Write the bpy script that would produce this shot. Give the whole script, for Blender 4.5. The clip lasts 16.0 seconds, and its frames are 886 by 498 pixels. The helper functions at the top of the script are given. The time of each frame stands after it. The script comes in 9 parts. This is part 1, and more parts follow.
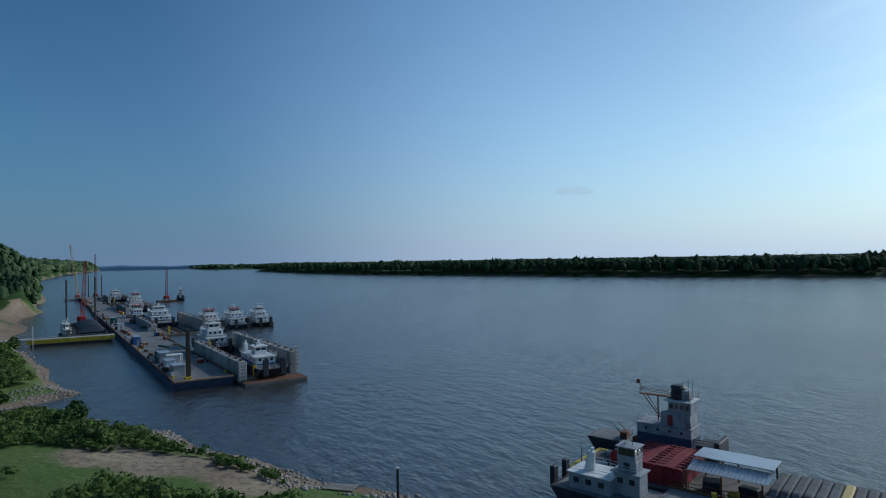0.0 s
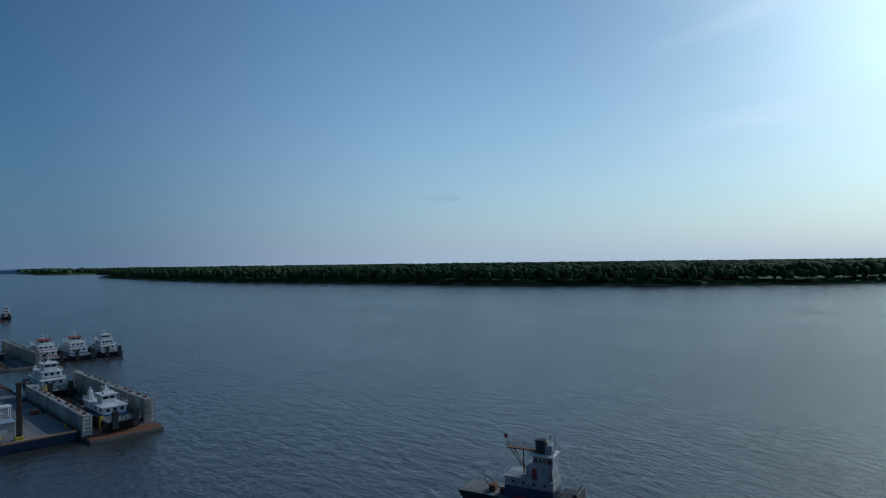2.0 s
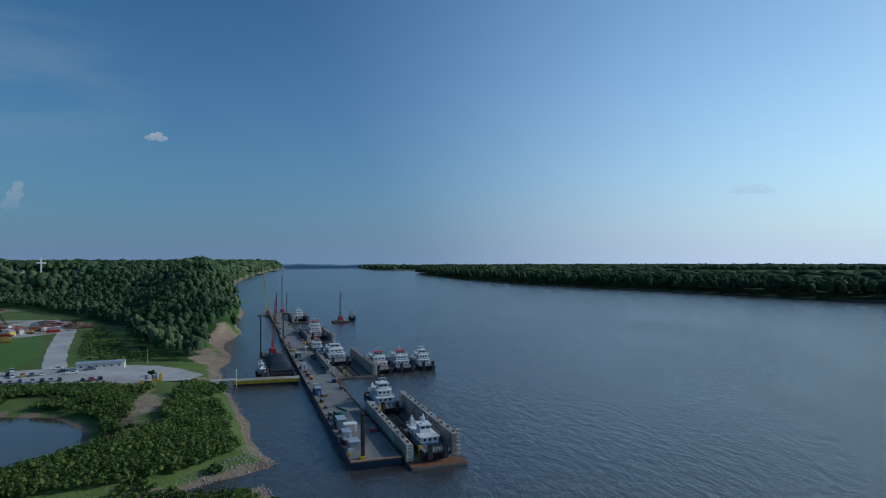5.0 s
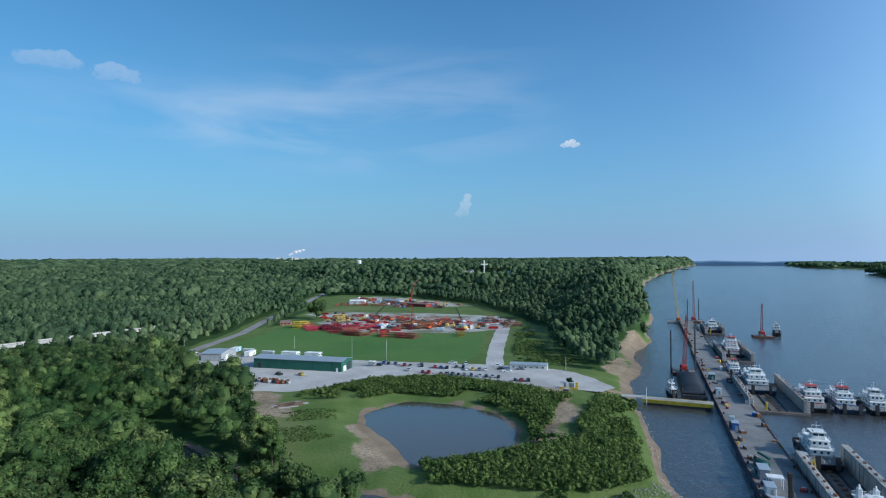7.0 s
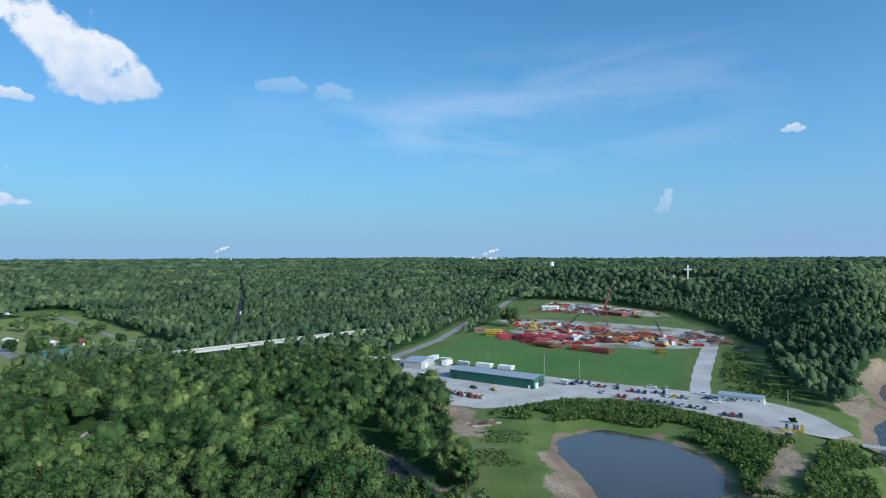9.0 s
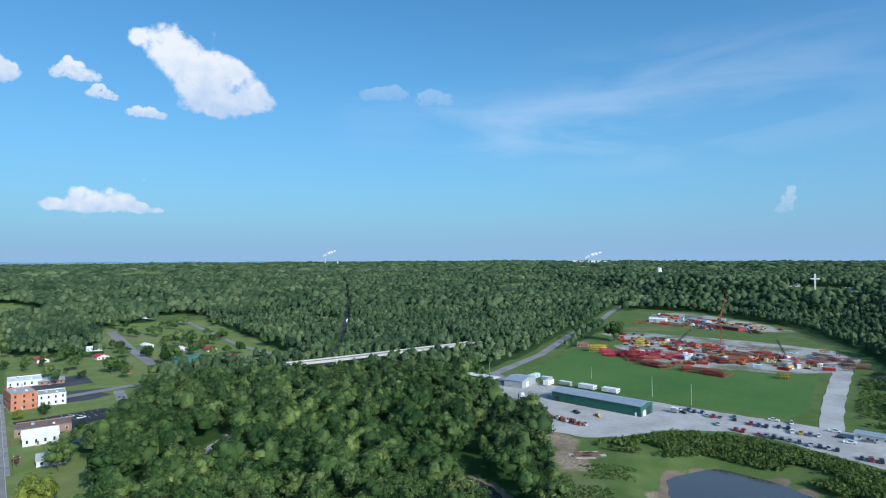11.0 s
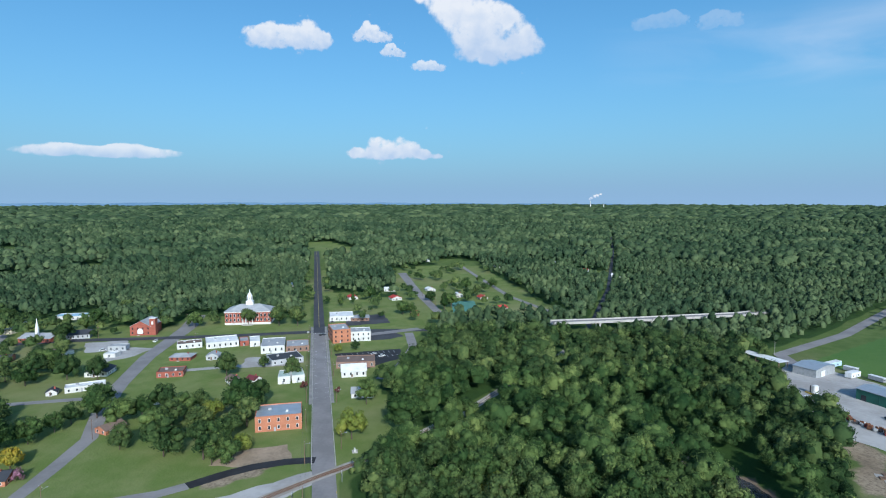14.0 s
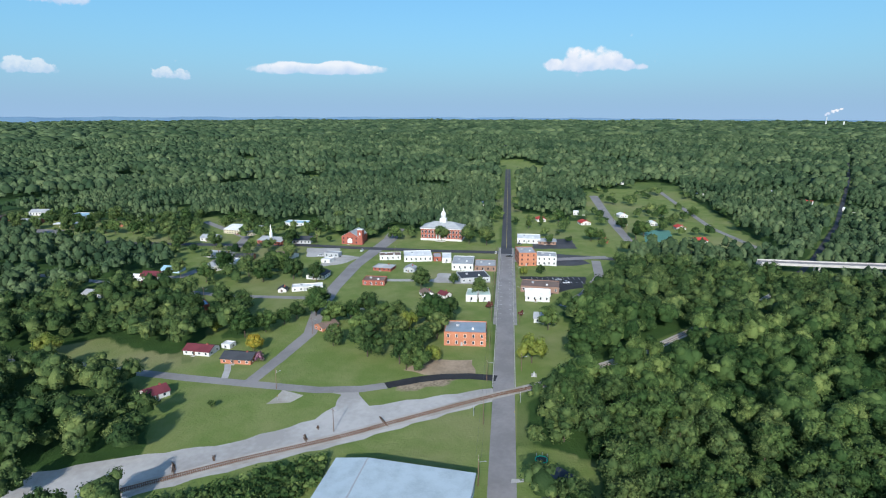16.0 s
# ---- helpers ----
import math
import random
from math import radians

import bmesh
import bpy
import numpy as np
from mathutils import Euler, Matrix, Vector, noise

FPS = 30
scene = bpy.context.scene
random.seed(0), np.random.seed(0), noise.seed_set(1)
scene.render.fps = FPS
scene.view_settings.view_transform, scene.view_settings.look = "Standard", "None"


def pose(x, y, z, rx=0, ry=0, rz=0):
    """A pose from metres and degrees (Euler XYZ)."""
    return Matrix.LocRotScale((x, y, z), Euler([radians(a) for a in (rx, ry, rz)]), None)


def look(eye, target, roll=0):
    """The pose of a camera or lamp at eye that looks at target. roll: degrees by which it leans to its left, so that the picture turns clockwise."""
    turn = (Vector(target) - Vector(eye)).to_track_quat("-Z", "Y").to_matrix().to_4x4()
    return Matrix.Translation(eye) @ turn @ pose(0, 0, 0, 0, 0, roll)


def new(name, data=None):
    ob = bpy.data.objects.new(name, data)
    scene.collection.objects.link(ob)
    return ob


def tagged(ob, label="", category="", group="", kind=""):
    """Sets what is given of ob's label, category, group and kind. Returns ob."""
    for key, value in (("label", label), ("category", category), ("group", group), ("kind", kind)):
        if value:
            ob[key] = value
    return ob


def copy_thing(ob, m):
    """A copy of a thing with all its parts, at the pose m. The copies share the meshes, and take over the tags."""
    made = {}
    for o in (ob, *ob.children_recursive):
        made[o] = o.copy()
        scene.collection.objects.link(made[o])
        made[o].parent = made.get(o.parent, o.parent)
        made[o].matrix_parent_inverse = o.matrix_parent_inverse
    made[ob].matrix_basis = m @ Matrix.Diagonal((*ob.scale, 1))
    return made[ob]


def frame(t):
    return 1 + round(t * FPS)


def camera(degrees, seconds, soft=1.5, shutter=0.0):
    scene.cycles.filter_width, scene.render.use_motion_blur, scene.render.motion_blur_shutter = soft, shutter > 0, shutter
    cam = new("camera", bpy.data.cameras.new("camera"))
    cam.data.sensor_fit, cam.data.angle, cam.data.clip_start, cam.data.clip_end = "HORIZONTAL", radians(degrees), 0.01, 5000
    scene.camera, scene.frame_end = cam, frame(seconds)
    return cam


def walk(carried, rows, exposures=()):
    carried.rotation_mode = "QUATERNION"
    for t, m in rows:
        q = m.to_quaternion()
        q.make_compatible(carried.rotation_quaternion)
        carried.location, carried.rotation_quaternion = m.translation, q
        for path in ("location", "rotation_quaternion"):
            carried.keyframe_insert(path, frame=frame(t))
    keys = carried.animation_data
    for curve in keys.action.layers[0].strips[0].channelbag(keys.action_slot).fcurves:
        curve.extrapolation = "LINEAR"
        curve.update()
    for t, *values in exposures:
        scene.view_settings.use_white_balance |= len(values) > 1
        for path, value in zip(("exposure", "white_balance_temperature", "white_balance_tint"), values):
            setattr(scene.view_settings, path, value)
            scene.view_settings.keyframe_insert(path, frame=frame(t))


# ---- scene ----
cam = camera(73.82, 16.0, soft=1.1)
# seconds, place, yaw, pitch, roll
PATH = [
    (0.0, 1.08, 3.18, 33.47, -19.67, 1.07, -1.00),
    (0.5, 0.81, 3.23, 35.95, -24.75, 1.10, -1.03),
    (1.0, 0.53, 3.25, 38.45, -28.93, 1.11, -1.01),
    (1.5, 0.24, 3.08, 41.04, -31.32, 1.16, -0.80),
    (2.0, -0.07, 2.93, 43.70, -32.29, 1.19, -0.75),
    (2.5, -0.33, 2.70, 46.46, -32.33, 1.14, -0.69),
    (3.0, -0.51, 2.32, 49.33, -32.35, 1.13, -0.61),
    (3.2, -0.55, 2.2, 50.48, -32.20, 1.12, -0.58),
    (3.6, -0.55, 1.6, 52.85, -30.10, 1.11, -0.50),
    (4.2, -0.54, 0.6, 56.45, -19.90, 1.10, -0.38),
    (4.8, -0.54, -0.5, 60.1, -8.40, 1.09, -0.25),
    (5.5, -0.54, -1.53, 64.37, 4.98, 1.07, -0.11),
    (6.0, -0.38, -1.94, 67.23, 14.51, 0.95, -0.23),
    (6.5, -0.12, -1.99, 70.07, 24.10, 0.86, -0.26),
    (7.0, 0.21, -1.89, 72.93, 33.66, 0.81, -0.40),
    (7.5, 0.55, -1.60, 75.82, 42.67, 0.77, -0.49),
    (8.0, 0.61, -1.19, 78.75, 47.52, 0.76, -0.43),
    (8.5, 0.34, -0.83, 81.71, 50.05, 0.73, -0.39),
    (11.0, -0.96, -0.31, 96.39, 61.87, 0.91, -0.43),
    (11.5, -0.81, -0.37, 99.34, 64.95, 0.99, -0.49),
    (12.0, -0.36, -0.70, 102.28, 68.72, 1.04, -0.39),
    (12.5, -0.03, -1.15, 105.17, 73.20, 0.94, -0.29),
    (13.0, -0.01, -1.52, 107.99, 77.84, -0.64, -0.16),
    (13.5, -0.01, -1.52, 110.85, 82.53, -2.70, -0.08),
    (14.0, -0.10, -1.21, 113.63, 87.19, -4.78, -0.06),
    (14.5, -0.14, -0.89, 116.05, 91.85, -6.87, -0.13),
    (15.0, -0.00, -0.67, 117.90, 96.53, -8.96, -0.16),
    (15.5, 0.21, -0.55, 119.29, 101.17, -10.97, -0.07),
    (16.0, 0.50, -0.48, 120.42, 105.60, -12.93, 0.06),
]
walk(cam, [(t, look((x, y, z), (x - 100 * math.sin(radians(a)) * math.cos(radians(p)), y + 100 * math.cos(radians(a)) * math.cos(radians(p)), z + 100 * math.sin(radians(p))), r))
           for t, x, y, z, a, p, r in PATH],
     [(0.0, -1.12, 5550, 7), (2.0, -1.47, 5500, 7), (3.2, -1.47, 5500, 7), (5.5, -0.78, 5600, 8), (7.0, -0.14, 5650, 8), (11.0, 0.02, 5650, 8), (13.0, -0.05, 5600, 8), (14.5, -0.05, 5750, 9), (16.0, 0.12, 6000, 11)])

# ---- light ----
SUN_AZ, SUN_EL = 81.0, 27.0
# how the clear air and the haze look from the side away from the sun (0) to the sun itself (1)
CLEAR_AIR = [(0.10, (0.48, 0.92, 0.92)), (0.22, (0.48, 1.12, 1.10)), (0.42, (0.46, 1.20, 1.24)), (0.60, (0.42, 1.02, 1.18)), (0.72, (0.90, 1.46, 1.50)), (0.84, (1.50, 2.00, 1.80)), (0.98, (0.74, 0.92, 0.96))]
HAZE_AIR = [(0.05, (4.0, 6.0, 8.1)), (0.30, (4.2, 6.0, 8.2)), (0.58, (3.6, 5.4, 8.0)), (0.70, (10.5, 12.2, 14.6)), (0.80, (13.5, 15.2, 17.4)), (0.95, (16.5, 18.4, 20.0))]
HAZE_FALL, HAZE_MOST = 4.0, 0.92
world = bpy.data.worlds.new("sky")
scene.world = world
world.use_nodes = True
wn = world.node_tree.nodes
sky = wn.new("ShaderNodeTexSky")
sky.sky_type, sky.sun_disc = "NISHITA", False
sky.sun_elevation, sky.sun_rotation = radians(SUN_EL), radians(SUN_AZ)
sky.altitude, sky.air_density, sky.dust_density, sky.ozone_density = 0, 1.0, 1.6, 3.0
wl = world.node_tree.links
wn["Background"].inputs["Strength"].default_value = 0.084


def sky_math(op, a, b, c=None):
    n = wn.new("ShaderNodeMath")
    n.operation = op
    for k, v in enumerate((a, b, c)):
        if isinstance(v, (int, float)):
            n.inputs[k].default_value = v
        elif v is not None:
            wl.new(v, n.inputs[k])
    return n.outputs[0]


def sky_mix(kind, fac, a, b):
    n = wn.new("ShaderNodeMix")
    n.data_type, n.blend_type = "RGBA", kind
    for k, v in ((0, fac), (6, a), (7, b)):
        if isinstance(v, (int, float, tuple)):
            n.inputs[k].default_value = v
        else:
            wl.new(v, n.inputs[k])
    return n.outputs[2]


# the summer haze: the air grows milky towards the horizon, and more so on the sun's side
toward = (math.sin(radians(SUN_AZ)) * math.cos(radians(SUN_EL)), math.cos(radians(SUN_AZ)) * math.cos(radians(SUN_EL)), math.sin(radians(SUN_EL)))
ray = wn.new("ShaderNodeTexCoord").outputs["Generated"]
dot = wn.new("ShaderNodeVectorMath")
dot.operation = "DOT_PRODUCT"
wl.new(ray, dot.inputs[0])
dot.inputs[1].default_value = toward
sunward = sky_math("MULTIPLY_ADD", dot.outputs["Value"], 0.5, 0.5)
up = wn.new("ShaderNodeSeparateXYZ")
wl.new(ray, up.inputs[0])
low = sky_math("POWER", 2.718, sky_math("MULTIPLY", sky_math("MAXIMUM", up.outputs["Z"], 0.0), -HAZE_FALL))
deep = wn.new("ShaderNodeGamma")
deep.inputs["Gamma"].default_value = 1.29
wl.new(sky.outputs["Color"], deep.inputs["Color"])


def sky_ramp(stops, top):
    n = wn.new("ShaderNodeValToRGB")
    while len(n.color_ramp.elements) < len(stops):
        n.color_ramp.elements.new(0.5)
    n.color_ramp.interpolation = "B_SPLINE"
    for e, (p, c) in zip(n.color_ramp.elements, stops):
        e.position, e.color = p, (*(v / top for v in c), 1)
    wl.new(sunward, n.inputs[0])
    return sky_mix("MULTIPLY", 1.0, n.outputs["Color"], (top, top, top, 1))


clear = sky_mix("MULTIPLY", 1.0, deep.outputs["Color"], sky_ramp(CLEAR_AIR, 2.0))
wl.new(sky_mix("MIX", sky_math("MULTIPLY", low, HAZE_MOST), clear, sky_ramp(HAZE_AIR, 20.0)), wn["Background"].inputs["Color"])
sun = new("sun", bpy.data.lights.new("sun", "SUN"))
sun.data.energy, sun.data.angle, sun.data.color = 4.8, radians(0.53), (1.0, 0.94, 0.84)
_e, _a = radians(SUN_EL), radians(SUN_AZ)
sun.matrix_world = look((0, 0, 300), (-math.sin(_a) * math.cos(_e), -math.cos(_a) * math.cos(_e), 300 - math.sin(_e)))


# ---- materials ----
def mat(name, c1, c2=None, scale=0.4, rough=0.8, metal=0.0, bump=0.0, bscale=None, isl=0.0, obr=0.0, spec=0.3, lo=0.35, hi=0.65, trans=0.0, fine=None):
    """Two colours mixed by noise at two scales, fine relief, and a value shift per island or per object."""
    m = bpy.data.materials.new(name)
    m.use_nodes = True
    nt, N, L = m.node_tree, m.node_tree.nodes, m.node_tree.links
    bs = N["Principled BSDF"]
    bs.inputs["Roughness"].default_value, bs.inputs["Metallic"].default_value = rough, metal
    bs.inputs["Specular IOR Level"].default_value = spec
    tc = N.new("ShaderNodeTexCoord")
    c2 = c2 or tuple(v * 0.8 for v in c1)
    n1, n2 = N.new("ShaderNodeTexNoise"), N.new("ShaderNodeTexNoise")
    n1.inputs["Scale"].default_value, n1.inputs["Detail"].default_value = scale, 5
    n2.inputs["Scale"].default_value, n2.inputs["Detail"].default_value = fine or scale * 9, 3
    for n in (n1, n2):
        L.new(tc.outputs["Object"], n.inputs["Vector"])
    add = N.new("ShaderNodeMath")
    add.operation = "MULTIPLY_ADD"
    L.new(n2.outputs["Fac"], add.inputs[0])
    add.inputs[1].default_value = 0.35
    L.new(n1.outputs["Fac"], add.inputs[2])
    mr = N.new("ShaderNodeMapRange")
    mr.inputs["From Min"].default_value, mr.inputs["From Max"].default_value = lo + 0.175, hi + 0.175
    L.new(add.outputs[0], mr.inputs["Value"])
    mx = N.new("ShaderNodeMix")
    mx.data_type = "RGBA"
    mx.inputs[6].default_value, mx.inputs[7].default_value = (*c1, 1), (*c2, 1)
    L.new(mr.outputs["Result"], mx.inputs[0])
    col = mx.outputs[2]
    each = None
    if obr:
        own, plus = N.new("ShaderNodeAttribute"), N.new("ShaderNodeMath")
        own.attribute_name, plus.operation = "own", "ADD"
        L.new(own.outputs["Fac"], plus.inputs[0])
        L.new(N.new("ShaderNodeObjectInfo").outputs["Random"], plus.inputs[1])
        each = N.new("ShaderNodeMath")
        each.operation = "FRACT"
        L.new(plus.outputs[0], each.inputs[0])
        each = each.outputs[0]
    for amount, socket, hue in ((isl, N.new("ShaderNodeNewGeometry").outputs["Random Per Island"] if isl else None, 0.05), (obr, each, 0.06)):
        if amount:
            r = N.new("ShaderNodeMapRange")
            r.inputs["To Min"].default_value, r.inputs["To Max"].default_value = 1 - amount, 1 + amount
            L.new(socket, r.inputs["Value"])
            h = N.new("ShaderNodeHueSaturation")
            L.new(r.outputs["Result"], h.inputs["Value"])
            hr = N.new("ShaderNodeMapRange")
            hr.inputs["To Min"].default_value, hr.inputs["To Max"].default_value = 0.5 + amount * hue, 0.5 - amount * hue
            L.new(socket, hr.inputs["Value"])
            L.new(hr.outputs["Result"], h.inputs["Hue"])
            L.new(col, h.inputs["Color"])
            col = h.outputs["Color"]
    L.new(col, bs.inputs["Base Color"])
    if bump:
        b = N.new("ShaderNodeBump")
        b.inputs["Distance"].default_value = bump
        nb = n2
        if bscale:
            nb = N.new("ShaderNodeTexNoise")
            nb.inputs["Scale"].default_value, nb.inputs["Detail"].default_value = bscale, 4
            L.new(tc.outputs["Object"], nb.inputs["Vector"])
        L.new(nb.outputs["Fac"], b.inputs["Height"])
        L.new(b.outputs["Normal"], bs.inputs["Normal"])
    if trans:
        tr, ms = N.new("ShaderNodeBsdfTranslucent"), N.new("ShaderNodeMixShader")
        L.new(col, tr.inputs["Color"])
        ms.inputs[0].default_value = trans
        L.new(bs.outputs[0], ms.inputs[1])
        L.new(tr.outputs[0], ms.inputs[2])
        L.new(ms.outputs[0], N["Material Output"].inputs["Surface"])
    return m


M = {}
M["leaf"] = mat("leaf", (0.038, 0.072, 0.022), (0.076, 0.120, 0.036), 0.09, 0.7, spec=0.06, lo=0.42, hi=0.58, bump=0.35, bscale=1.5, isl=0.42, obr=0.38, trans=0.14)
M["leaf_dark"] = mat("leaf_dark", (0.036, 0.066, 0.023), (0.076, 0.112, 0.036), 0.08, 0.7, spec=0.06, lo=0.42, hi=0.58, bump=0.35, bscale=1.5, isl=0.42, obr=0.38, trans=0.14)
M["leaf_lime"] = mat("leaf_lime", (0.13, 0.17, 0.025), (0.19, 0.21, 0.04), 0.15, 0.6, bump=0.4, bscale=1.3, isl=0.25, trans=0.2)
M["leaf_gold"] = mat("leaf_gold", (0.34, 0.25, 0.02), (0.18, 0.2, 0.03), 0.2, 0.6, isl=0.25, trans=0.2)
M["leaf_red"] = mat("leaf_red", (0.10, 0.022, 0.018), (0.06, 0.03, 0.02), 0.3, 0.6, isl=0.3)
M["leaf_pink"] = mat("leaf_pink", (0.24, 0.10, 0.16), (0.10, 0.09, 0.06), 0.5, 0.6, isl=0.3)
# darker copy of the canopy: the far bank's backlit shade is in its colour
M["canopy_backlit"] = mat("canopy_backlit", (0.034, 0.058, 0.026), (0.056, 0.084, 0.034), 0.02, 0.8, spec=0.04, bump=0.8, bscale=0.7, isl=0.3, obr=0.25, fine=0.3)
M["canopy"] = mat("canopy", (0.034, 0.060, 0.030), (0.074, 0.106, 0.048), 0.010, 0.8, spec=0.04, bump=0.6, bscale=0.9, isl=0.25, obr=0.34, fine=0.12)
M["weed"] = mat("weed", (0.062, 0.104, 0.026), (0.105, 0.150, 0.042), 0.15, 0.75, spec=0.06, bump=0.3, bscale=2.0, isl=0.45, trans=0.2)
M["bark"] = mat("bark", (0.10, 0.075, 0.055), (0.06, 0.045, 0.035), 1.5, 0.9, bump=0.05)
M["asphalt"] = mat("asphalt", (0.26, 0.242, 0.236), (0.20, 0.187, 0.183), 0.07, 0.85, bump=0.02, bscale=6)
M["asphalt_dark"] = mat("asphalt_dark", (0.045, 0.045, 0.052), (0.07, 0.07, 0.075), 0.08, 0.8, bump=0.02, bscale=6)
M["asphalt_new"] = mat("asphalt_new", (0.022, 0.022, 0.025), (0.034, 0.034, 0.036), 0.2, 0.75)
M["gravel"] = mat("gravel", (0.44, 0.42, 0.40), (0.32, 0.30, 0.28), 0.05, 0.95, bump=0.06, bscale=3)
M["gravel_pale"] = mat("gravel_pale", (0.42, 0.39, 0.35), (0.30, 0.27, 0.23), 0.09, 0.95, bump=0.06, bscale=3)
M["yard_ground"] = mat("yard_ground", (0.36, 0.34, 0.31), (0.14, 0.14, 0.08), 0.035, 0.95, bump=0.06, bscale=3, lo=0.42, hi=0.6)
M["dirt"] = mat("dirt", (0.40, 0.30, 0.21), (0.25, 0.19, 0.13), 0.08, 0.95, bump=0.06, bscale=2)
M["lawn"] = mat("lawn", (0.10, 0.15, 0.03), (0.14, 0.17, 0.045), 0.03, 0.9, bump=0.1, bscale=2.5, fine=0.6)
M["field"] = mat("field", (0.050, 0.122, 0.018), (0.082, 0.150, 0.028), 0.012, 0.9, bump=0.12, bscale=2.0, fine=0.25)
M["pavement"] = mat("pavement", (0.30, 0.28, 0.26), (0.21, 0.20, 0.19), 0.2, 0.9, bump=0.01)
M["concrete"] = mat("concrete", (0.45, 0.43, 0.40), (0.33, 0.31, 0.29), 0.3, 0.9, bump=0.01)


def ground_material():
    """Grass, earth, mud and forest floor, mixed by the cover that the ground carries, with ragged borders."""
    m = bpy.data.materials.new("ground")
    m.use_nodes = True
    N, L = m.node_tree.nodes, m.node_tree.links
    bs = N["Principled BSDF"]
    bs.inputs["Roughness"].default_value, bs.inputs["Specular IOR Level"].default_value = 0.92, 0.15
    tc, at = N.new("ShaderNodeTexCoord"), N.new("ShaderNodeAttribute")
    at.attribute_name = "cover"
    sep = N.new("ShaderNodeSeparateColor")
    L.new(at.outputs["Color"], sep.inputs["Color"])

    def noise_node(scale, detail=6):
        n = N.new("ShaderNodeTexNoise")
        n.inputs["Scale"].default_value, n.inputs["Detail"].default_value = scale, detail
        L.new(tc.outputs["Object"], n.inputs["Vector"])
        return n.outputs["Fac"]

    def ramp(src, a, b, c1, c2):
        r, mx = N.new("ShaderNodeMapRange"), N.new("ShaderNodeMix")
        r.inputs["From Min"].default_value, r.inputs["From Max"].default_value = a, b
        L.new(src, r.inputs["Value"])
        mx.data_type = "RGBA"
        L.new(r.outputs["Result"], mx.inputs[0])
        for k, c in ((6, c1), (7, c2)):
            if isinstance(c, tuple):
                mx.inputs[k].default_value = (*c, 1)
            else:
                L.new(c, mx.inputs[k])
        return mx.outputs[2]

    big, mid, small = noise_node(0.012), noise_node(0.09), noise_node(0.9)
    grass = ramp(mid, 0.35, 0.68, (0.076, 0.120, 0.028), (0.118, 0.155, 0.046))
    grass = ramp(big, 0.55, 0.78, grass, (0.19, 0.18, 0.085))
    mown = ramp(mid, 0.35, 0.68, (0.125, 0.172, 0.042), (0.180, 0.210, 0.070))
    mown = ramp(big, 0.52, 0.74, mown, (0.235, 0.22, 0.105))
    grass = ramp(at.outputs["Alpha"], 0.3, 0.7, grass, mown)
    earth = ramp(mid, 0.3, 0.7, (0.20, 0.15, 0.10), (0.34, 0.27, 0.185))
    earth = ramp(small, 0.45, 0.75, earth, (0.13, 0.10, 0.075))
    # forest floor, kept dark so its colour gives the shade between crowns
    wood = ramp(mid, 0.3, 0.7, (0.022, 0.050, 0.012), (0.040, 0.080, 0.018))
    mud = ramp(mid, 0.3, 0.7, (0.15, 0.108, 0.074), (0.25, 0.19, 0.135))

    def masked(socket, spread):
        s, a = N.new("ShaderNodeMath"), N.new("ShaderNodeMath")
        s.operation, a.operation = "MULTIPLY_ADD", "ADD"
        L.new(mid, s.inputs[0])
        s.inputs[1].default_value, s.inputs[2].default_value = spread, -spread / 2
        L.new(s.outputs[0], a.inputs[0])
        L.new(socket, a.inputs[1])
        return a.outputs[0]

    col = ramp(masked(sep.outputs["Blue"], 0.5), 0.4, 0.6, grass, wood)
    col = ramp(masked(sep.outputs["Green"], 1.1), 0.42, 0.58, col, earth)
    col = ramp(masked(sep.outputs["Red"], 0.5), 0.42, 0.58, col, mud)
    L.new(col, bs.inputs["Base Color"])
    b = N.new("ShaderNodeBump")
    b.inputs["Distance"].default_value = 0.3
    L.new(small, b.inputs["Height"])
    L.new(b.outputs["Normal"], bs.inputs["Normal"])
    return m


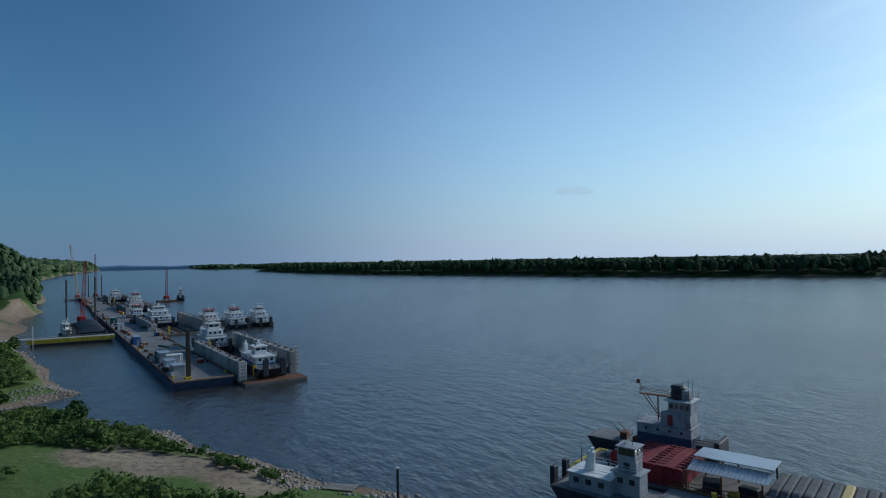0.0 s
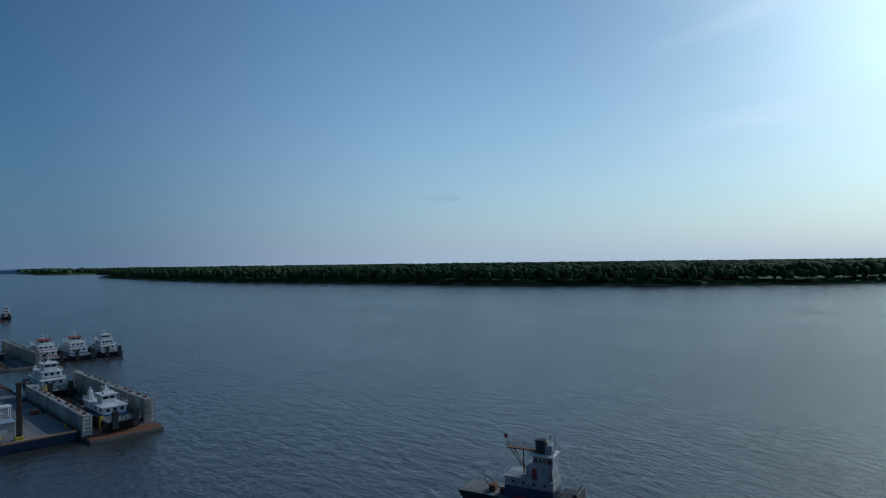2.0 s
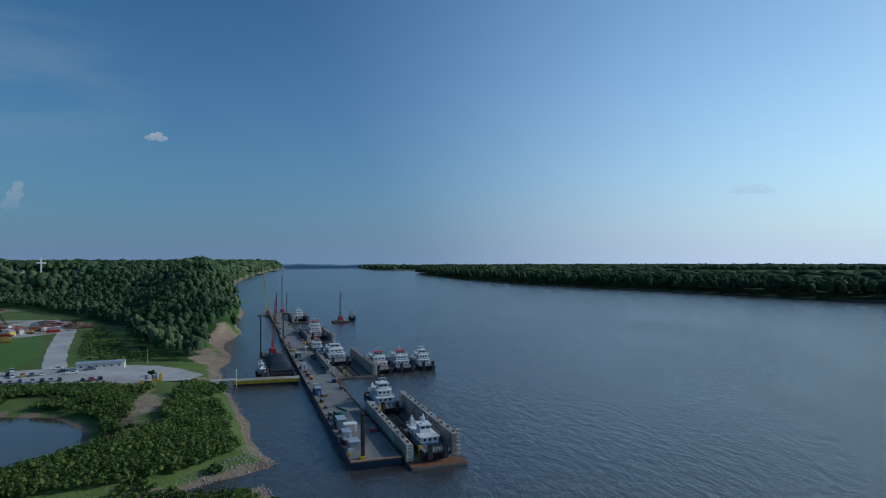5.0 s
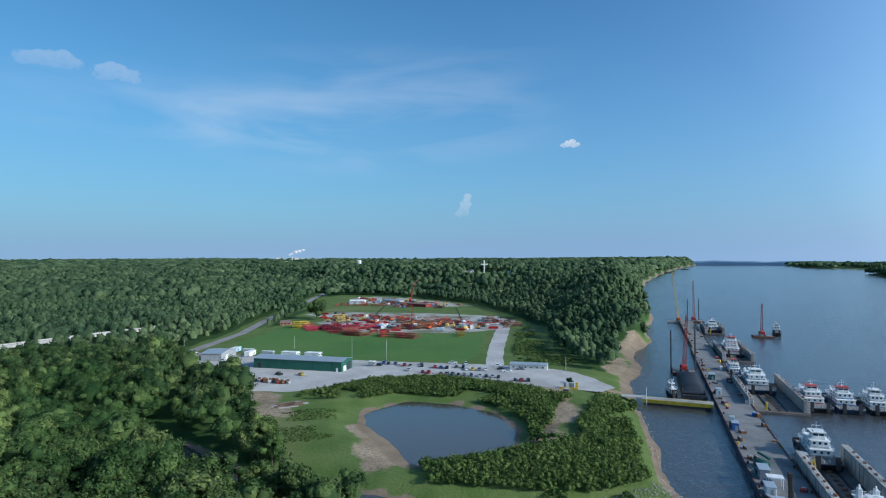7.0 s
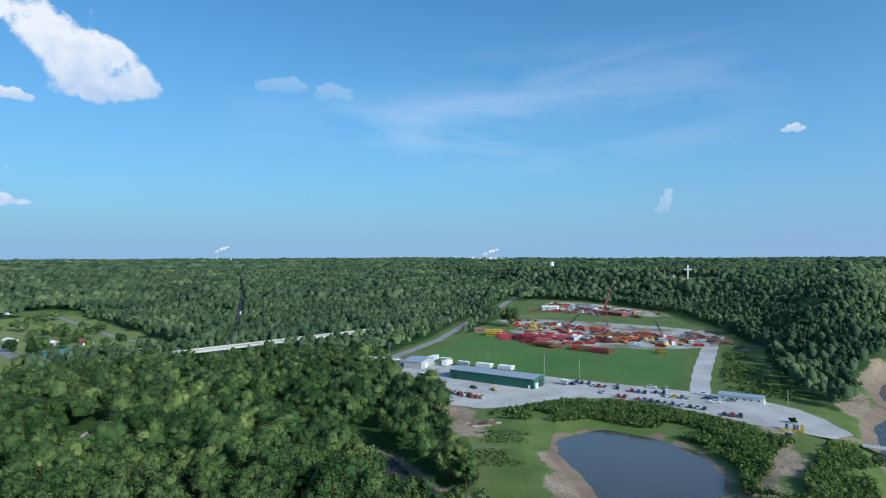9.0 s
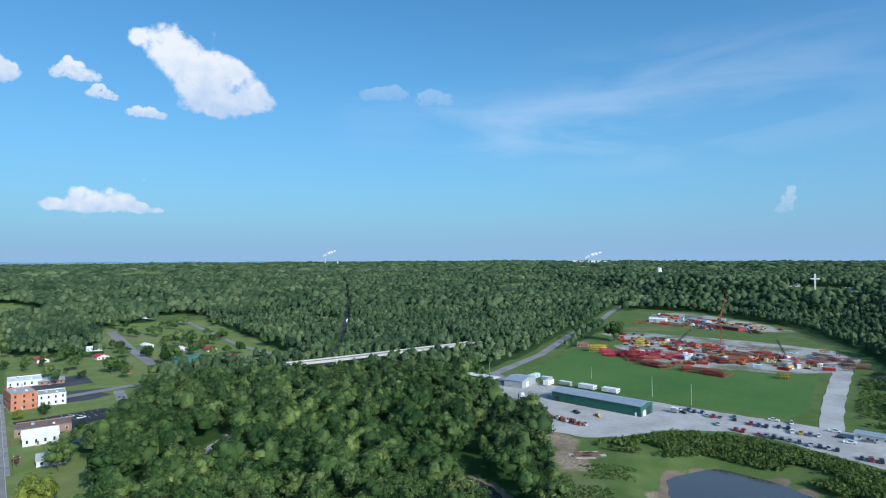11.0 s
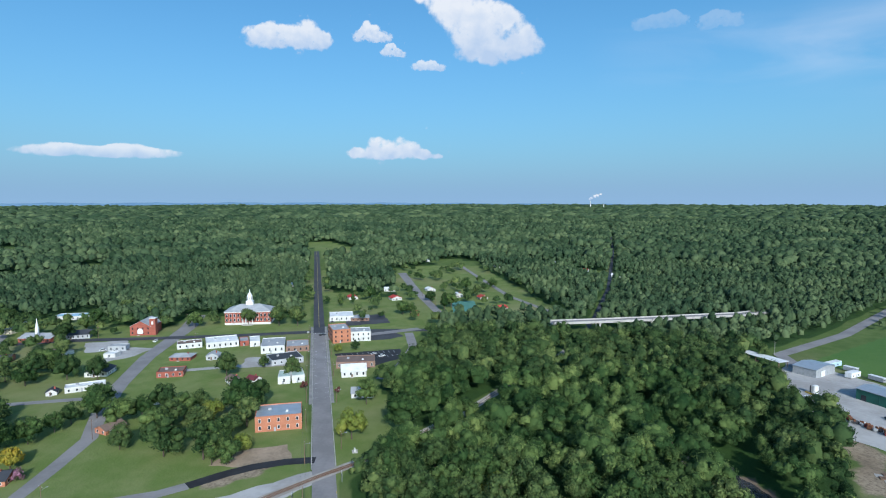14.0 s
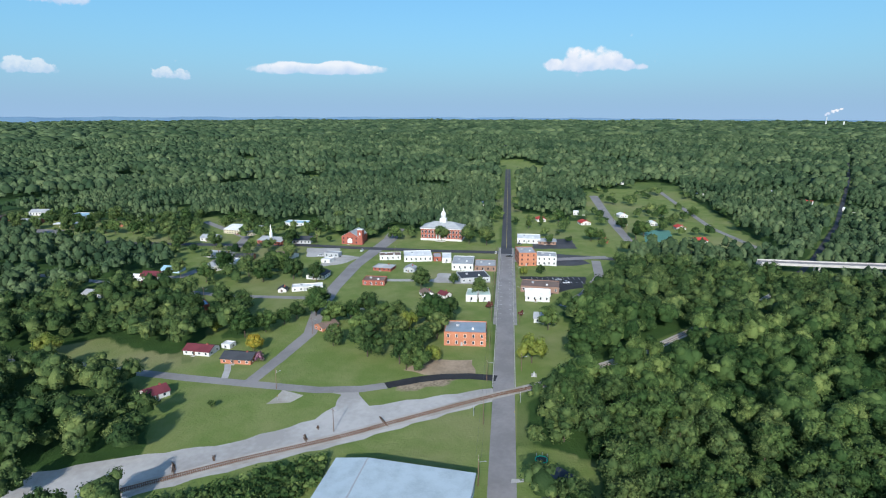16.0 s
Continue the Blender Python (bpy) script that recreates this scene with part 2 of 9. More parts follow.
def water_material(name, base, wave, rough):
    m = bpy.data.materials.new(name)
    m.use_nodes = True
    N, L = m.node_tree.nodes, m.node_tree.links
    bs = N["Principled BSDF"]
    bs.inputs["Roughness"].default_value, bs.inputs["IOR"].default_value = rough, 1.6
    tc, mp = N.new("ShaderNodeTexCoord"), N.new("ShaderNodeMapping")
    mp.inputs["Rotation"].default_value = (0, 0, radians(20))
    mp.inputs["Scale"].default_value = (1.0, 0.42, 1.0)
    L.new(tc.outputs["Object"], mp.inputs["Vector"])
    patches, calm = N.new("ShaderNodeTexNoise"), N.new("ShaderNodeMapRange")
    patches.inputs["Scale"].default_value, patches.inputs["Detail"].default_value, patches.inputs["Distortion"].default_value = 0.011, 5, 1.2
    L.new(mp.outputs[0], patches.inputs["Vector"])
    L.new(patches.outputs["Fac"], calm.inputs["Value"])
    calm.inputs["From Min"].default_value, calm.inputs["From Max"].default_value, calm.inputs["To Min"].default_value = 0.38, 0.66, 0.72
    last = None
    for scale, dist in ((0.06, wave * 0.9), (0.36, wave * 1.25), (1.1, wave * 0.3)):
        n, b = N.new("ShaderNodeTexNoise"), N.new("ShaderNodeBump")
        n.inputs["Scale"].default_value, n.inputs["Detail"].default_value, n.inputs["Roughness"].default_value = scale, 5, 0.62
        L.new(mp.outputs[0], n.inputs["Vector"])
        b.inputs["Distance"].default_value = dist
        L.new(calm.outputs["Result"], b.inputs["Strength"])
        L.new(n.outputs["Fac"], b.inputs["Height"])
        if last:
            L.new(last, b.inputs["Normal"])
        last = b.outputs["Normal"]
    L.new(last, bs.inputs["Normal"])
    n = N.new("ShaderNodeTexNoise")
    n.inputs["Scale"].default_value, n.inputs["Detail"].default_value = 0.006, 6
    L.new(mp.outputs[0], n.inputs["Vector"])
    mx = N.new("ShaderNodeMix")
    mx.data_type = "RGBA"
    mx.inputs[6].default_value, mx.inputs[7].default_value = (*base, 1), (*(v * 1.35 for v in base), 1)
    L.new(n.outputs["Fac"], mx.inputs[0])
    L.new(mx.outputs[2], bs.inputs["Base Color"])
    return m


M["river"] = water_material("river", (0.040, 0.039, 0.038), 0.62, 0.15)
M["pond"] = water_material("pond", (0.050, 0.045, 0.036), 0.06, 0.08)
M["ground"] = ground_material()


# ---- building helpers ----
def mesh_np(name, verts, faces, material, smooth=False):
    """A mesh object from arrays; faces all of one size."""
    verts, faces = np.asarray(verts, np.float32), np.asarray(faces, np.int32)
    me = bpy.data.meshes.new(name)
    me.vertices.add(len(verts))
    me.vertices.foreach_set("co", verts.ravel())
    k = faces.shape[1]
    me.loops.add(faces.size)
    me.loops.foreach_set("vertex_index", faces.ravel())
    me.polygons.add(len(faces))
    me.polygons.foreach_set("loop_start", np.arange(0, faces.size, k, dtype=np.int32))
    if smooth:
        me.polygons.foreach_set("use_smooth", np.ones(len(faces), bool))
    me.update(calc_edges=True)
    me.validate()
    if material:
        me.materials.append(material)
    return me


def part(name, bm, material, parent=None, label="", smooth=False):
    """Links a bmesh as one mesh object under a thing or under a part."""
    me = bpy.data.meshes.new(name)
    bm.to_mesh(me)
    bm.free()
    if smooth:
        me.polygons.foreach_set("use_smooth", np.ones(len(me.polygons), bool))
    me.materials.append(material)
    ob = new(name, me)
    if parent:
        ob.parent = parent
    if label:
        ob["label"] = label
    return ob


def share(name, data, parent, m):
    """One more object on mesh data that already exists."""
    ob = new(name, data)
    ob.parent = parent
    ob.matrix_basis = m
    return ob


def thing(name, m, label, category, group="", kind=""):
    ob = new(name)
    ob.matrix_basis = m
    return tagged(ob, label, category, group, kind)


def box(bm, c, s, rz=0.0, bevel=0.0, top=None):
    """A box of size s round c; top: factors by which its top narrows in x and y."""
    tmp = bmesh.new()
    vs = bmesh.ops.create_cube(tmp, size=1.0)["verts"]
    for v in vs:
        fx, fy = top if top and v.co.z > 0 else (1, 1)
        v.co = Vector((v.co.x * s[0] * fx, v.co.y * s[1] * fy, v.co.z * s[2]))
    if bevel:
        bmesh.ops.bevel(tmp, geom=list(tmp.edges), offset=min(bevel, 0.45 * min(s)), segments=1, affect="EDGES")
    m = Matrix.Translation(c) @ Matrix.Rotation(radians(rz), 4, "Z")
    made = {v: bm.verts.new(m @ v.co) for v in tmp.verts}
    for f in tmp.faces:
        bm.faces.new([made[v] for v in f.verts])
    tmp.free()


def rod(bm, a, b, r0, r1=None, seg=8):
    """A round bar from a to b."""
    a, b = Vector(a), Vector(b)
    d = b - a
    r = bmesh.ops.create_cone(bm, cap_ends=True, segments=seg, radius1=r0, radius2=r0 if r1 is None else r1, depth=d.length)
    m = Matrix.Translation((a + b) / 2) @ d.to_track_quat("Z", "Y").to_matrix().to_4x4()
    for v in r["verts"]:
        v.co = m @ v.co


def prism(bm, pts, z0, z1):
    """An upright block over an outline."""
    lo = [bm.verts.new((x, y, z0)) for x, y in pts]
    hi = [bm.verts.new((x, y, z1)) for x, y in pts]
    n = len(pts)
    bm.faces.new(hi)
    bm.faces.new(lo[::-1])
    for i in range(n):
        bm.faces.new((lo[i], lo[(i + 1) % n], hi[(i + 1) % n], hi[i]))
    bmesh.ops.recalc_face_normals(bm, faces=bm.faces)


def hull3(bm, pts, faces):
    vs = [bm.verts.new(p) for p in pts]
    for f in faces:
        bm.faces.new([vs[i] for i in f])
    bmesh.ops.recalc_face_normals(bm, faces=bm.faces)


BM = bmesh.new

# ---- plan ----
RIVER_W = [(-900, 4900), (-760, 3600), (-560, 2300), (-446, 1681), (-310, 1113), (-224, 832), (-176, 700), (-161, 603), (-131, 510), (-124, 427),
           (-106, 394), (-100, 348), (-90, 314), (-80, 287), (-66, 254), (-54, 220), (-45, 195), (-37, 181), (-46, 173), (-62, 158), (-100, 140),
           (-150, 133), (-170, 128), (-215, 135), (-260, 120), (-262, 112), (-215, 122), (-172, 112), (-150, 118), (-100, 128), (-62, 146), (-37, 164),
           (-23, 143), (-12, 134), (-6, 120), (2, 110), (10, 100), (14, 94), (28, 82), (40, 66), (50, 36), (60, 0), (75, -90), (120, -600), (160, -4900)]
RIVER_E = [(-330, 4900), (-160, 3900), (330, 3000), (82, 2640), (230, 1850), (320, 1521), (470, 1215), (590, 980), (640, 850), (800, 620), (1030, 470), (1500, 290), (4900, -300)]
POND = [(-181, 204), (-176, 230), (-155, 239), (-131, 235), (-110, 217), (-102, 197), (-106, 181), (-114, 171), (-121, 160), (-142, 175), (-165, 187)]


def inside(P, poly):
    x, y = P[:, 0], P[:, 1]
    r = np.zeros(len(P), bool)
    for (x0, y0), (x1, y1) in zip(poly, poly[1:] + poly[:1]):
        c = (y0 > y) != (y1 > y)
        with np.errstate(divide="ignore", invalid="ignore"):
            r ^= c & (x < (x1 - x0) * (y - y0) / ((y1 - y0) or 1e-9) + x0)
    return r


def away(P, line, closed=False):
    """The distance of points from a line of points."""
    d = np.full(len(P), 1e9)
    pts = [np.array(p, float) for p in line]
    for a, b in zip(pts, pts[1:] + (pts[:1] if closed else [])):
        ab = b - a
        t = np.clip(((P - a) @ ab) / max(ab @ ab, 1e-9), 0, 1)
        d = np.minimum(d, np.hypot(*(P - a - t[:, None] * ab).T))
    return d


LAND_W = RIVER_W + [(-4950, -4950), (-4950, 4950)]
LAND_E = RIVER_E + [(4950, -300), (4950, 4950)]


def step(a, b, x):
    t = np.clip((x - a) / (b - a), 0, 1)
    return t * t * (3 - 2 * t)


def wobble(P, s, seed=0.0):
    """Smooth waves of about +-1, some s metres long."""
    x, y = P[:, 0] / s + seed, P[:, 1] / s - seed
    return (np.sin(x * 1.3 + 1.7 * np.sin(y * 0.9 + seed)) + np.sin(y * 1.7 + 1.3 * np.sin(x * 0.7)) + 0.6 * np.sin(2.9 * x - 2.3 * y)) / 2.6


def shore(P):
    """Metres from the river's edge, positive on land."""
    w = np.where(inside(P, LAND_W), 1, -1) * away(P, RIVER_W)
    e = np.where(inside(P, LAND_E), 1, -1) * away(P, RIVER_E)
    return np.maximum(w, e)


def height(P):
    """The ground's height."""
    P = np.asarray(P, float).reshape(-1, 2)
    x, y = P.T
    d = shore(P) + 2.0 * wobble(P, 14)
    west = (x < 300) & (y < 4900) & inside(P, LAND_W)
    z = np.where(d < 0, np.maximum(d * 0.14, -3.5), 5.0 * step(0, 30, d) * 0.6 + 2.0 * step(0, 9, d))
    yb = np.interp(-x, [90, 130, 200, 330, 450, 800, 2000], [470, 470, 500, 640, 790, 880, 1150])
    hill = 34 * step(0, 190, y - yb) * step(-4, 46, d)
    up = 26 * step(640, 1900, -x) * step(-900, 300, -x) + 22 * step(1700, 4000, -x)
    roll = 5 * wobble(P, 230) * step(0, 1, np.maximum(hill / 30, up / 20))
    z = np.where(west, z + np.maximum(hill, up) + roll * step(0, 60, d), z)
    bluff = step(430, 520, y) * (1 - step(1000, 1500, y)) * (x < -60) * (1 - step(40, 110, d))
    z = np.where(west & (d > 0), z + bluff * 11.0 * step(3, 10, d), z)
    dp = away(P, POND, True) * np.where(inside(P, POND), -1, 1) + 1.5 * wobble(P, 9)
    z = np.where((dp < 14) & (x < -80), np.minimum(z, 2.0 + np.maximum(dp, -8) * 0.16), z)
    return z


def ground_z(x, y):
    return float(height([(x, y)])[0])


# the town's buildings: both ends of the front, depth, height, form, wall, roof
TOWN = [
    (-470, 405, -462, 412, 9, 4, "gable", "brick_orange", "roof_brown", "small brick house at the yard's corner"),
    (-520, 985, -500, 1000, 12, 5, "gable", "white_wall", "roof_grey", "pale low house beside a ridge-top cross"),
    (-640, 1035, -625, 1050, 10, 4.5, "gable", "white_wall", "roof_grey", "white house on the ridge"),
    (-272, -76, -276, -55, 17, 7.0, "shop2", "brick_orange", "roof_zinc", "two-storey orange brick shop with a grey tin roof"),
    (-443, -63, -447, -50, 22, 10.0, "shop3", "brick_orange", "roof_grey", "tall orange brick corner building with arched windows"),
    (-449, -50, -451, -35, 16, 7.0, "shop2", "white_wall", "roof_grey", "two-storey white and brick shop beside a corner building"),
    (-356, -46, -358, -31, 14, 6.0, "gable", "white_wall", "roof_white", "white gabled hall with a white metal roof"),
    (-376, -52, -378, -27, 16, 3.7, "flat", "brick_brown", "roof_brown", "long low brown brick building"),
    (-525, -77, -528, -56, 22, 4.1, "flat", "white_wall", "roof_white", "white flat-roofed store on a street"),
    (-525, -58, -527, -42, 14, 4.0, "hip", "brick_brown", "roof_grey", "small brick bank with a grey hipped roof"),
    (-416, -110, -419, -94, 26, 4.8, "flat", "white_wall", "roof_grey", "white store with a grey metal roof"),
    (-419, -93, -422, -77, 20, 3.7, "flat", "brick_brown", "roof_grey", "low brick store on the main street"),
    (-436, -123, -438, -116, 18, 3.7, "flat", "white_wall", "roof_white", "white store on a side street"),
    (-439, -131, -441, -125, 14, 3.3, "flat", "brick_red", "roof_grey", "small red brick store front"),
    (-431, -153, -439, -132, 20, 4.1, "flat", "white_wall", "roof_white", "white block of small stores"),
    (-431, -174, -437, -158, 12, 3.4, "flat", "white_wall", "roof_brown", "long white single-storey store"),
    (-385, -95, -394, -76, 18, 3.0, "flat", "grey_wall", "roof_dark", "low store with a black roof"),
    (-345, -82, -346, -75, 14, 4.1, "flat", "white_wall", "roof_greenish", "white store with a pale green roof"),
    (-347, -74, -349, -67, 16, 4.1, "flat", "white_wall", "roof_greenish", "white store with a pale green awning"),
    (-400, -167, -400, -153, 11, 3.6, "hip", "brick_red", "roof_grey", "brick ranch house with a grey hipped roof"),
    (-401, -143, -402, -135, 9, 4.0, "gable", "grey_wall", "roof_grey", "small grey gabled house"),
    (-361, -159, -364, -144, 12, 3.1, "flat", "brick_red", "roof_brown", "red brick garage with white doors"),
    (-365, -204, -366, -191, 14, 4.5, "gable", "white_wall", "roof_dark", "white gabled house with a dark roof"),
    (-334, -198, -343, -180, 8, 2.7, "flat", "white_wall", "roof_white", "long white mobile home"),
    (-330, -206, -332, -201, 6, 3.0, "gable", "white_wall", "roof_dark", "small white garden shed"),
    (-411, -216, -411, -208, 8, 2.4, "flat", "white_wall", "roof_white", "small white flat-roofed house"),
    (-429, -222, -430, -210, 8, 3.1, "flat", "grey_wall", "roof_grey", "small grey flat-roofed shop"),
    (-459, -304, -457, -279, 18, 5.1, "gable", "brick_red", "roof_grey", "long red brick church hall"),
    (-492, -363, -488, -328, 28, 6.4, "gable", "tan_wall", "roof_white", "metal-clad hall with a white roof"),
    (-465, -279, -471, -257, 16, 5.1, "gable", "grey_wall", "roof_dark", "hall with a dark steep roof"),
    (-414, -260, -413, -244, 12, 4, "gable", "white_wall", "roof_brown", "brown-roofed house among trees"),
    (-397, -285, -401, -272, 12, 4, "gable", "brick_orange", "roof_dark", "brick house with a dark roof"),
    (-386, -284, -388, -276, 10, 2.4, "flat", "white_wall", "roof_white", "white house with flat carport"),
    (-397, -298, -403, -291, 12, 4, "gable", "brick_orange", "roof_grey", "orange brick house with grey roof"),
    (-226, -196, -227, -182, 9, 3.6, "gable", "white_wall", "roof_maroon", "white house with a maroon metal roof"),
    (-222, -172, -224, -157, 10, 3.6, "gable", "brick_orange", "roof_dark", "brick ranch house with a dark roof"),
    (-238, -183, -238, -178, 5, 1.9, "flat", "white_wall", "roof_white", "white metal carport on posts"),
    (-282, -232, -288, -227, 11, 3.1, "flat", "brick_red", "roof_blue", "brick workshop with a blue tin roof"),
    (-328, -314, -330, -301, 11, 5.5, "gable", "white_wall", "roof_maroon", "white two-storey house with a steep maroon roof"),
    (-327, -321, -328, -314, 7, 3.5, "gable", "white_wall", "roof_white", "small white house annex"),
    (-351, -316, -353, -302, 9, 3.8, "gable", "blue_wall", "roof_blue", "pale blue house with a blue metal roof"),
    (-362, -283, -371, -276, 12, 3.8, "gable", "white_wall", "roof_grey", "white house with a grey roof"),
    (-454, -361, -456, -346, 12, 5, "gable", "white_wall", "roof_grey", "small white church with a brick front"),
    (-402, -318, -402, -304, 12, 4, "gable", "white_wall", "roof_grey", "grey-roofed house beside a road"),
    (-180, -176, -188, -172, 8, 3.8, "gable", "white_wall", "roof_maroon", "white house with a dark maroon roof under trees"),
    (-287, -322, -288, -308, 9, 3.6, "gable", "white_wall", "roof_grey", "white house among trees"),
    (-504, -576, -509, -555, 26, 4.4, "flat", "white_wall", "roof_blue", "white shop with arched windows and a blue roof"),
    (-467, -548, -477, -522, 9, 4.6, "canopy", "white_wall", "roof_white", "white filling station canopy"),
    (-468, -601, -477, -581, 16, 5, "gable", "brick_red", "roof_grey", "brick motel block with grey roof"),
    (-482, -639, -492, -629, 14, 5.1, "gable", "brick_red", "roof_brown", "red brick house with brown roof"),
    (-519, -642, -525, -622, 14, 6.0, "gable", "white_wall", "roof_grey", "white two-storey house among trees"),
    (-487, -489, -492, -484, 8, 3, "gable", "brick_orange", "roof_brown", "small brick outbuilding beside trees"),
    (-512, -483, -515, -473, 12, 4, "gable", "white_wall", "roof_grey", "grey-roofed house by a road"),
    (-543, -328, -547, -290, 16, 3.1, "flat", "white_wall", "roof_blue", "low building with a blue roof"),
    (-318, -36, -319, -24, 10, 4.2, "gable", "white_wall", "roof_grey", "white cottage with a grey roof"),
    (-347, -96, -352, -93, 7, 3.2, "gable", "white_wall", "roof_maroon", "small white shed with a red roof"),
    (-345, -110, -349, -104, 9, 3.4, "gable", "white_wall", "roof_brown", "white cottage behind trees"),
    (-313, -140, -314, -132, 7, 2.4, "flat", "white_wall", "roof_white", "white mobile home behind trees"),
    (-272, -144, -281, -139, 8, 3.4, "gable", "brick_orange", "roof_brown", "brick cottage under trees"),
    (-267, -205, -268, -201, 7, 2.2, "flat", "white_wall", "roof_white", "small white garden shed"),
    (-640, -72, -643, -63, 12, 4, "gable", "white_wall", "roof_red", "white house with a red metal roof"),
    (-696, -37, -696, -23, 12, 4, "gable", "white_wall", "roof_white", "white house on a green slope"),
    (-632, -25, -636, -15, 12, 4, "gable", "white_wall", "roof_red", "white house with a bright red roof"),
    (-691, 15, -694, 24, 12, 4, "gable", "white_wall", "roof_white", "white house beside a lane"),
    (-546, -2, -547, 3, 8, 3.6, "gable", "brick_red", "roof_red", "small brick shed with red roof"),
    (-735, -152, -743, -142, 12, 4.5, "gable", "white_wall", "roof_white", "white house at the wood edge"),
    (-993, -196, -1006, -180, 16, 5.1, "gable", "white_wall", "roof_white", "small white church with a spire"),
    (-1637, -289, -1644, -268, 16, 5, "gable", "white_wall", "roof_grey", "far white house in a clearing"),
    (-1421, -150, -1428, -127, 16, 5, "gable", "brick_orange", "roof_red", "far brick house with a red roof"),
    (-649, 45, -651, 53, 10, 4, "gable", "white_wall", "roof_white", "white cottage among trees"),
    (-567, 80, -572, 91, 11, 4, "gable", "white_wall", "roof_red", "white house with a red roof beside a lane"),
    (-631, 70, -633, 79, 11, 4, "gable", "white_wall", "roof_red", "small house with a red metal roof"),
    (-897, 128, -907, 142, 11, 4.5, "gable", "white_wall", "roof_grey", "white house in a woodland clearing"),
    (-904, 194, -921, 209, 12, 4.5, "gable", "white_wall", "roof_grey", "white house in a woodland clearing"),
    (-923, 216, -939, 231, 12, 4.5, "gable", "white_wall", "roof_grey", "white house near the railway cutting"),
    (-2927, -1576, -2958, -1475, 30, 5.9, "flat", "white_wall", "roof_white", "far white buildings above the woods"),
    (-1895, -646, -1906, -610, 22, 4.4, "flat", "tan_wall", "roof_white", "far pale building among woods"),
]

# ---- the ground, one sheet to the horizon ----
# woodless land
OPEN_NORTH = [(-159, -22), (-155, 4), (-184, 5), (-191, -13), (-188, -27), (-206, -31), (-228, -31), (-240, -16), (-260, -10), (-300, -6), (-333, -23), (-346, -34), (-380, -20), (-426, -10),
     (-480, 8), (-520, 30), (-535, 70), (-535, 132), (-709, 132), (-920, 100), (-942, 62), (-921, -12), (-851, -34), (-648, -19), (-702, -104), (-955, -148)]
OPEN_SQUARE = [(-955, -168), (-764, -140), (-602, -122), (-499, -90), (-498, -163), (-540, -165), (-540, -130), (-560, -130), (-560, -180), (-500, -219), (-538, -286), (-564, -376),
     (-568, -429), (-516, -483), (-534, -546), (-532, -625), (-541, -714), (-461, -613), (-417, -508), (-404, -424), (-394, -345), (-334, -281), (-324, -315), (-304, -291),
     (-304, -244), (-300, -216), (-311, -157), (-302, -134), (-316, -83), (-366, -70), (-480, -85), (-700, -120)]
OPEN_RAIL = [(-300, -216), (-311, -157), (-302, -134), (-316, -83), (-366, -70), (-158, -29), (-120, -26), (-120, -74), (-173, -96), (-129, -133), (-117, -175), (-124, -184),
     (-147, -149), (-178, -172), (-192, -196), (-190, -268), (-200, -281), (-232, -251), (-219, -189), (-253, -177)]
OPEN_YARD = [(-373, 214), (-389, 269), (-468, 396), (-576, 546), (-688, 629), (-748, 782), (-659, 830), (-442, 742), (-321, 625), (-227, 513), (-170, 400), (-145, 364), (-112, 340), (-100, 300), (-40, 281), (-20, 200), (-30, 165), (-60, 150), (-110, 134), (-140, 126), (-178, 149), (-206, 163), (-255, 194), (-294, 203)]
OPEN_RIDGE = [(-645, 1010), (-560, 940), (-490, 955), (-520, 1045), (-600, 1060)]
OPEN_BANK = [(-95, 440), (-60, 430), (-30, 200), (-40, 100), (-70, 20), (-150, -10), (-150, -60), (-120, -75), (-115, -140), (60, -300), (300, 0)]
OPEN_COURT = [(-485, -80), (-488, -200), (-546, -200), (-548, -120), (-520, -82)]
OPEN_TRACK = [(-120, -74), (-176, -94), (-129, -135), (-98, -120)]
OPEN_HEAD = [(-1040, -165), (-1150, -185), (-1330, -250), (-1350, -190), (-1215, -120), (-1040, -105)]
OPEN = [OPEN_HEAD, OPEN_COURT, OPEN_TRACK, OPEN_NORTH, OPEN_SQUARE, OPEN_RAIL, OPEN_YARD, OPEN_RIDGE, OPEN_BANK
]
RAIL = [(-60, -205), (-110, -162), (-126, -145), (-151, -119), (-177, -89), (-193, -73), (-223, -42), (-246, -16), (-294, 25), (-336, 54), (-381, 89), (-433, 120), (-529, 165), (-704, 236), (-1108, 379), (-1700, 570)]
HIGHWAY = [(-355, 245), (-393, 254), (-448, 342), (-548, 464), (-615, 564), (-720, 690), (-800, 800)]


U, R = Vector((-0.9866, -0.1631)), Vector((-0.1631, 0.9866))
ORIGIN = Vector((-161.7, -26.5))


def town(s, n):
    """A place in the town: s metres up the main street, n metres to its right."""
    return ORIGIN + U * s + R * n


def tw(*pts):
    return [tuple(town(s, n)) for s, n in pts]


LOOP = [(-170, -330), (-195, -275), (-202, -249), (-202, -215), (-204, -176), (-207, -138), (-209, -115), (-215, -97), (-221, -88)]
STREETS = [tw((-60, 0), (1000, 0)), LOOP, [(-208, -147), (-304, -163), (-410, -186), (-560, -205)], [(-322, -436), (-314, -235), (-330, -165)], [(-325, -330), (-371, -294), (-426, -306), (-540, -420)], [(-440, -560), (-425, -430), (-467, -205), (-486, 10)], [(-560, 22), (-855, -19)], [(-545, 140), (-804, 88)], [(-570, 22), (-691, 2), (-855, -19)], [(-545, 140), (-650, 106), (-950, 70)], [(-352, -22), (-428, -2), (-486, 10)]]


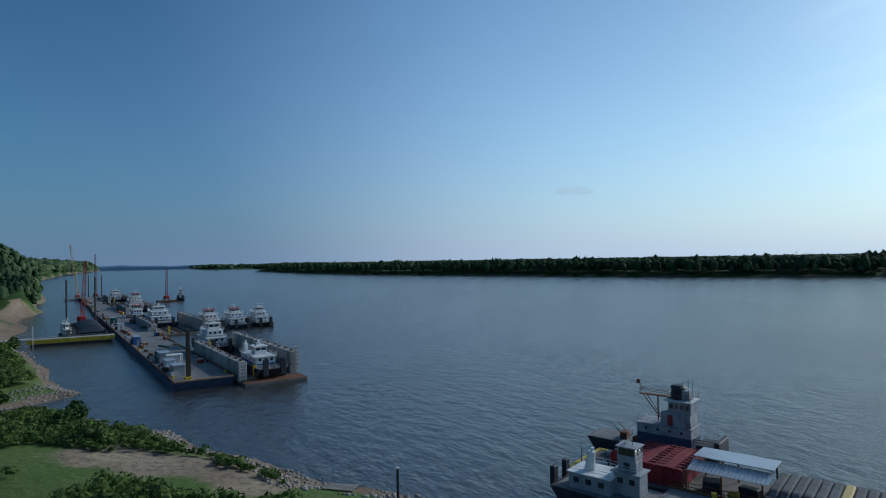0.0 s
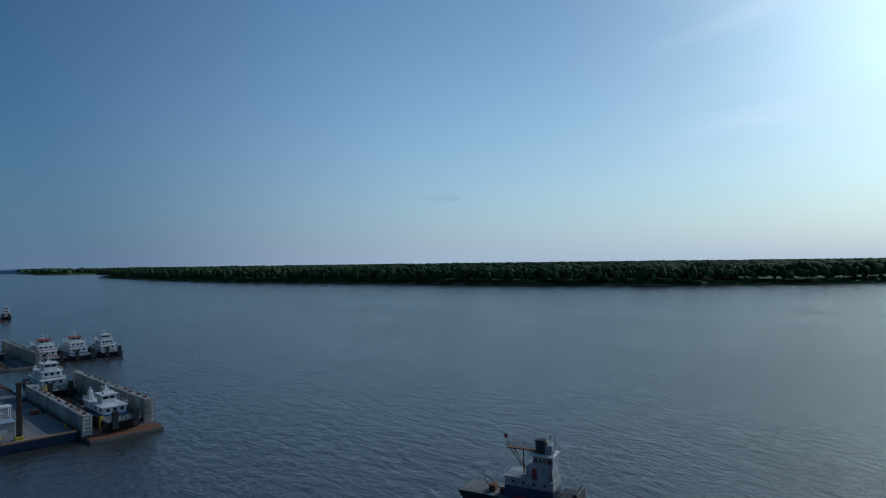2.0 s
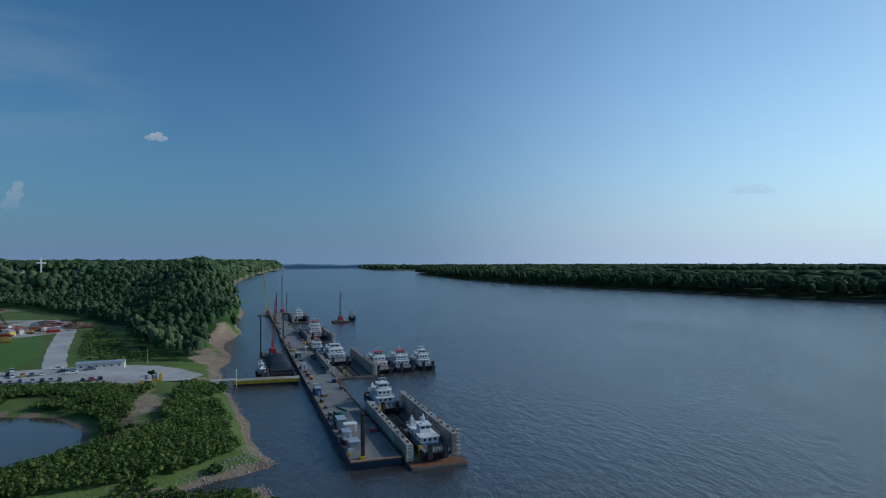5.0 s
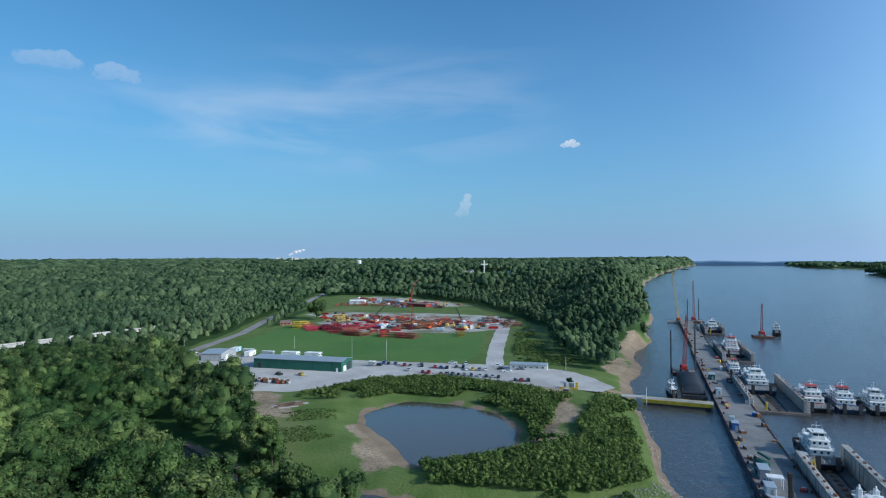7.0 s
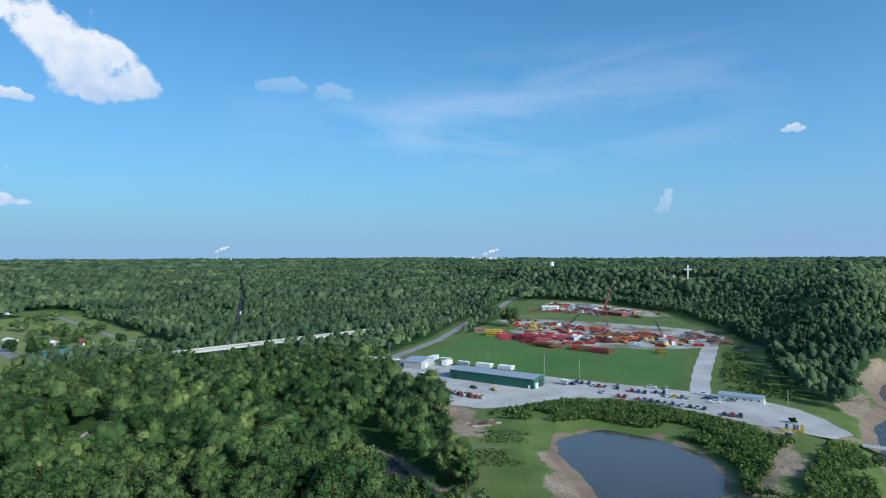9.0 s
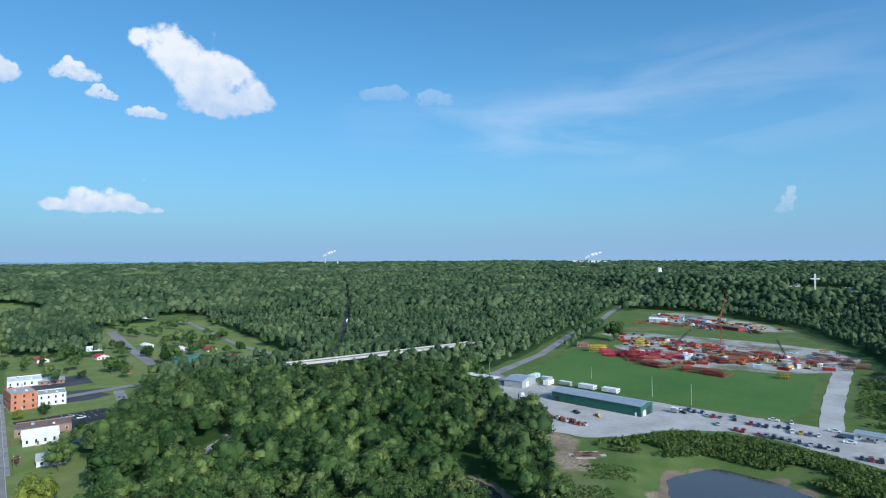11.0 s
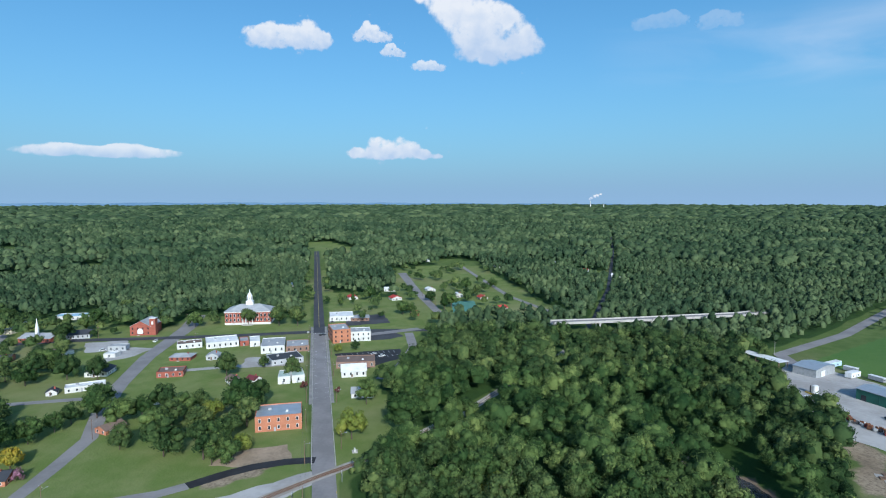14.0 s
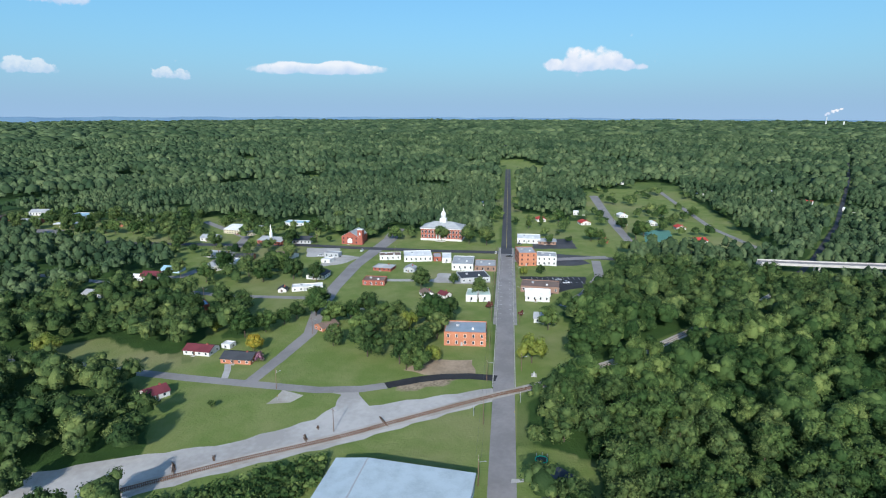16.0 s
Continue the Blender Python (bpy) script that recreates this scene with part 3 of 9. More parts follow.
def built(P):
    """Street verges and the yards round the buildings."""
    r = np.zeros(len(P), bool)
    near = np.flatnonzero((P[:, 0] > -1060) & (P[:, 0] < -140) & (P[:, 1] > -680) & (P[:, 1] < 260))
    if not len(near):
        return r
    Q = P[near]
    hit = np.zeros(len(Q), bool)
    for line in STREETS:
        hit |= away(Q, line) < 9
    for ax, ay, bx, by, depth, *_ in TOWN:
        u = Vector((bx - ax, by - ay))
        w = u.length
        back = Vector((-u.y, u.x)) / w
        c = Vector(((ax + bx) / 2, (ay + by) / 2))
        a, b = c - back * 13, c + back * (depth + 2)
        hit |= away(Q, [tuple(a), tuple(b)]) < w / 2 + 4
    r[near] = hit
    return r


def clearings(P):
    """Places where the woods thin out round houses and lanes."""
    return (wobble(P, 75, 3.1) > 0.62) & (P[:, 0] < -560) & (P[:, 1] < 420)


def cliff_face(y):
    """Where the bluff above the river stands bare."""
    return ((y > 425) & (y < 505)) | ((y > 1060) & (y < 1230))


def wooded(P):
    o = np.zeros(len(P), bool)
    for poly in OPEN:
        o |= inside(P, poly)
    return ~o & ~built(P) & (shore(P) > np.where((P[:, 0] < -110) & (P[:, 1] < 150), 2.5, np.where(P[:, 1] > 440, np.where(cliff_face(P[:, 1]), 9, 3), np.where(P[:, 0] > 0, 2, 14)))) & (away(P, RAIL) > np.where(P[:, 0] < -245, 5.2, 8)) & (away(P, HIGHWAY) > 13) & (away(P, [(-469, 113), (-479, 195), (-505, 300)]) > 15) & (away(P, [(-100, -16), (-1150, -190)]) > np.where(P[:, 0] > -230, 9.5, 14))


FAR_FIELDS = [[(200, 2350), (330, 2950), (700, 3000), (420, 2250)], [(900, 1800), (1300, 2900), (2600, 2500), (1900, 1500)]]

rings, spokes = 200, 660
rr = 14 * (4950 / 14) ** (np.arange(rings) / (rings - 1))
aa = np.arange(spokes) / spokes * 2 * np.pi
GP = np.stack([np.outer(rr, np.sin(aa)).ravel(), np.outer(rr, np.cos(aa)).ravel()], 1)
GP = np.vstack([GP, [[0, 0]]])
gz = height(GP)
i, j = np.meshgrid(np.arange(rings - 1), np.arange(spokes), indexing="ij")
j2 = (j + 1) % spokes
quads = np.stack([i * spokes + j, (i + 1) * spokes + j, (i + 1) * spokes + j2, i * spokes + j2], -1).reshape(-1, 4)
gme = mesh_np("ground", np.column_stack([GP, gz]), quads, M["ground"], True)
gd = shore(GP)
cover = np.zeros((len(GP), 4), np.float32)
pond_d = away(GP, POND, True)
creek = (GP[:, 0] < -70) & (GP[:, 1] > 95) & (GP[:, 1] < 165)
cover[:, 0] = np.clip(1.25 - gd / np.where(creek, 3.5, np.where(GP[:, 1] > 500, 2.0, np.where(GP[:, 1] > 300, 9, np.where(GP[:, 1] > 165, 4, 6)))), 0, 1) * ~inside(GP, LAND_E) + np.clip(1.3 - pond_d / (3.2 + 6 * np.clip(1 - away(GP, [(-160, 186), (-128, 160)]) / 16, 0, 1)), 0, 1) * (GP[:, 0] < -85)
cover[:, 1] = np.clip(0.95 - away(GP, [(-166, 186), (-150, 172), (-128, 152)]) / 13, 0, 1)
for line, width in (([(-120, 282), (-100, 240), (-92, 200)], 14), ([(-205, 175), (-235, 190), (-270, 205)], 16), ([(-235, -62), (-222, -80)], 9), ([(-20, 110), (4, 92)], 16),
                    ([(-84, 310), (-100, 300)], 12), ([(-110, 350), (-125, 400)], 14), ([(-230, 480), (-235, 500)], 10), ([(-270, 320), (-215, 335)], 8), ([(-128, -160), (-120, -178)], 8)):
    cover[:, 1] = np.maximum(cover[:, 1], np.clip(1.0 - away(GP, line) / width, 0, 1) * 0.85)
cover[:, 1] = np.maximum(cover[:, 1], np.clip(1.6 - gd / 12, 0, 1) * cliff_face(GP[:, 1]) * (GP[:, 0] < 0))
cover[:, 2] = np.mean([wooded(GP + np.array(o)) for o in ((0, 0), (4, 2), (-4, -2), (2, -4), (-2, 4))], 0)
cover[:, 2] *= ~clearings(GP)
for poly in FAR_FIELDS:
    cover[:, 2] *= ~inside(GP, poly)
for poly in (OPEN_NORTH, OPEN_SQUARE, OPEN_RAIL, OPEN_COURT, OPEN_TRACK, OPEN_HEAD):
    cover[:, 3] = np.maximum(cover[:, 3], inside(GP, poly))
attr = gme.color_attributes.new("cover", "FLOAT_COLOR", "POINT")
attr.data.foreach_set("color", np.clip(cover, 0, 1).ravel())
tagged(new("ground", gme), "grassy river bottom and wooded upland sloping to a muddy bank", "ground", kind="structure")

bm = BM()
n = 96
ring = [bm.verts.new((4940 * math.sin(2 * math.pi * k / n), 4940 * math.cos(2 * math.pi * k / n), 0)) for k in range(n)]
bm.faces.new(ring[::-1])
tagged(part("water", bm, M["river"]), "wide brown river under a light ripple", "river", kind="structure")
bm = BM()
bm.faces.new([bm.verts.new((-140 + (x + 140) * 1.12, 201 + (y - 201) * 1.12, 2.0)) for x, y in POND])
for f in bm.faces:
    if f.normal.z < 0:
        f.normal_flip()
tagged(part("water", bm, M["pond"]), "still dark pond with bare muddy margins", "pond", kind="structure")


# ---- roads and open surfaces ----
def ribbon(name, line, width, material, label, category="road", lift=0.06, seg=12.0, edge=0.0):
    """A road along a line, draped on the ground."""
    pts = [Vector(p) for p in line]
    out = [pts[0]]
    for a, b in zip(pts, pts[1:]):
        k = max(1, int((b - a).length / seg))
        out += [a.lerp(b, q / k) for q in range(1, k + 1)]
    w = width if isinstance(width, (list, tuple)) else (width, width)
    bm, rows = BM(), []
    for q, p in enumerate(out):
        d = (out[min(q + 1, len(out) - 1)] - out[max(q - 1, 0)]).normalized()
        side = Vector((d.y, -d.x)) * (w[0] + (w[1] - w[0]) * q / (len(out) - 1)) / 2
        row = []
        for s in (-1, -0.33, 0.33, 1):
            e = p + side * (s + (edge * math.sin(q * 2.3 + s * 5) if abs(s) == 1 else 0))
            far = lift + max(0, p.length - 300) * 0.0006
            row.append(bm.verts.new((e.x, e.y, ground_z(e.x, e.y) + far)))
        rows.append(row)
    for r0, r1 in zip(rows, rows[1:]):
        for k in range(3):
            bm.faces.new((r0[k], r0[k + 1], r1[k + 1], r1[k]))
    bmesh.ops.recalc_face_normals(bm, faces=bm.faces)
    if sum(f.normal.z for f in bm.faces) < 0:
        bmesh.ops.reverse_faces(bm, faces=bm.faces)
    return tagged(part(name, bm, material), label, category, kind="structure")


def patch(name, poly, material, label, category, lift=0.05, z=None):
    """A flat surface over an outline, with a slightly uneven rim."""
    pts = [Vector(p) for p in poly]
    out = []
    for a, b in zip(pts, pts[1:] + pts[:1]):
        k = max(1, int((b - a).length / 5))
        nrm = Vector(((b - a).y, -(b - a).x)).normalized()
        out += [a.lerp(b, q / k) + nrm * 0.7 * math.sin(q * 2.1 + a.x) * (0 < q) for q in range(k)]
    bm = BM()
    f = bm.faces.new([bm.verts.new((p.x, p.y, (5.0 if z is None else z) + lift)) for p in out])
    if f.normal.z < 0:
        f.normal_flip()
    bmesh.ops.triangulate(bm, faces=bm.faces)
    return tagged(part(name, bm, material), label, category, kind="structure")


ribbon("road_main", tw((-60, 0), (330, 0)), 9.2, M["asphalt"], "worn grey asphalt main street of a small town", lift=0.08)
ribbon("road_upper", tw((330, 0), (345, 0), (1010, 0)), 9.4, M["asphalt_dark"], "dark asphalt upper end of the main street", lift=0.1)
ribbon("road_loop", LOOP, 6.0, M["asphalt"], "pale asphalt side road past lawns", lift=0.07)
ribbon("road_new", [(-221, -88), (-230, -77), (-236, -67), (-240, -55), (-241, -46), (-241, -43)], 6.0, M["asphalt_new"], "freshly laid black asphalt road", lift=0.09)
ribbon("road_diagonal", [(-208, -147), (-238, -148), (-269, -150), (-304, -163), (-350, -175), (-410, -186), (-507, -194), (-560, -205)], (6.0, 14.0), M["asphalt"], "grey asphalt side street", lift=0.065)
ribbon("road_cross", [(-322, -436), (-314, -235), (-325, -179), (-330, -165)], 5.5, M["asphalt"], "grey asphalt lane between yards", lift=0.075)
ribbon("road_west", [(-325, -330), (-345, -294), (-371, -294), (-426, -306), (-480, -330), (-540, -420)], 7.5, M["asphalt"], "grey asphalt side street", lift=0.07)
ribbon("road_square", [(-440, -560), (-425, -430), (-445, -330), (-463, -270), (-467, -205), (-475, -135), (-484, -84), (-486, -60), (-486, 10)], 10, M["asphalt_dark"], "asphalt street along the courthouse square", lift=0.085)
ribbon("road_north", [(-560, 22), (-691, 2), (-855, -19)], (8, 12), M["asphalt"], "grey asphalt street climbing past houses", lift=0.1)
ribbon("road_east", [(-545, 140), (-562, 130), (-650, 106), (-804, 88), (-950, 70)], 6, M["asphalt"], "grey asphalt lane past houses", lift=0.1)
ribbon("road_yard", [(-175, 318), (-190, 345), (-212, 388), (-271, 512), (-290, 560), (-330, 580)], (11, 14), M["gravel"], "pale gravel road to an equipment yard", lift=0.07, edge=0.08)
ribbon("highway", HIGHWAY, 9, M["asphalt"], "two-lane grey highway along the woods", lift=0.3)
patch("gravel_lot", [(-345, 222), (-300, 205), (-272, 200), (-250, 196), (-232, 205), (-224, 222), (-222, 248), (-204, 276), (-180, 284), (-127, 284), (-98, 288), (-95, 300), (-112, 318), (-128, 329),
                     (-150, 333), (-180, 326), (-240, 302), (-268, 292), (-300, 280), (-358, 262), (-378, 250)], M["gravel"], "pale gravel parking and work lot", "lot")
patch("gravel_yard", [(-352, 404), (-420, 425), (-455, 440), (-470, 480), (-540, 500), (-525, 545), (-453, 572), (-400, 590), (-323, 596), (-275, 545), (-262, 490), (-281, 446)], M["yard_ground"], "gravel storage yard with weeds", "yard")
patch("gravel_yard", [(-500, 640), (-640, 690), (-700, 775), (-650, 800), (-505, 752), (-420, 705), (-440, 680)], M["yard_ground"], "gravel storage yard before the woods", "yard")
patch("field", [(-378, 268), (-300, 285), (-262, 300), (-235, 310), (-203, 328), (-206, 350), (-262, 460), (-278, 440), (-352, 400), (-455, 430), (-462, 405)], M["field"], "mown green field", "field", lift=0.03)
patch("rail_gravel", [(-117, -175), (-124, -184), (-143, -158), (-163, -125), (-186, -104), (-198, -101), (-208, -103), (-207, -118), (-214, -98), (-206, -92), (-202, -88), (-231, -43), (-222, -38), (-175, -84), (-144, -120), (-100, -165), (-85, -180)],
      M["gravel"], "pale gravel beside the railway", "lot", lift=0.045)
ribbon("rail_ballast", RAIL[:9], 5.5, M["gravel_pale"], "crushed stone ballast under a railway", "ballast", lift=0.25)
ribbon("rail_ballast", RAIL[8:12], 5.0, M["gravel_pale"], "pale crushed stone ballast through the woods", "ballast", lift=0.3)
# beyond the bridge the trees' shade on the track is painted as dark ballast
ribbon("rail_ballast", RAIL[11:], 4.5, M["asphalt_dark"], "crushed stone ballast through the woods, coloured dark for shade", "ballast", lift=0.5)


# ---- trees ----
def ico(sub):
    bm = BM()
    bmesh.ops.create_icosphere(bm, subdivisions=sub, radius=1.0)
    V = np.array([v.co[:] for v in bm.verts])
    F = np.array([[v.index for v in f.verts] for f in bm.faces])
    bm.free()
    return V, F


ICO = {k: ico(k) for k in (1, 2)}
rng = np.random.default_rng(7)


def blobs(C, S, sub, rough=0.22, top_only=False):
    """Lumpy balls at C of half-sizes S, as arrays."""
    V, F = ICO[sub]
    if top_only:
        F = F[(V[F].mean(1)[:, 2] > -0.35)]
    k = len(V)
    out = V[None] * (1 + rng.normal(0, rough, (len(C), k, 1))) * S[:, None] + C[:, None]
    return out.reshape(-1, 3), (F[None] + (np.arange(len(C)) * k)[:, None, None]).reshape(-1, 3)


def leaves(C, N, size):
    """Small bent leaf sprays at C, facing about N."""
    k = len(C)
    N = N + rng.normal(0, 0.55, (k, 3))
    N /= np.linalg.norm(N, axis=1)[:, None]
    A = np.cross(N, rng.normal(0, 1, (k, 3)))
    A /= np.linalg.norm(A, axis=1)[:, None] + 1e-9
    B = np.cross(N, A)
    s = size * rng.uniform(0.6, 1.3, (k, 1))
    V = np.stack([C - A * s, C - B * s * 0.6 + N * s * 0.25, C + A * s, C + B * s * 0.6 + N * s * 0.25], 1).reshape(-1, 3)
    q = np.arange(k)[:, None] * 4
    return V, np.vstack([q + [0, 1, 2], q + [0, 2, 3]])


def dome(k, cone=False):
    """Directions spread over the outer side of a crown, and how far down each lies."""
    t = rng.uniform(-0.25, 1.0, k)
    a = rng.uniform(0, 2 * np.pi, k)
    q = np.sqrt(np.maximum(0.0, 1 - t * t)) if not cone else 1.05 - 0.95 * np.clip(t * 0.5 + 0.5, 0, 1)
    return np.column_stack([q * np.cos(a), q * np.sin(a), t])


def crown(rx, h0, h1, lobes, sprays, size, lean=0.0, cone=False):
    """A crown of leafy lobes between the heights h0 and h1, with leaf sprays on them."""
    mid, hz = (h0 + h1) / 2, (h1 - h0) / 2
    D = dome(lobes, cone)
    D[:, 2] = np.where(rng.uniform(0, 1, lobes) < 0.25, D[:, 2] - 0.4, D[:, 2])
    s = rx * rng.uniform(0.24, 0.44, lobes)
    C = D * (rx * 0.68, rx * 0.68, hz * 0.74) * rng.uniform(0.75, 1.1, (lobes, 1)) + (0, 0, mid)
    S = np.column_stack([s, s, np.minimum(s * 0.9, hz * 0.5)])
    C[0], S[0] = (0, 0, mid - 0.1 * hz), (rx * 0.55, rx * 0.55, hz * 0.62)
    V, F = blobs(C, S * 0.78, 1, 0.2)
    pick = rng.integers(1, lobes, sprays)
    N = rng.normal(0, 1, (sprays, 3)) + 0.9 * D[pick] + (0, 0, 0.25)
    N /= np.linalg.norm(N, axis=1)[:, None]
    LV, LF = leaves(C[pick] + N * S[pick] * rng.uniform(0.8, 1.22, (sprays, 1)), N, size)
    return np.vstack([V, LV]), np.vstack([F, LF + len(V)])


def trunk_mesh(h, r, limbs, spread):
    bm = BM()
    rod(bm, (0, 0, -0.4), (0.1, 0, h * 0.55), r, r * 0.6, 7)
    rod(bm, (0.1, 0, h * 0.55), (0, 0.1, h * 0.8), r * 0.6, r * 0.25, 6)
    for k in range(limbs):
        a = 2 * math.pi * k / limbs + 0.6
        z = h * (0.35 + 0.08 * k)
        rod(bm, (0.05, 0, z), (spread * math.cos(a), spread * math.sin(a), z + h * 0.22), r * 0.4, r * 0.12, 5)
    me = bpy.data.meshes.new("trunk")
    bm.to_mesh(me)
    bm.free()
    me.materials.append(M["bark"])
    return me


TREES = {}


def tree_kind(key, material, count, rx, h0, h1, lobes, sprays, size, r=0.28, cone=False):
    TREES[key] = []
    for k in range(count):
        f = rng.uniform(0.9, 1.12)
        V, F = crown(rx * f, h0, h1 * f, lobes, sprays, size, cone=cone)
        TREES[key].append((trunk_mesh(h1 * f, r, 4, rx * 0.5), mesh_np("crown", V, F, M[material])))


tree_kind("broad", "leaf", 6, 5.8, 0.5, 11.8, 26, 1000, 0.40)
tree_kind("dark", "leaf_dark", 5, 5.6, 0.5, 11.4, 26, 1000, 0.40)
tree_kind("round", "leaf_dark", 2, 6.0, 0.3, 14.0, 34, 1500, 0.36)
tree_kind("lime", "leaf_lime", 2, 5.4, 0.4, 9.5, 24, 1300, 0.36)
tree_kind("gold", "leaf_gold", 1, 4.6, 0.4, 7.2, 26, 1000, 0.42)
tree_kind("cone", "leaf", 2, 3.2, 0.4, 11.0, 24, 850, 0.4, cone=True)
tree_kind("small", "leaf", 2, 2.4, 0.8, 5.0, 9, 260, 0.35, 0.12)
tree_kind("red", "leaf_red", 1, 2.2, 0.6, 4.2, 9, 260, 0.35, 0.1)
tree_kind("pink", "leaf_pink", 1, 2.6, 0.5, 4.5, 10, 300, 0.35, 0.1)
tree_kind("bush", "leaf", 2, 2.6, -0.3, 3.2, 9, 240, 0.35, 0.06)
WORDS = {"broad": ("tall broadleaf tree with a full green crown", "tree"), "dark": ("dark green broadleaf tree with a dense crown", "tree"), "round": ("round-crowned dark green shade tree on a lawn", "tree"),
         "lime": ("yellow-green broadleaf tree with a wide crown", "tree"), "gold": ("tree with golden yellow leaves beside a house", "tree"), "cone": ("narrow upright green tree on a lawn", "tree"),
         "small": ("small young green tree on grass", "tree"), "red": ("small dark red ornamental tree", "tree"), "pink": ("pink flowering shrub beside a house", "shrub"), "bush": ("rounded green bush on rough ground", "bush")}


def tree(key, x, y, scale=1.0, turn=None, label="", group=""):
    a = rng.uniform(0, 360) if turn is None else turn
    tr, cr = TREES[key][rng.integers(len(TREES[key]))]
    words, cat = WORDS[key]
    ob = new("bush" if cat == "bush" else "shrub" if cat == "shrub" else "tree")
    ob.matrix_basis = pose(x, y, ground_z(x, y) - 0.1, 0, 0, a) @ Matrix.Diagonal((scale, scale, scale * rng.uniform(0.92, 1.1), 1))
    share("trunk", tr, ob, Matrix())
    share("crown", cr, ob, Matrix())
    return tagged(ob, label or words, cat, group)


def scatter(x0, x1, y0, y1, s, jitter=0.42):
    X, Y = np.meshgrid(np.arange(x0, x1, s), np.arange(y0, y1, s))
    P = np.stack([X.ravel(), Y.ravel()], 1).astype(float)
    P[:, 0] += ((np.arange(len(P)) // X.shape[1]) % 2) * s / 2
    return P + rng.uniform(-jitter * s, jitter * s, P.shape)


def seen_sector(P, margin=4):
    a = np.degrees(np.arctan2(-P[:, 0], P[:, 1]))
    return (a > -72 - margin) & (a < 146 + margin)


# woods close to the walk: single trees
P = scatter(-330, -120, -10, 150, 9.0)
P = P[wooded(P) & (np.hypot(*P.T) > 105)]
near_order = np.argsort(np.hypot(*P.T))
near = P[near_order[:150]]
for x, y in near:
    q = rng.uniform()
    tree("broad" if q < 0.5 else "dark" if q < 0.86 else "lime" if q < 0.9 else "cone", x, y, rng.uniform(0.7, 1.3), group="trees of the near woods")
rest = P[near_order[150:]]


def woods(name, P, rx, h, lobes, sub, sprays, size, material, label, spread=0.25, top=True):
    """Many trees as one sheet of crowns; each crown is a dome of lobes with leaf sprays on them."""
    k = len(P)
    if not k:
        return
    z = height(P)
    f = rng.uniform(1 - spread, 1 + spread, k) * (1 + 0.12 * wobble(P, 40))
    own = rng.uniform(0, 1, k)
    V, F, A = [], [], []
    base = 0

    def add(v, fc):
        nonlocal base
        V.append(v)
        F.append(fc + base)
        A.append(np.repeat(own, len(v) // k))
        base += len(v)

    hz, wx = h * f, rx * f * rng.uniform(0.85, 1.15, k)
    heart = np.column_stack([P, z + hz * 0.56])
    if lobes == 1:
        S = np.column_stack([wx, wx, hz * 0.42])
        add(*blobs(heart, S * (1.0 if not sprays else 0.62 if h < 4 else 0.85), sub, 0.2, top))
        if sprays:
            D = rng.normal(0, 1, (k * sprays, 3))
            D[:, 2] = np.abs(D[:, 2]) - 0.15
            D /= np.linalg.norm(D, axis=1)[:, None]
            add(*leaves(np.repeat(heart, sprays, 0) + D * np.repeat(S, sprays, 0) * rng.uniform(0.8, 1.1, (k * sprays, 1)), D, size))
    else:
        add(*blobs(heart, np.column_stack([wx * 0.6, wx * 0.6, hz * 0.34]), 1, 0.12, top))
        for q in range(lobes):
            D = dome(k)
            D[:, 2] = -0.2 + 1.2 * (q + rng.uniform(0, 1, k)) / lobes
            D[:, :2] *= (np.sqrt(np.maximum(0.02, 1 - D[:, 2] ** 2)) / (np.hypot(D[:, 0], D[:, 1]) + 1e-9))[:, None]
            s = wx * rng.uniform(0.22, 0.46, k)
            C = heart + D * np.column_stack([wx * 0.66, wx * 0.66, hz * 0.30]) * rng.uniform(0.62, 1.16, (k, 1))
            S = np.column_stack([s, s, s * rng.uniform(0.75, 1.05, k)])
            add(*blobs(C, S * (0.8 if sprays else 1.0), sub, 0.2, top))
            m = sprays // lobes
            if m:
                N = rng.normal(0, 1, (k * m, 3)) + np.repeat(D, m, 0) * 0.9 + (0, 0, 0.35)
                N /= np.linalg.norm(N, axis=1)[:, None]
                add(*leaves(np.repeat(C, m, 0) + N * np.repeat(S, m, 0) * rng.uniform(0.85, 1.25, (k * m, 1)), N, size))
    me = mesh_np(name, np.vstack(V), np.vstack(F), M[material])
    at = me.attributes.new("own", "FLOAT", "POINT")
    at.data.foreach_set("value", np.concatenate(A).astype(np.float32))
    return tagged(new(name, me), label, "woods", kind="stuff")


woods("woods", rest, 5.7, 13.0, 11, 1, 550, 0.36, "leaf", "dense green broadleaf woods beside the river", 0.38)
Q = scatter(-460, -105, -330, 330, 9.2)
Q = Q[wooded(Q) & ~((Q[:, 0] > -330) & (Q[:, 0] < -120) & (Q[:, 1] > -10) & (Q[:, 1] < 150)) & (np.hypot(*Q.T) < 470)]
woods("woods", Q, 5.6, 12.8, 10, 1, 320, 0.44, "leaf_dark", "dense green broadleaf woods round a small town", 0.38)
Q = scatter(-1000, 150, -700, 1000, 7.8)
r = np.hypot(*Q.T)
Q = Q[wooded(Q) & seen_sector(Q) & (r >= 300) & (r < 1000) & ~((Q[:, 0] > -460) & (Q[:, 0] < -105) & (Q[:, 1] > -330) & (Q[:, 1] < 330) & (r < 470)) & ~clearings(Q)]
woods("woods", Q, 4.6, 13, 3, 1, 15, 0.75, "canopy", "wooded slopes of green broadleaf trees", 0.34)
Q = scatter(-2200, 200, -1700, 2300, 12.0)
r = np.hypot(*Q.T)
Q = Q[wooded(Q) & seen_sector(Q) & (r >= 1000) & (r < 2200) & ~clearings(Q)]
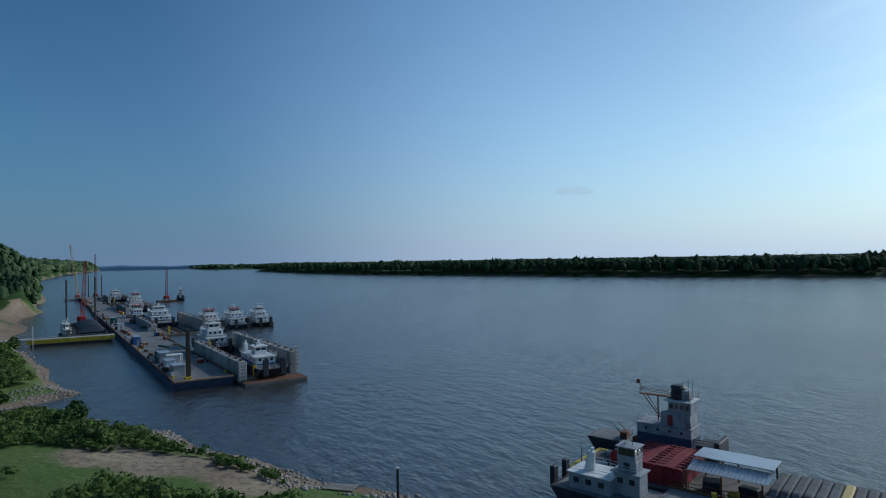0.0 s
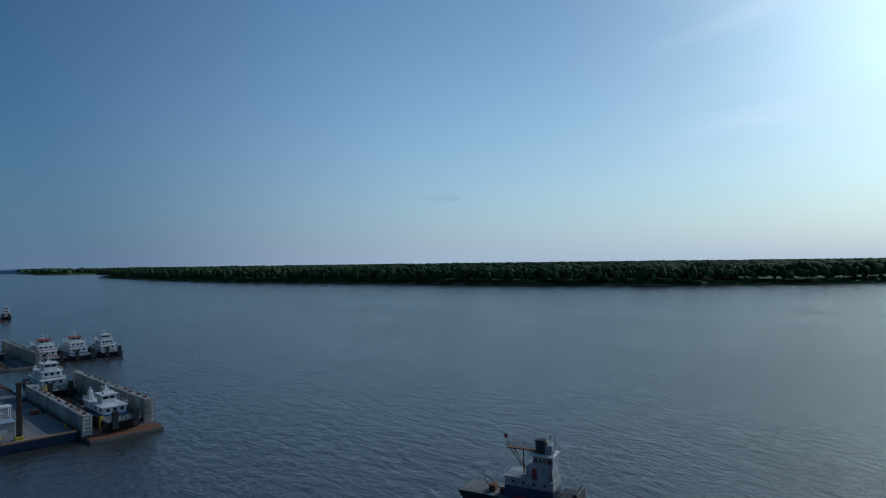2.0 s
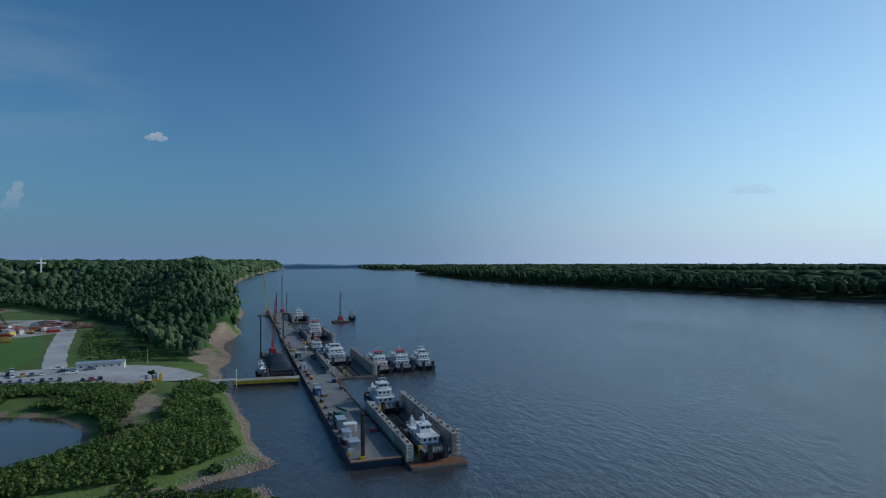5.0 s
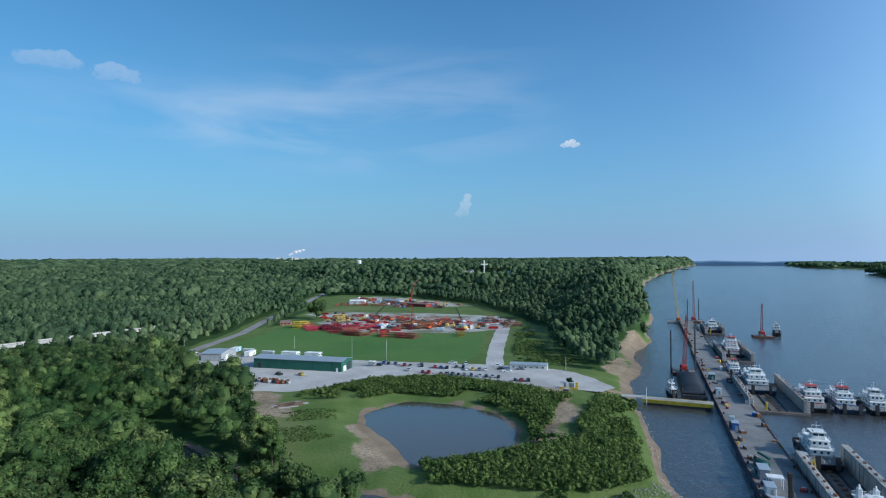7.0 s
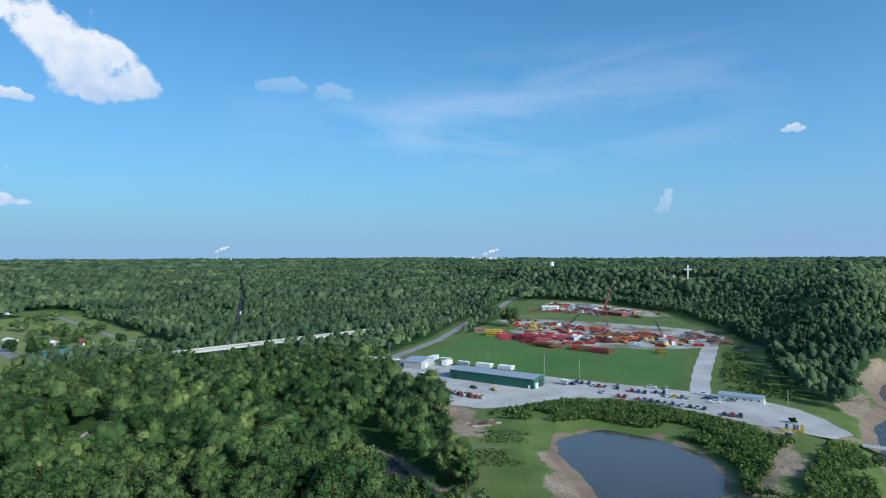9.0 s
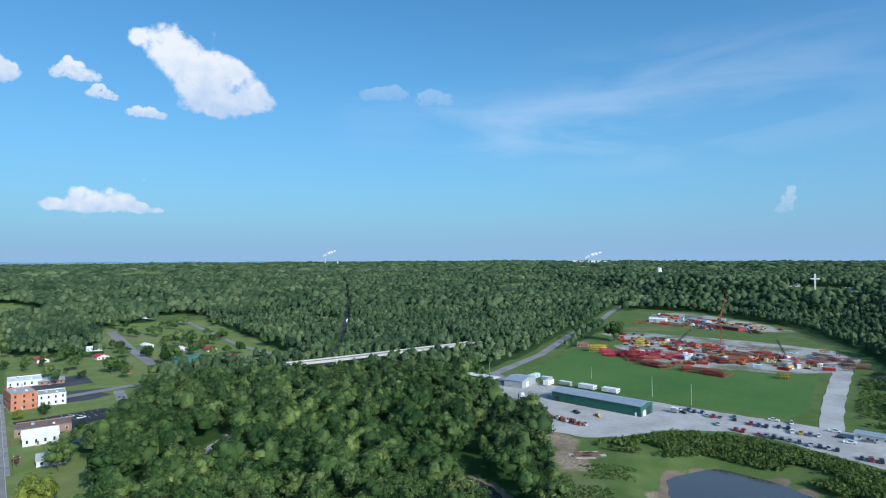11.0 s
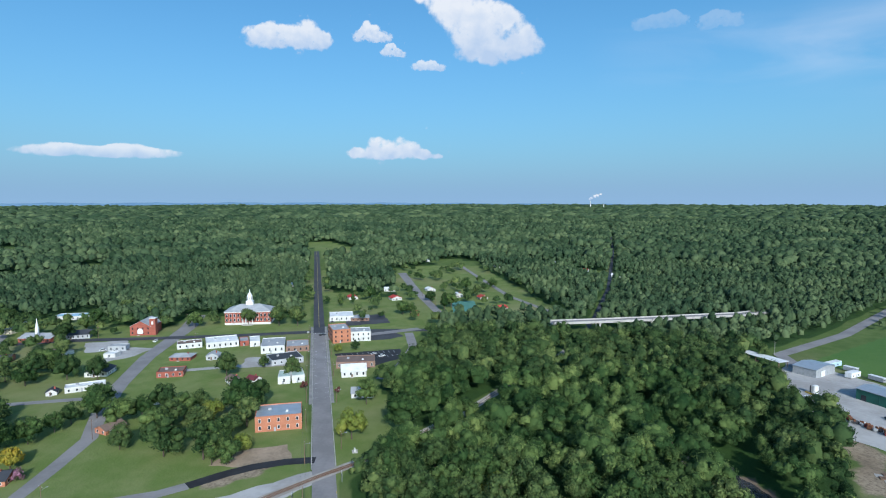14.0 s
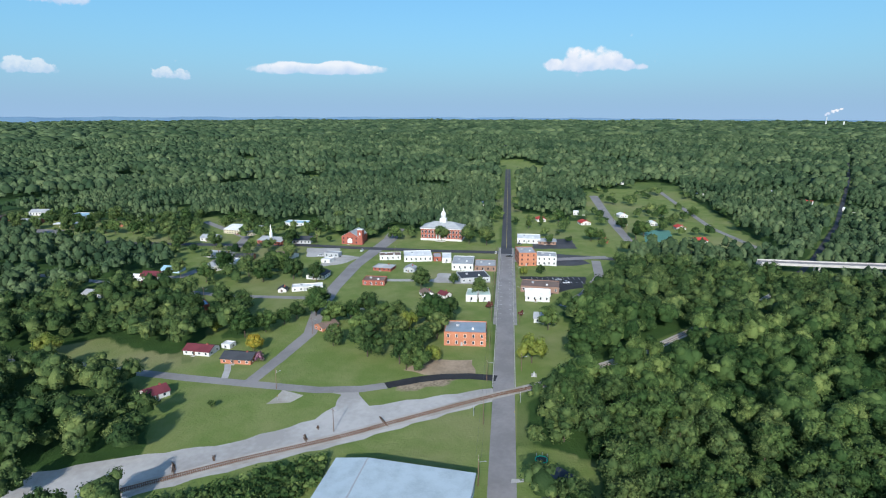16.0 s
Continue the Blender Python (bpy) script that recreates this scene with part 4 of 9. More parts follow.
woods("woods", Q, 6.6, 16, 1, 1, 4, 1.6, "canopy", "wooded upland stretching into the distance", 0.4)
Q = scatter(-4800, 900, -3800, 4800, 30)
r = np.hypot(*Q.T)
Q = Q[wooded(Q) & seen_sector(Q) & (r >= 2200) & (r < 4700) & (Q[:, 0] < 0)]
woods("woods", Q, 17, 20, 1, 1, 0, 1.0, "canopy", "far wooded upland on the horizon", 0.38)
# the far bank
Q = scatter(0, 2300, -50, 3400, 10)
d = away(Q, RIVER_E)
fields = np.zeros(len(Q), bool)
for poly in FAR_FIELDS:
    fields |= inside(Q, poly)
Q = Q[inside(Q, LAND_E) & (d > 2) & (d < 130) & seen_sector(Q) & ~fields]
woods("woods", Q, 6.0, 22, 1, 1, 14, 1.3, "canopy_backlit", "wooded far bank of the river in backlit dark green", 0.4)
Q = scatter(-400, 4700, -300, 4800, 34)
d = away(Q, RIVER_E)
fields = np.zeros(len(Q), bool)
for poly in FAR_FIELDS:
    fields |= inside(Q, poly)
Q = Q[inside(Q, LAND_E) & (d >= 120) & seen_sector(Q) & ~fields & (np.hypot(*Q.T) < 4800) & ((wobble(Q, 160, 1.0) > -0.35) | (d > 1500))]
woods("woods", Q, 20, 20, 1, 1, 0, 1.0, "canopy_backlit", "flat wooded bottomland behind the far bank")


# ---- paints ----
def paint(name, c, rough=0.55, wear=0.75, scale=0.5, metal=0.0, bump=0.0):
    M[name] = mat(name, c, tuple(v * wear for v in c), scale, rough, metal, bump=bump, lo=0.42, hi=0.72)


paint("white_paint", (0.70, 0.70, 0.69), wear=0.75)
paint("grey_paint", (0.32, 0.33, 0.34))
paint("hull_black", (0.030, 0.030, 0.034), 0.6, 1.8)
paint("hull_blue", (0.05, 0.075, 0.13), 0.6, 0.8)
paint("steel_deck", (0.20, 0.195, 0.19), 0.8, 0.6, 0.12)
paint("dock_grey", (0.36, 0.345, 0.32), 0.85, 0.6, 0.15)
paint("dock_floor", (0.17, 0.155, 0.14), 0.9, 0.55, 0.15)
paint("rust", (0.17, 0.075, 0.04), 0.9, 0.6, 0.5)
paint("plank", (0.36, 0.22, 0.13), 0.85, 0.65, 0.6)
paint("red_paint", (0.42, 0.035, 0.03), 0.5, 0.7)
paint("red_dull", (0.27, 0.05, 0.045), 0.7, 0.55, 0.35)
paint("crane_orange", (0.55, 0.11, 0.03), 0.55, 0.7)
paint("boom_yellow", (0.50, 0.36, 0.12), 0.6, 0.7)
paint("yellow_paint", (0.58, 0.40, 0.04), 0.6, 0.65)
paint("blue_paint", (0.05, 0.14, 0.36), 0.5, 0.8)
paint("tarp_black", (0.020, 0.020, 0.022), 0.55, 1.6, 0.8)
paint("roof_zinc", (0.46, 0.49, 0.52), 0.42, 0.85, 0.3, 0.5)
paint("rubber", (0.018, 0.018, 0.018), 0.85, 1.4)
paint("green_steel", (0.030, 0.115, 0.085), 0.55, 0.8, 0.15)
paint("brown_wood", (0.17, 0.11, 0.075), 0.9, 0.6, 0.8)
M["glass"] = mat("glass", (0.020, 0.026, 0.034), (0.030, 0.036, 0.044), 0.5, 0.08, spec=0.6)


def one(name, parent, material, label, *shapes, smooth=False):
    """A part out of several shapes: ('b', centre, size, turn, bevel, top) boxes, ('r', a, b, r0, r1) rods."""
    bm = BM()
    for kind, *a in shapes:
        (box if kind == "b" else rod)(bm, *a)
    return part(name, bm, M[material], parent, label, smooth)


def railing(parent, pts, h=1.0, r=0.04, name="railing", material="white_paint"):
    bm = BM()
    for a, b in zip(pts, pts[1:]):
        a, b = Vector(a), Vector(b)
        k = max(1, int((b - a).length / 2.2))
        for q in range(k + 1):
            p = a.lerp(b, q / k)
            rod(bm, p, p + Vector((0, 0, h)), r, r, 4)
        for z in (h, h * 0.55):
            rod(bm, a + Vector((0, 0, z)), b + Vector((0, 0, z)), r, r, 4)
    return part(name, bm, M[material], parent)


def towboat(m, L=26.0, W=8.5, decks=2, roof="white_paint", hull="hull_black", label="", trim="grey_paint", bridge=False, slim=0.86, house="white_paint"):
    """A square-bowed river towboat; its bow points along +y."""
    t = thing("towboat", m, label, "towboat", "towboats")
    w = W / 2
    bm = BM()
    y0, y1 = -L / 2, L / 2
    hull3(bm, [(-w, y0 + 2, -0.5), (w, y0 + 2, -0.5), (w, y1 - 2.5, -0.5), (-w, y1 - 2.5, -0.5), (-w, y0, 1.7), (w, y0, 1.7), (w * 0.96, y1, 2.1), (-w * 0.96, y1, 2.1)],
          [(3, 2, 1, 0), (4, 5, 6, 7), (0, 1, 5, 4), (1, 2, 6, 5), (2, 3, 7, 6), (3, 0, 4, 7)])
    part("hull", bm, M[hull], t)
    one("deck", t, "steel_deck", "", ("b", (0, 0, 1.95), (W * 0.94, L * 0.96, 0.3)))
    one("bulwark", t, hull, "", ("b", (-w + 0.1, y0 + L * 0.2, 2.4), (0.15, L * 0.4, 0.9)), ("b", (w - 0.1, y0 + L * 0.2, 2.4), (0.15, L * 0.4, 0.9)), ("b", (0, y0 + 0.1, 2.4), (W * 0.94, 0.15, 0.9)))
    hz, z, cy = 2.4, 2.1, -L * 0.06
    hl, hw = L * 0.56, W * 0.70
    zs = []
    for d in range(decks):
        one("deckhouse", t, house if d == 0 else "white_paint", "", ("b", (0, cy, z + hz / 2), (hw, hl, hz), 0, 0.08))
        one("band", t, trim, "", ("b", (0, cy, z + 0.35), (hw + 0.06, hl + 0.06, 0.4)))
        one("deck_edge", t, "white_paint", "", ("b", (0, cy, z + hz + 0.06), (min(hw + 0.7, W * 0.98), hl + 0.8, 0.12)))
        k = max(2, int(hl / 3.4))
        win = None
        for q in range(k):
            y = cy - hl / 2 + (q + 0.5) * hl / k
            for s in (-1, 1):
                mm = Matrix.Translation((s * hw / 2, y, z + 1.65))
                if win is None:
                    win = one("window", t, "glass", "", ("b", (0, 0, 0), (0.12, 0.85, 0.8)))
                    win.matrix_basis = mm
                else:
                    share("window", win.data, t, mm)
        for q in (-0.3, 0.0, 0.3):
            one("window", t, "glass", "", ("b", (hw * q, cy + hl / 2, z + 1.65), (0.8, 0.12, 0.8)))
        x = min(hw + 0.6, W * 0.97) / 2
        railing(t, [(-x, cy - hl / 2 - 0.3, z + hz + 0.1), (x, cy - hl / 2 - 0.3, z + hz + 0.1), (x, cy + hl / 2 + 0.3, z + hz + 0.1), (-x, cy + hl / 2 + 0.3, z + hz + 0.1), (-x, cy - hl / 2 - 0.3, z + hz + 0.1)])
        zs.append(z)
        z += hz + 0.12
        hl *= min(0.62, slim)
        hw *= slim
        cy += L * 0.035
    pw, pl = min(W * 0.42, hw + 0.3), min(L * 0.15, 4.2)
    ph = one("pilothouse", t, "white_paint", "", ("b", (0, cy, z + 0.6), (pw, pl, 1.2), 0, 0.06), ("b", (0, cy, z + 2.15), (pw, pl, 0.3)), *[("b", (sx * pw * 0.47, cy + sy * pl * 0.47, z + 1.6), (0.2, 0.2, 1.0)) for sx in (-1, 0, 1) for sy in (-1, 1)])
    one("windscreen", ph, "glass", "", ("b", (0, cy, z + 1.6), (pw * 0.95, pl * 0.95, 0.85)))
    one("roof", ph, roof, "", ("b", (0, cy, z + 2.42), (pw + 0.9, pl + 1.0, 0.28), 0, 0.05))
    one("mast", ph, "white_paint", "", ("r", (0, cy - 0.6, z + 2.5), (0, cy - 0.6, z + 5.6), 0.09, 0.05), ("b", (0, cy - 0.6, z + 4.2), (2.4, 0.16, 0.16)), ("b", (0.0, cy + 0.4, z + 3.2), (1.7, 0.25, 0.22)), ("r", (0, cy + 0.4, z + 2.5), (0, cy + 0.4, z + 3.2), 0.1),
        ("r", (pw * 0.4, cy, z + 2.5), (pw * 0.4, cy, z + 4.6), 0.03), ("r", (-pw * 0.4, cy, z + 2.5), (-pw * 0.4, cy, z + 5.0), 0.03))
    for s in (-1, 1):
        one("searchlight", ph, "grey_paint", "", ("r", (s * pw * 0.45, cy + pl / 2, z + 2.55), (s * pw * 0.45, cy + pl / 2, z + 2.9), 0.07), ("r", (s * pw * 0.45, cy + pl / 2 - 0.25, z + 3.05), (s * pw * 0.45, cy + pl / 2 + 0.3, z + 3.0), 0.24, 0.28))
        one("funnel", t, "white_paint", "", ("b", (s * W * 0.24, -L * 0.27, zs[0] + 3.4), (1.2, 2.0, 3.6), 0, 0.12, (0.9, 0.8)), ("r", (s * W * 0.24, -L * 0.27, zs[0] + 5.0), (s * W * 0.24, -L * 0.27, zs[0] + 6.0), 0.28))
        one("push_knee", t, "hull_black", "black steel push knee with rubber facing", ("b", (s * W * 0.3, y1 - 0.1, 2.6), (1.5, 0.7, 4.6), 0, 0.08), ("b", (s * W * 0.3, y1 - 1.3, 2.6), (0.3, 2.2, 1.6), 0, 0, (1, 0.3)))
        fe = None
        for q in range(5):
            mm = Matrix.Translation((s * (w + 0.12), y0 + L * (0.16 + 0.17 * q), 1.3)) @ Matrix.Rotation(radians(90), 4, "Y")
            if fe is None:
                bm = BM()
                bmesh.ops.create_cone(bm, cap_ends=True, segments=12, radius1=0.5, radius2=0.5, depth=0.3)
                fe = part("fender", bm, M["rubber"], t, "black tyre fender")
                fe.matrix_basis = mm
            else:
                share("fender", fe.data, t, mm)
    railing(t, [(-w + 0.2, y1 - 0.8, 2.1), (-w + 0.2, y1 - L * 0.14, 2.1)])
    railing(t, [(w - 0.2, y1 - 0.8, 2.1), (w - 0.2, y1 - L * 0.14, 2.1)])
    for x in (-0.9, 0.9):
        one("capstan", t, "grey_paint", "", ("r", (x, y1 - 2.2, 2.1), (x, y1 - 2.2, 2.9), 0.35, 0.25))
    if bridge:
        one("catwalk", t, "rust", "rusty catwalk on struts over the foredeck", ("b", (0, L * 0.24, z + 2.9), (1.4, L * 0.38, 0.16)), ("r", (0.5, L * 0.4, z + 2.9), (0.4, L * 0.12, z - 3), 0.08), ("r", (-0.5, L * 0.4, z + 2.9), (-0.4, L * 0.12, z - 3), 0.08),
            ("r", (0.5, L * 0.22, z + 2.9), (0.4, L * 0.2, z - 4.5), 0.07), ("r", (-0.5, L * 0.22, z + 2.9), (-0.4, L * 0.2, z - 4.5), 0.07))
        railing(t, [(-0.65, L * 0.06, z + 2.95), (-0.65, L * 0.43, z + 2.95), (0.65, L * 0.43, z + 2.95), (0.65, L * 0.06, z + 2.95)], material="rust")
        one("lookout", t, "hull_black", "black cab on the pilothouse roof", ("b", (0, cy, z + 3.5), (2.2, 2.2, 2.0), 0, 0.1))
        one("flag_staff", t, "grey_paint", "", ("r", (0, L * 0.43, z + 2.9), (0, L * 0.43, z + 5.4), 0.04))
        one("flag", t, "red_dull", "small red and white flag", ("b", (0.35, L * 0.43, z + 5.0), (0.7, 0.03, 0.5), 20))
    return t


DK = Vector((1.3, 177.1))
DA = 14.6
DS, DN = Vector((-math.sin(radians(DA)), math.cos(radians(DA)))), Vector((math.cos(radians(DA)), math.sin(radians(DA))))


def dock(s, n, z=0.0, turn=0.0):
    """A pose in the shipyard: s metres up the quay, n metres to its right."""
    p = DK + DS * s + DN * n
    return pose(p.x, p.y, z, 0, 0, DA + turn)


# ---- floating quay ----
def deck_barge(m, L, W, label, rim="hull_blue", front=False, h=2.5):
    t = thing("deck_barge", m, label, "barge")
    bm = BM()
    hull3(bm, [(-W, 1.5, -0.6), (0, 1.5, -0.6), (0, L, -0.6), (-W, L, -0.6), (-W, 0, h - 0.2), (0, 0, h - 0.2), (0, L, h - 0.2), (-W, L, h - 0.2)],
          [(3, 2, 1, 0), (4, 5, 6, 7), (0, 1, 5, 4), (1, 2, 6, 5), (2, 3, 7, 6), (3, 0, 4, 7)])
    part("hull", bm, M[rim], t)
    one("deck", t, "steel_deck", "scuffed grey steel deck", ("b", (-W / 2, L / 2, h - 0.1), (W - 0.5, L - 0.5, 0.2)))
    one("kerb", t, "rust", "", ("b", (-W + 0.15, L / 2, h + 0.1), (0.3, L, 0.4)), ("b", (-0.15, L / 2, h + 0.1), (0.3, L, 0.4)))
    if front:
        one("timber_edge", t, "plank", "weathered timber fender along the deck edge", ("b", (-W / 2, 0.5, h + 0.05), (W, 1.0, 0.35)))
    for q in range(int(L / 22)):
        for x in (-W + 0.9, -0.9):
            one("bollard", t, "yellow_paint" if q % 3 == 0 else "hull_black", "", ("r", (x, 6 + q * 22, h), (x, 6 + q * 22, h + 0.9), 0.3, 0.36))
    return t


deck_barge(dock(0, 0), 152, 15.6, "long grey work barge moored as a quay", front=True)
deck_barge(dock(152.5, -0.5), 165, 15.0, "grey work barge moored as a quay")
deck_barge(dock(318, 0), 200, 14.0, "far grey work barge moored as a quay")


def wing_wall(t, x, y0, y1, h, w=2.2, z0=0.6):
    """A dock wall with a rail, posts and vertical stiffeners."""
    one("wing_wall", t, "dock_grey", "stained grey steel wing wall", ("b", (x, (y0 + y1) / 2, z0 + (h - z0) / 2), (w, y1 - y0, h - z0), 0, 0.08))
    k = int((y1 - y0) / 3.6)
    rib = None
    for q in range(k + 1):
        y = y0 + 0.3 + q * (y1 - y0 - 0.6) / k
        for s in (-1, 1):
            mm = Matrix.Translation((x + s * (w / 2 + 0.05), y, z0 + (h - z0) / 2))
            if rib is None:
                rib = one("stiffener", t, "dock_grey", "", ("b", (0, 0, 0), (0.14, 0.22, h - z0 - 0.2)))
                rib.matrix_basis = mm
            else:
                share("stiffener", rib.data, t, mm)
    railing(t, [(x - w / 2 + 0.15, y0, h), (x - w / 2 + 0.15, y1, h)], 1.0, 0.05, material="grey_paint")
    for q in range(int((y1 - y0) / 5.5)):
        one("deck_fitting", t, "rust", "", ("b", (x + 0.3 * math.sin(q * 2.7), y0 + 2 + q * 5.3, h + 0.3), (0.7, 1.0 + 0.4 * math.sin(q), 0.6), 0, 0.05))


def dry_dock(m, L, W, hl, hr, label, apron=6.0, l0=0.0):
    """A floating dry dock: a low pontoon between two wing walls; x to the right, y inwards."""
    t = thing("dry_dock", m, label, "dry dock", "floating dry docks")
    one("pontoon", t, "dock_floor", "stained wet steel pontoon deck", ("b", (W / 2, (L - apron) / 2, 0.1), (W, L + apron, 1.4), 0, 0.1))
    one("apron_plate", t, "rust", "rusty plate apron", ("b", (W / 2, -apron / 2, 0.83), (W - 0.3, apron - 0.2, 0.08)))
    wing_wall(t, 1.0, l0, L - 8, hl)
    wing_wall(t, W - 1.1, 2.0, L, hr)
    for x in (W * 0.36, W * 0.64):
        one("keel_rail", t, "hull_black", "", ("b", (x, L / 2, 1.05), (0.5, L - 4, 0.5)))
    blk = None
    for q in range(int(L / 4)):
        mm = Matrix.Translation((W / 2, 2 + q * 4, 1.2))
        if blk is None:
            blk = one("keel_block", t, "brown_wood", "timber keel block", ("b", (0, 0, 0), (1.6, 0.9, 0.8), 0, 0.06))
            blk.matrix_basis = mm
        else:
            share("keel_block", blk.data, t, mm)
    one("ladder_tower", t, "grey_paint", "", *[("r", (W - 0.6 + dx, 0.8 + dy, 0.8), (W - 0.6 + dx, 0.8 + dy, hr + 1.4), 0.07) for dx in (-0.5, 0.5) for dy in (-0.5, 0.5)], *[("b", (W - 0.6, 0.8, 1.6 + 1.2 * q), (1.2, 1.2, 0.08)) for q in range(int(hr))])
    one("ladder_tower", t, "white_paint", "", *[("r", (1 + dx, -0.8 + l0, 0.8), (1 + dx, -0.8 + l0, hl), 0.08) for dx in (-0.9, 0.9)], *[("b", (1, -0.8 + l0, 1.4 + 1.0 * q), (1.9, 0.12, 0.1)) for q in range(int(hl - 0.5))])
    one("gate_post", t, "yellow_paint", "yellow steel gate post", ("b", (W * 0.3, 3.0, 2.5), (0.9, 0.9, 3.6), 0, 0.05))
    return t


dry_dock(dock(0, 1.2), 66, 17.6, 6.0, 7.2, "floating dry dock holding two small towboats")
dry_dock(dock(134, -1.5), 68, 24.5, 5.8, 6.2, "floating dry dock holding a large towboat", 0.8, 4)
dry_dock(dock(272, 2), 70, 20, 5.8, 5.8, "floating dry dock with a red-roofed towboat", 1.0)
dry_dock(dock(424, 4), 60, 17, 6.0, 6.0, "far floating dry dock holding a white towboat", 1.0)
towboat(dock(11, 10.3, 1.5, 180), 28, 8.2, 1, "white_paint", "hull_black", "white harbour towboat with a dark hull on dry dock blocks", "blue_paint")
towboat(dock(67, 9.6, 1.5, 180), 28, 9.5, 2, "white_paint", "hull_black", "two-deck white towboat on dry dock blocks")
towboat(dock(189, 9.0, 1.2, 180), 42, 13.5, 2, "white_paint", "hull_blue", "large white towboat with a blue band in a dry dock", "hull_blue")
towboat(dock(158, 28.5, 0, 180), 34, 11.0, 2, "red_paint", "hull_black", "white towboat with a red pilothouse roof moored in line", "red_paint")
towboat(dock(158, 41.5, 0, 180), 32, 10.5, 2, "red_paint", "hull_blue", "white and blue towboat with a red roof moored in line", "blue_paint")
towboat(dock(156, 54.0, 0, 180), 26, 9.0, 2, "white_paint", "hull_black", "white towboat at the end of a moored line")
towboat(dock(226, 3.0, 0, 180), 20, 8, 2, "red_paint", "hull_blue", "small white and blue towboat with a red roof", "blue_paint")
towboat(dock(308, 11.5, 1.2, 180), 42, 12.5, 3, "red_paint", "hull_black", "tall white towboat with a red roof in a dry dock", "red_paint")
towboat(dock(446, 12, 1.2, 180), 34, 12, 2, "white_paint", "hull_black", "far white towboat in a dry dock")
towboat(dock(441, 66, 0, 170), 18, 7, 2, "white_paint", "hull_black", "small white pusher boat beside a crane barge")


def lattice(bm, a, b, w0, w1, bays, r=0.09):
    """A four-chord lattice boom."""
    a, b = Vector(a), Vector(b)
    d = (b - a).normalized()
    sx = d.cross(Vector((0, 0, 1)))
    sx = sx.normalized() if sx.length > 0.05 else Vector((1, 0, 0))
    sy = sx.cross(d)
    rows = []
    for q in range(bays + 1):
        f = q / bays
        w = (w0 + (w1 - w0) * f) / 2
        c = a.lerp(b, f)
        rows.append([c + sx * w * i + sy * w * j for i, j in ((-1, -1), (1, -1), (1, 1), (-1, 1))])
    for k in range(4):
        rod(bm, rows[0][k], rows[-1][k], r * 1.3, r, 4)
    for r0, r1 in zip(rows, rows[1:]):
        for k in range(4):
            rod(bm, r0[k], r1[(k + 1) % 4], r * 0.6, r * 0.6, 3)


def crane(m, boom, material, label, body="red_paint", barge=(14, 10), tilt=(0, -4)):
    """A lattice-boom crane on a small barge."""
    t = thing("crane_barge", m, label, "crane barge", "floating cranes")
    one("pontoon", t, "rust" if body == "red_paint" else "grey_paint", "", ("b", (0, 0, 0.5), (barge[0], barge[1], 1.8), 0, 0.1))
    one("deck", t, "steel_deck", "", ("b", (0, 0, 1.45), (barge[0] - 0.6, barge[1] - 0.6, 0.12)))
    one("crawler_track", t, "hull_black", "", ("b", (-2.1, 0, 2.1), (0.9, 6, 1.2), 0, 0.3), ("b", (2.1, 0, 2.1), (0.9, 6, 1.2), 0, 0.3))
    one("machine_house", t, body, "", ("b", (0, -1.0, 4.0), (3.4, 5.6, 2.6), 0, 0.15))
    one("cab", t, body, "", ("b", (-1.9, 2.2, 4.0), (1.3, 1.8, 2.2), 0, 0.1))
    one("cab_window", t, "glass", "", ("b", (-1.9, 2.9, 4.3), (1.1, 0.6, 1.2)))
    bm = BM()
    lattice(bm, (0, 2.0, 3.6), (tilt[0], 2.0 - tilt[1], 3.6 + boom), 1.9, 1.0, int(boom / 2.6), 0.11)
    part("boom", bm, M[material], t)
    one("gantry", t, body, "", ("r", (-1, -2.5, 5.3), (0, -3.2, 9.5), 0.12), ("r", (1, -2.5, 5.3), (0, -3.2, 9.5), 0.12), ("r", (0, 1, 5.3), (0, -3.2, 9.5), 0.1))
    one("stay", t, "hull_black", "", ("r", (0, -3.2, 9.5), (tilt[0], 2.0 - tilt[1], 3.4 + boom), 0.05), ("r", (tilt[0], 2.2 - tilt[1], 3.4 + boom), (tilt[0], 2.2 - tilt[1], 8), 0.05))
    return t


def spud(m, h, label="dark upright steel spud pile"):
    t = thing("spud_pile", m, label, "pile", "spud piles")
    one("pile", t, "hull_black", "", ("r", (0, 0, -2), (0, 0, h), 0.45, 0.45, 10))
    one("collar", t, "rust", "", ("b", (0, 0, 2.4), (1.5, 1.5, 1.0), 0, 0.1))


crane(dock(222, -25, 0), 33, "red_dull", "red lattice-boom crane on a small barge", "red_paint", (14, 12), (1.5, 6))
crane(dock(520, -14, 0), 52, "boom_yellow", "orange crane with a long pale yellow lattice boom on a barge", "crane_orange", (24, 14), (-6, -10))
crane(dock(530, 2, 0), 42, "red_dull", "red lattice-boom crane on a far barge", "red_paint", (20, 10), (-0.5, 2))
crane(dock(416, 50, 0), 26, "red_dull", "red lattice-boom crane on a small barge in midstream", "red_paint", (16, 12), (0, 2))
for s, n, h in ((226, -32.5, 26), (226, -18.5, 27), (540, -4, 24), (545, 8, 24)):
    spud(dock(s, n), h)
paint("mast_brown", (0.055, 0.040, 0.032), 0.8, 0.6, 0.5)
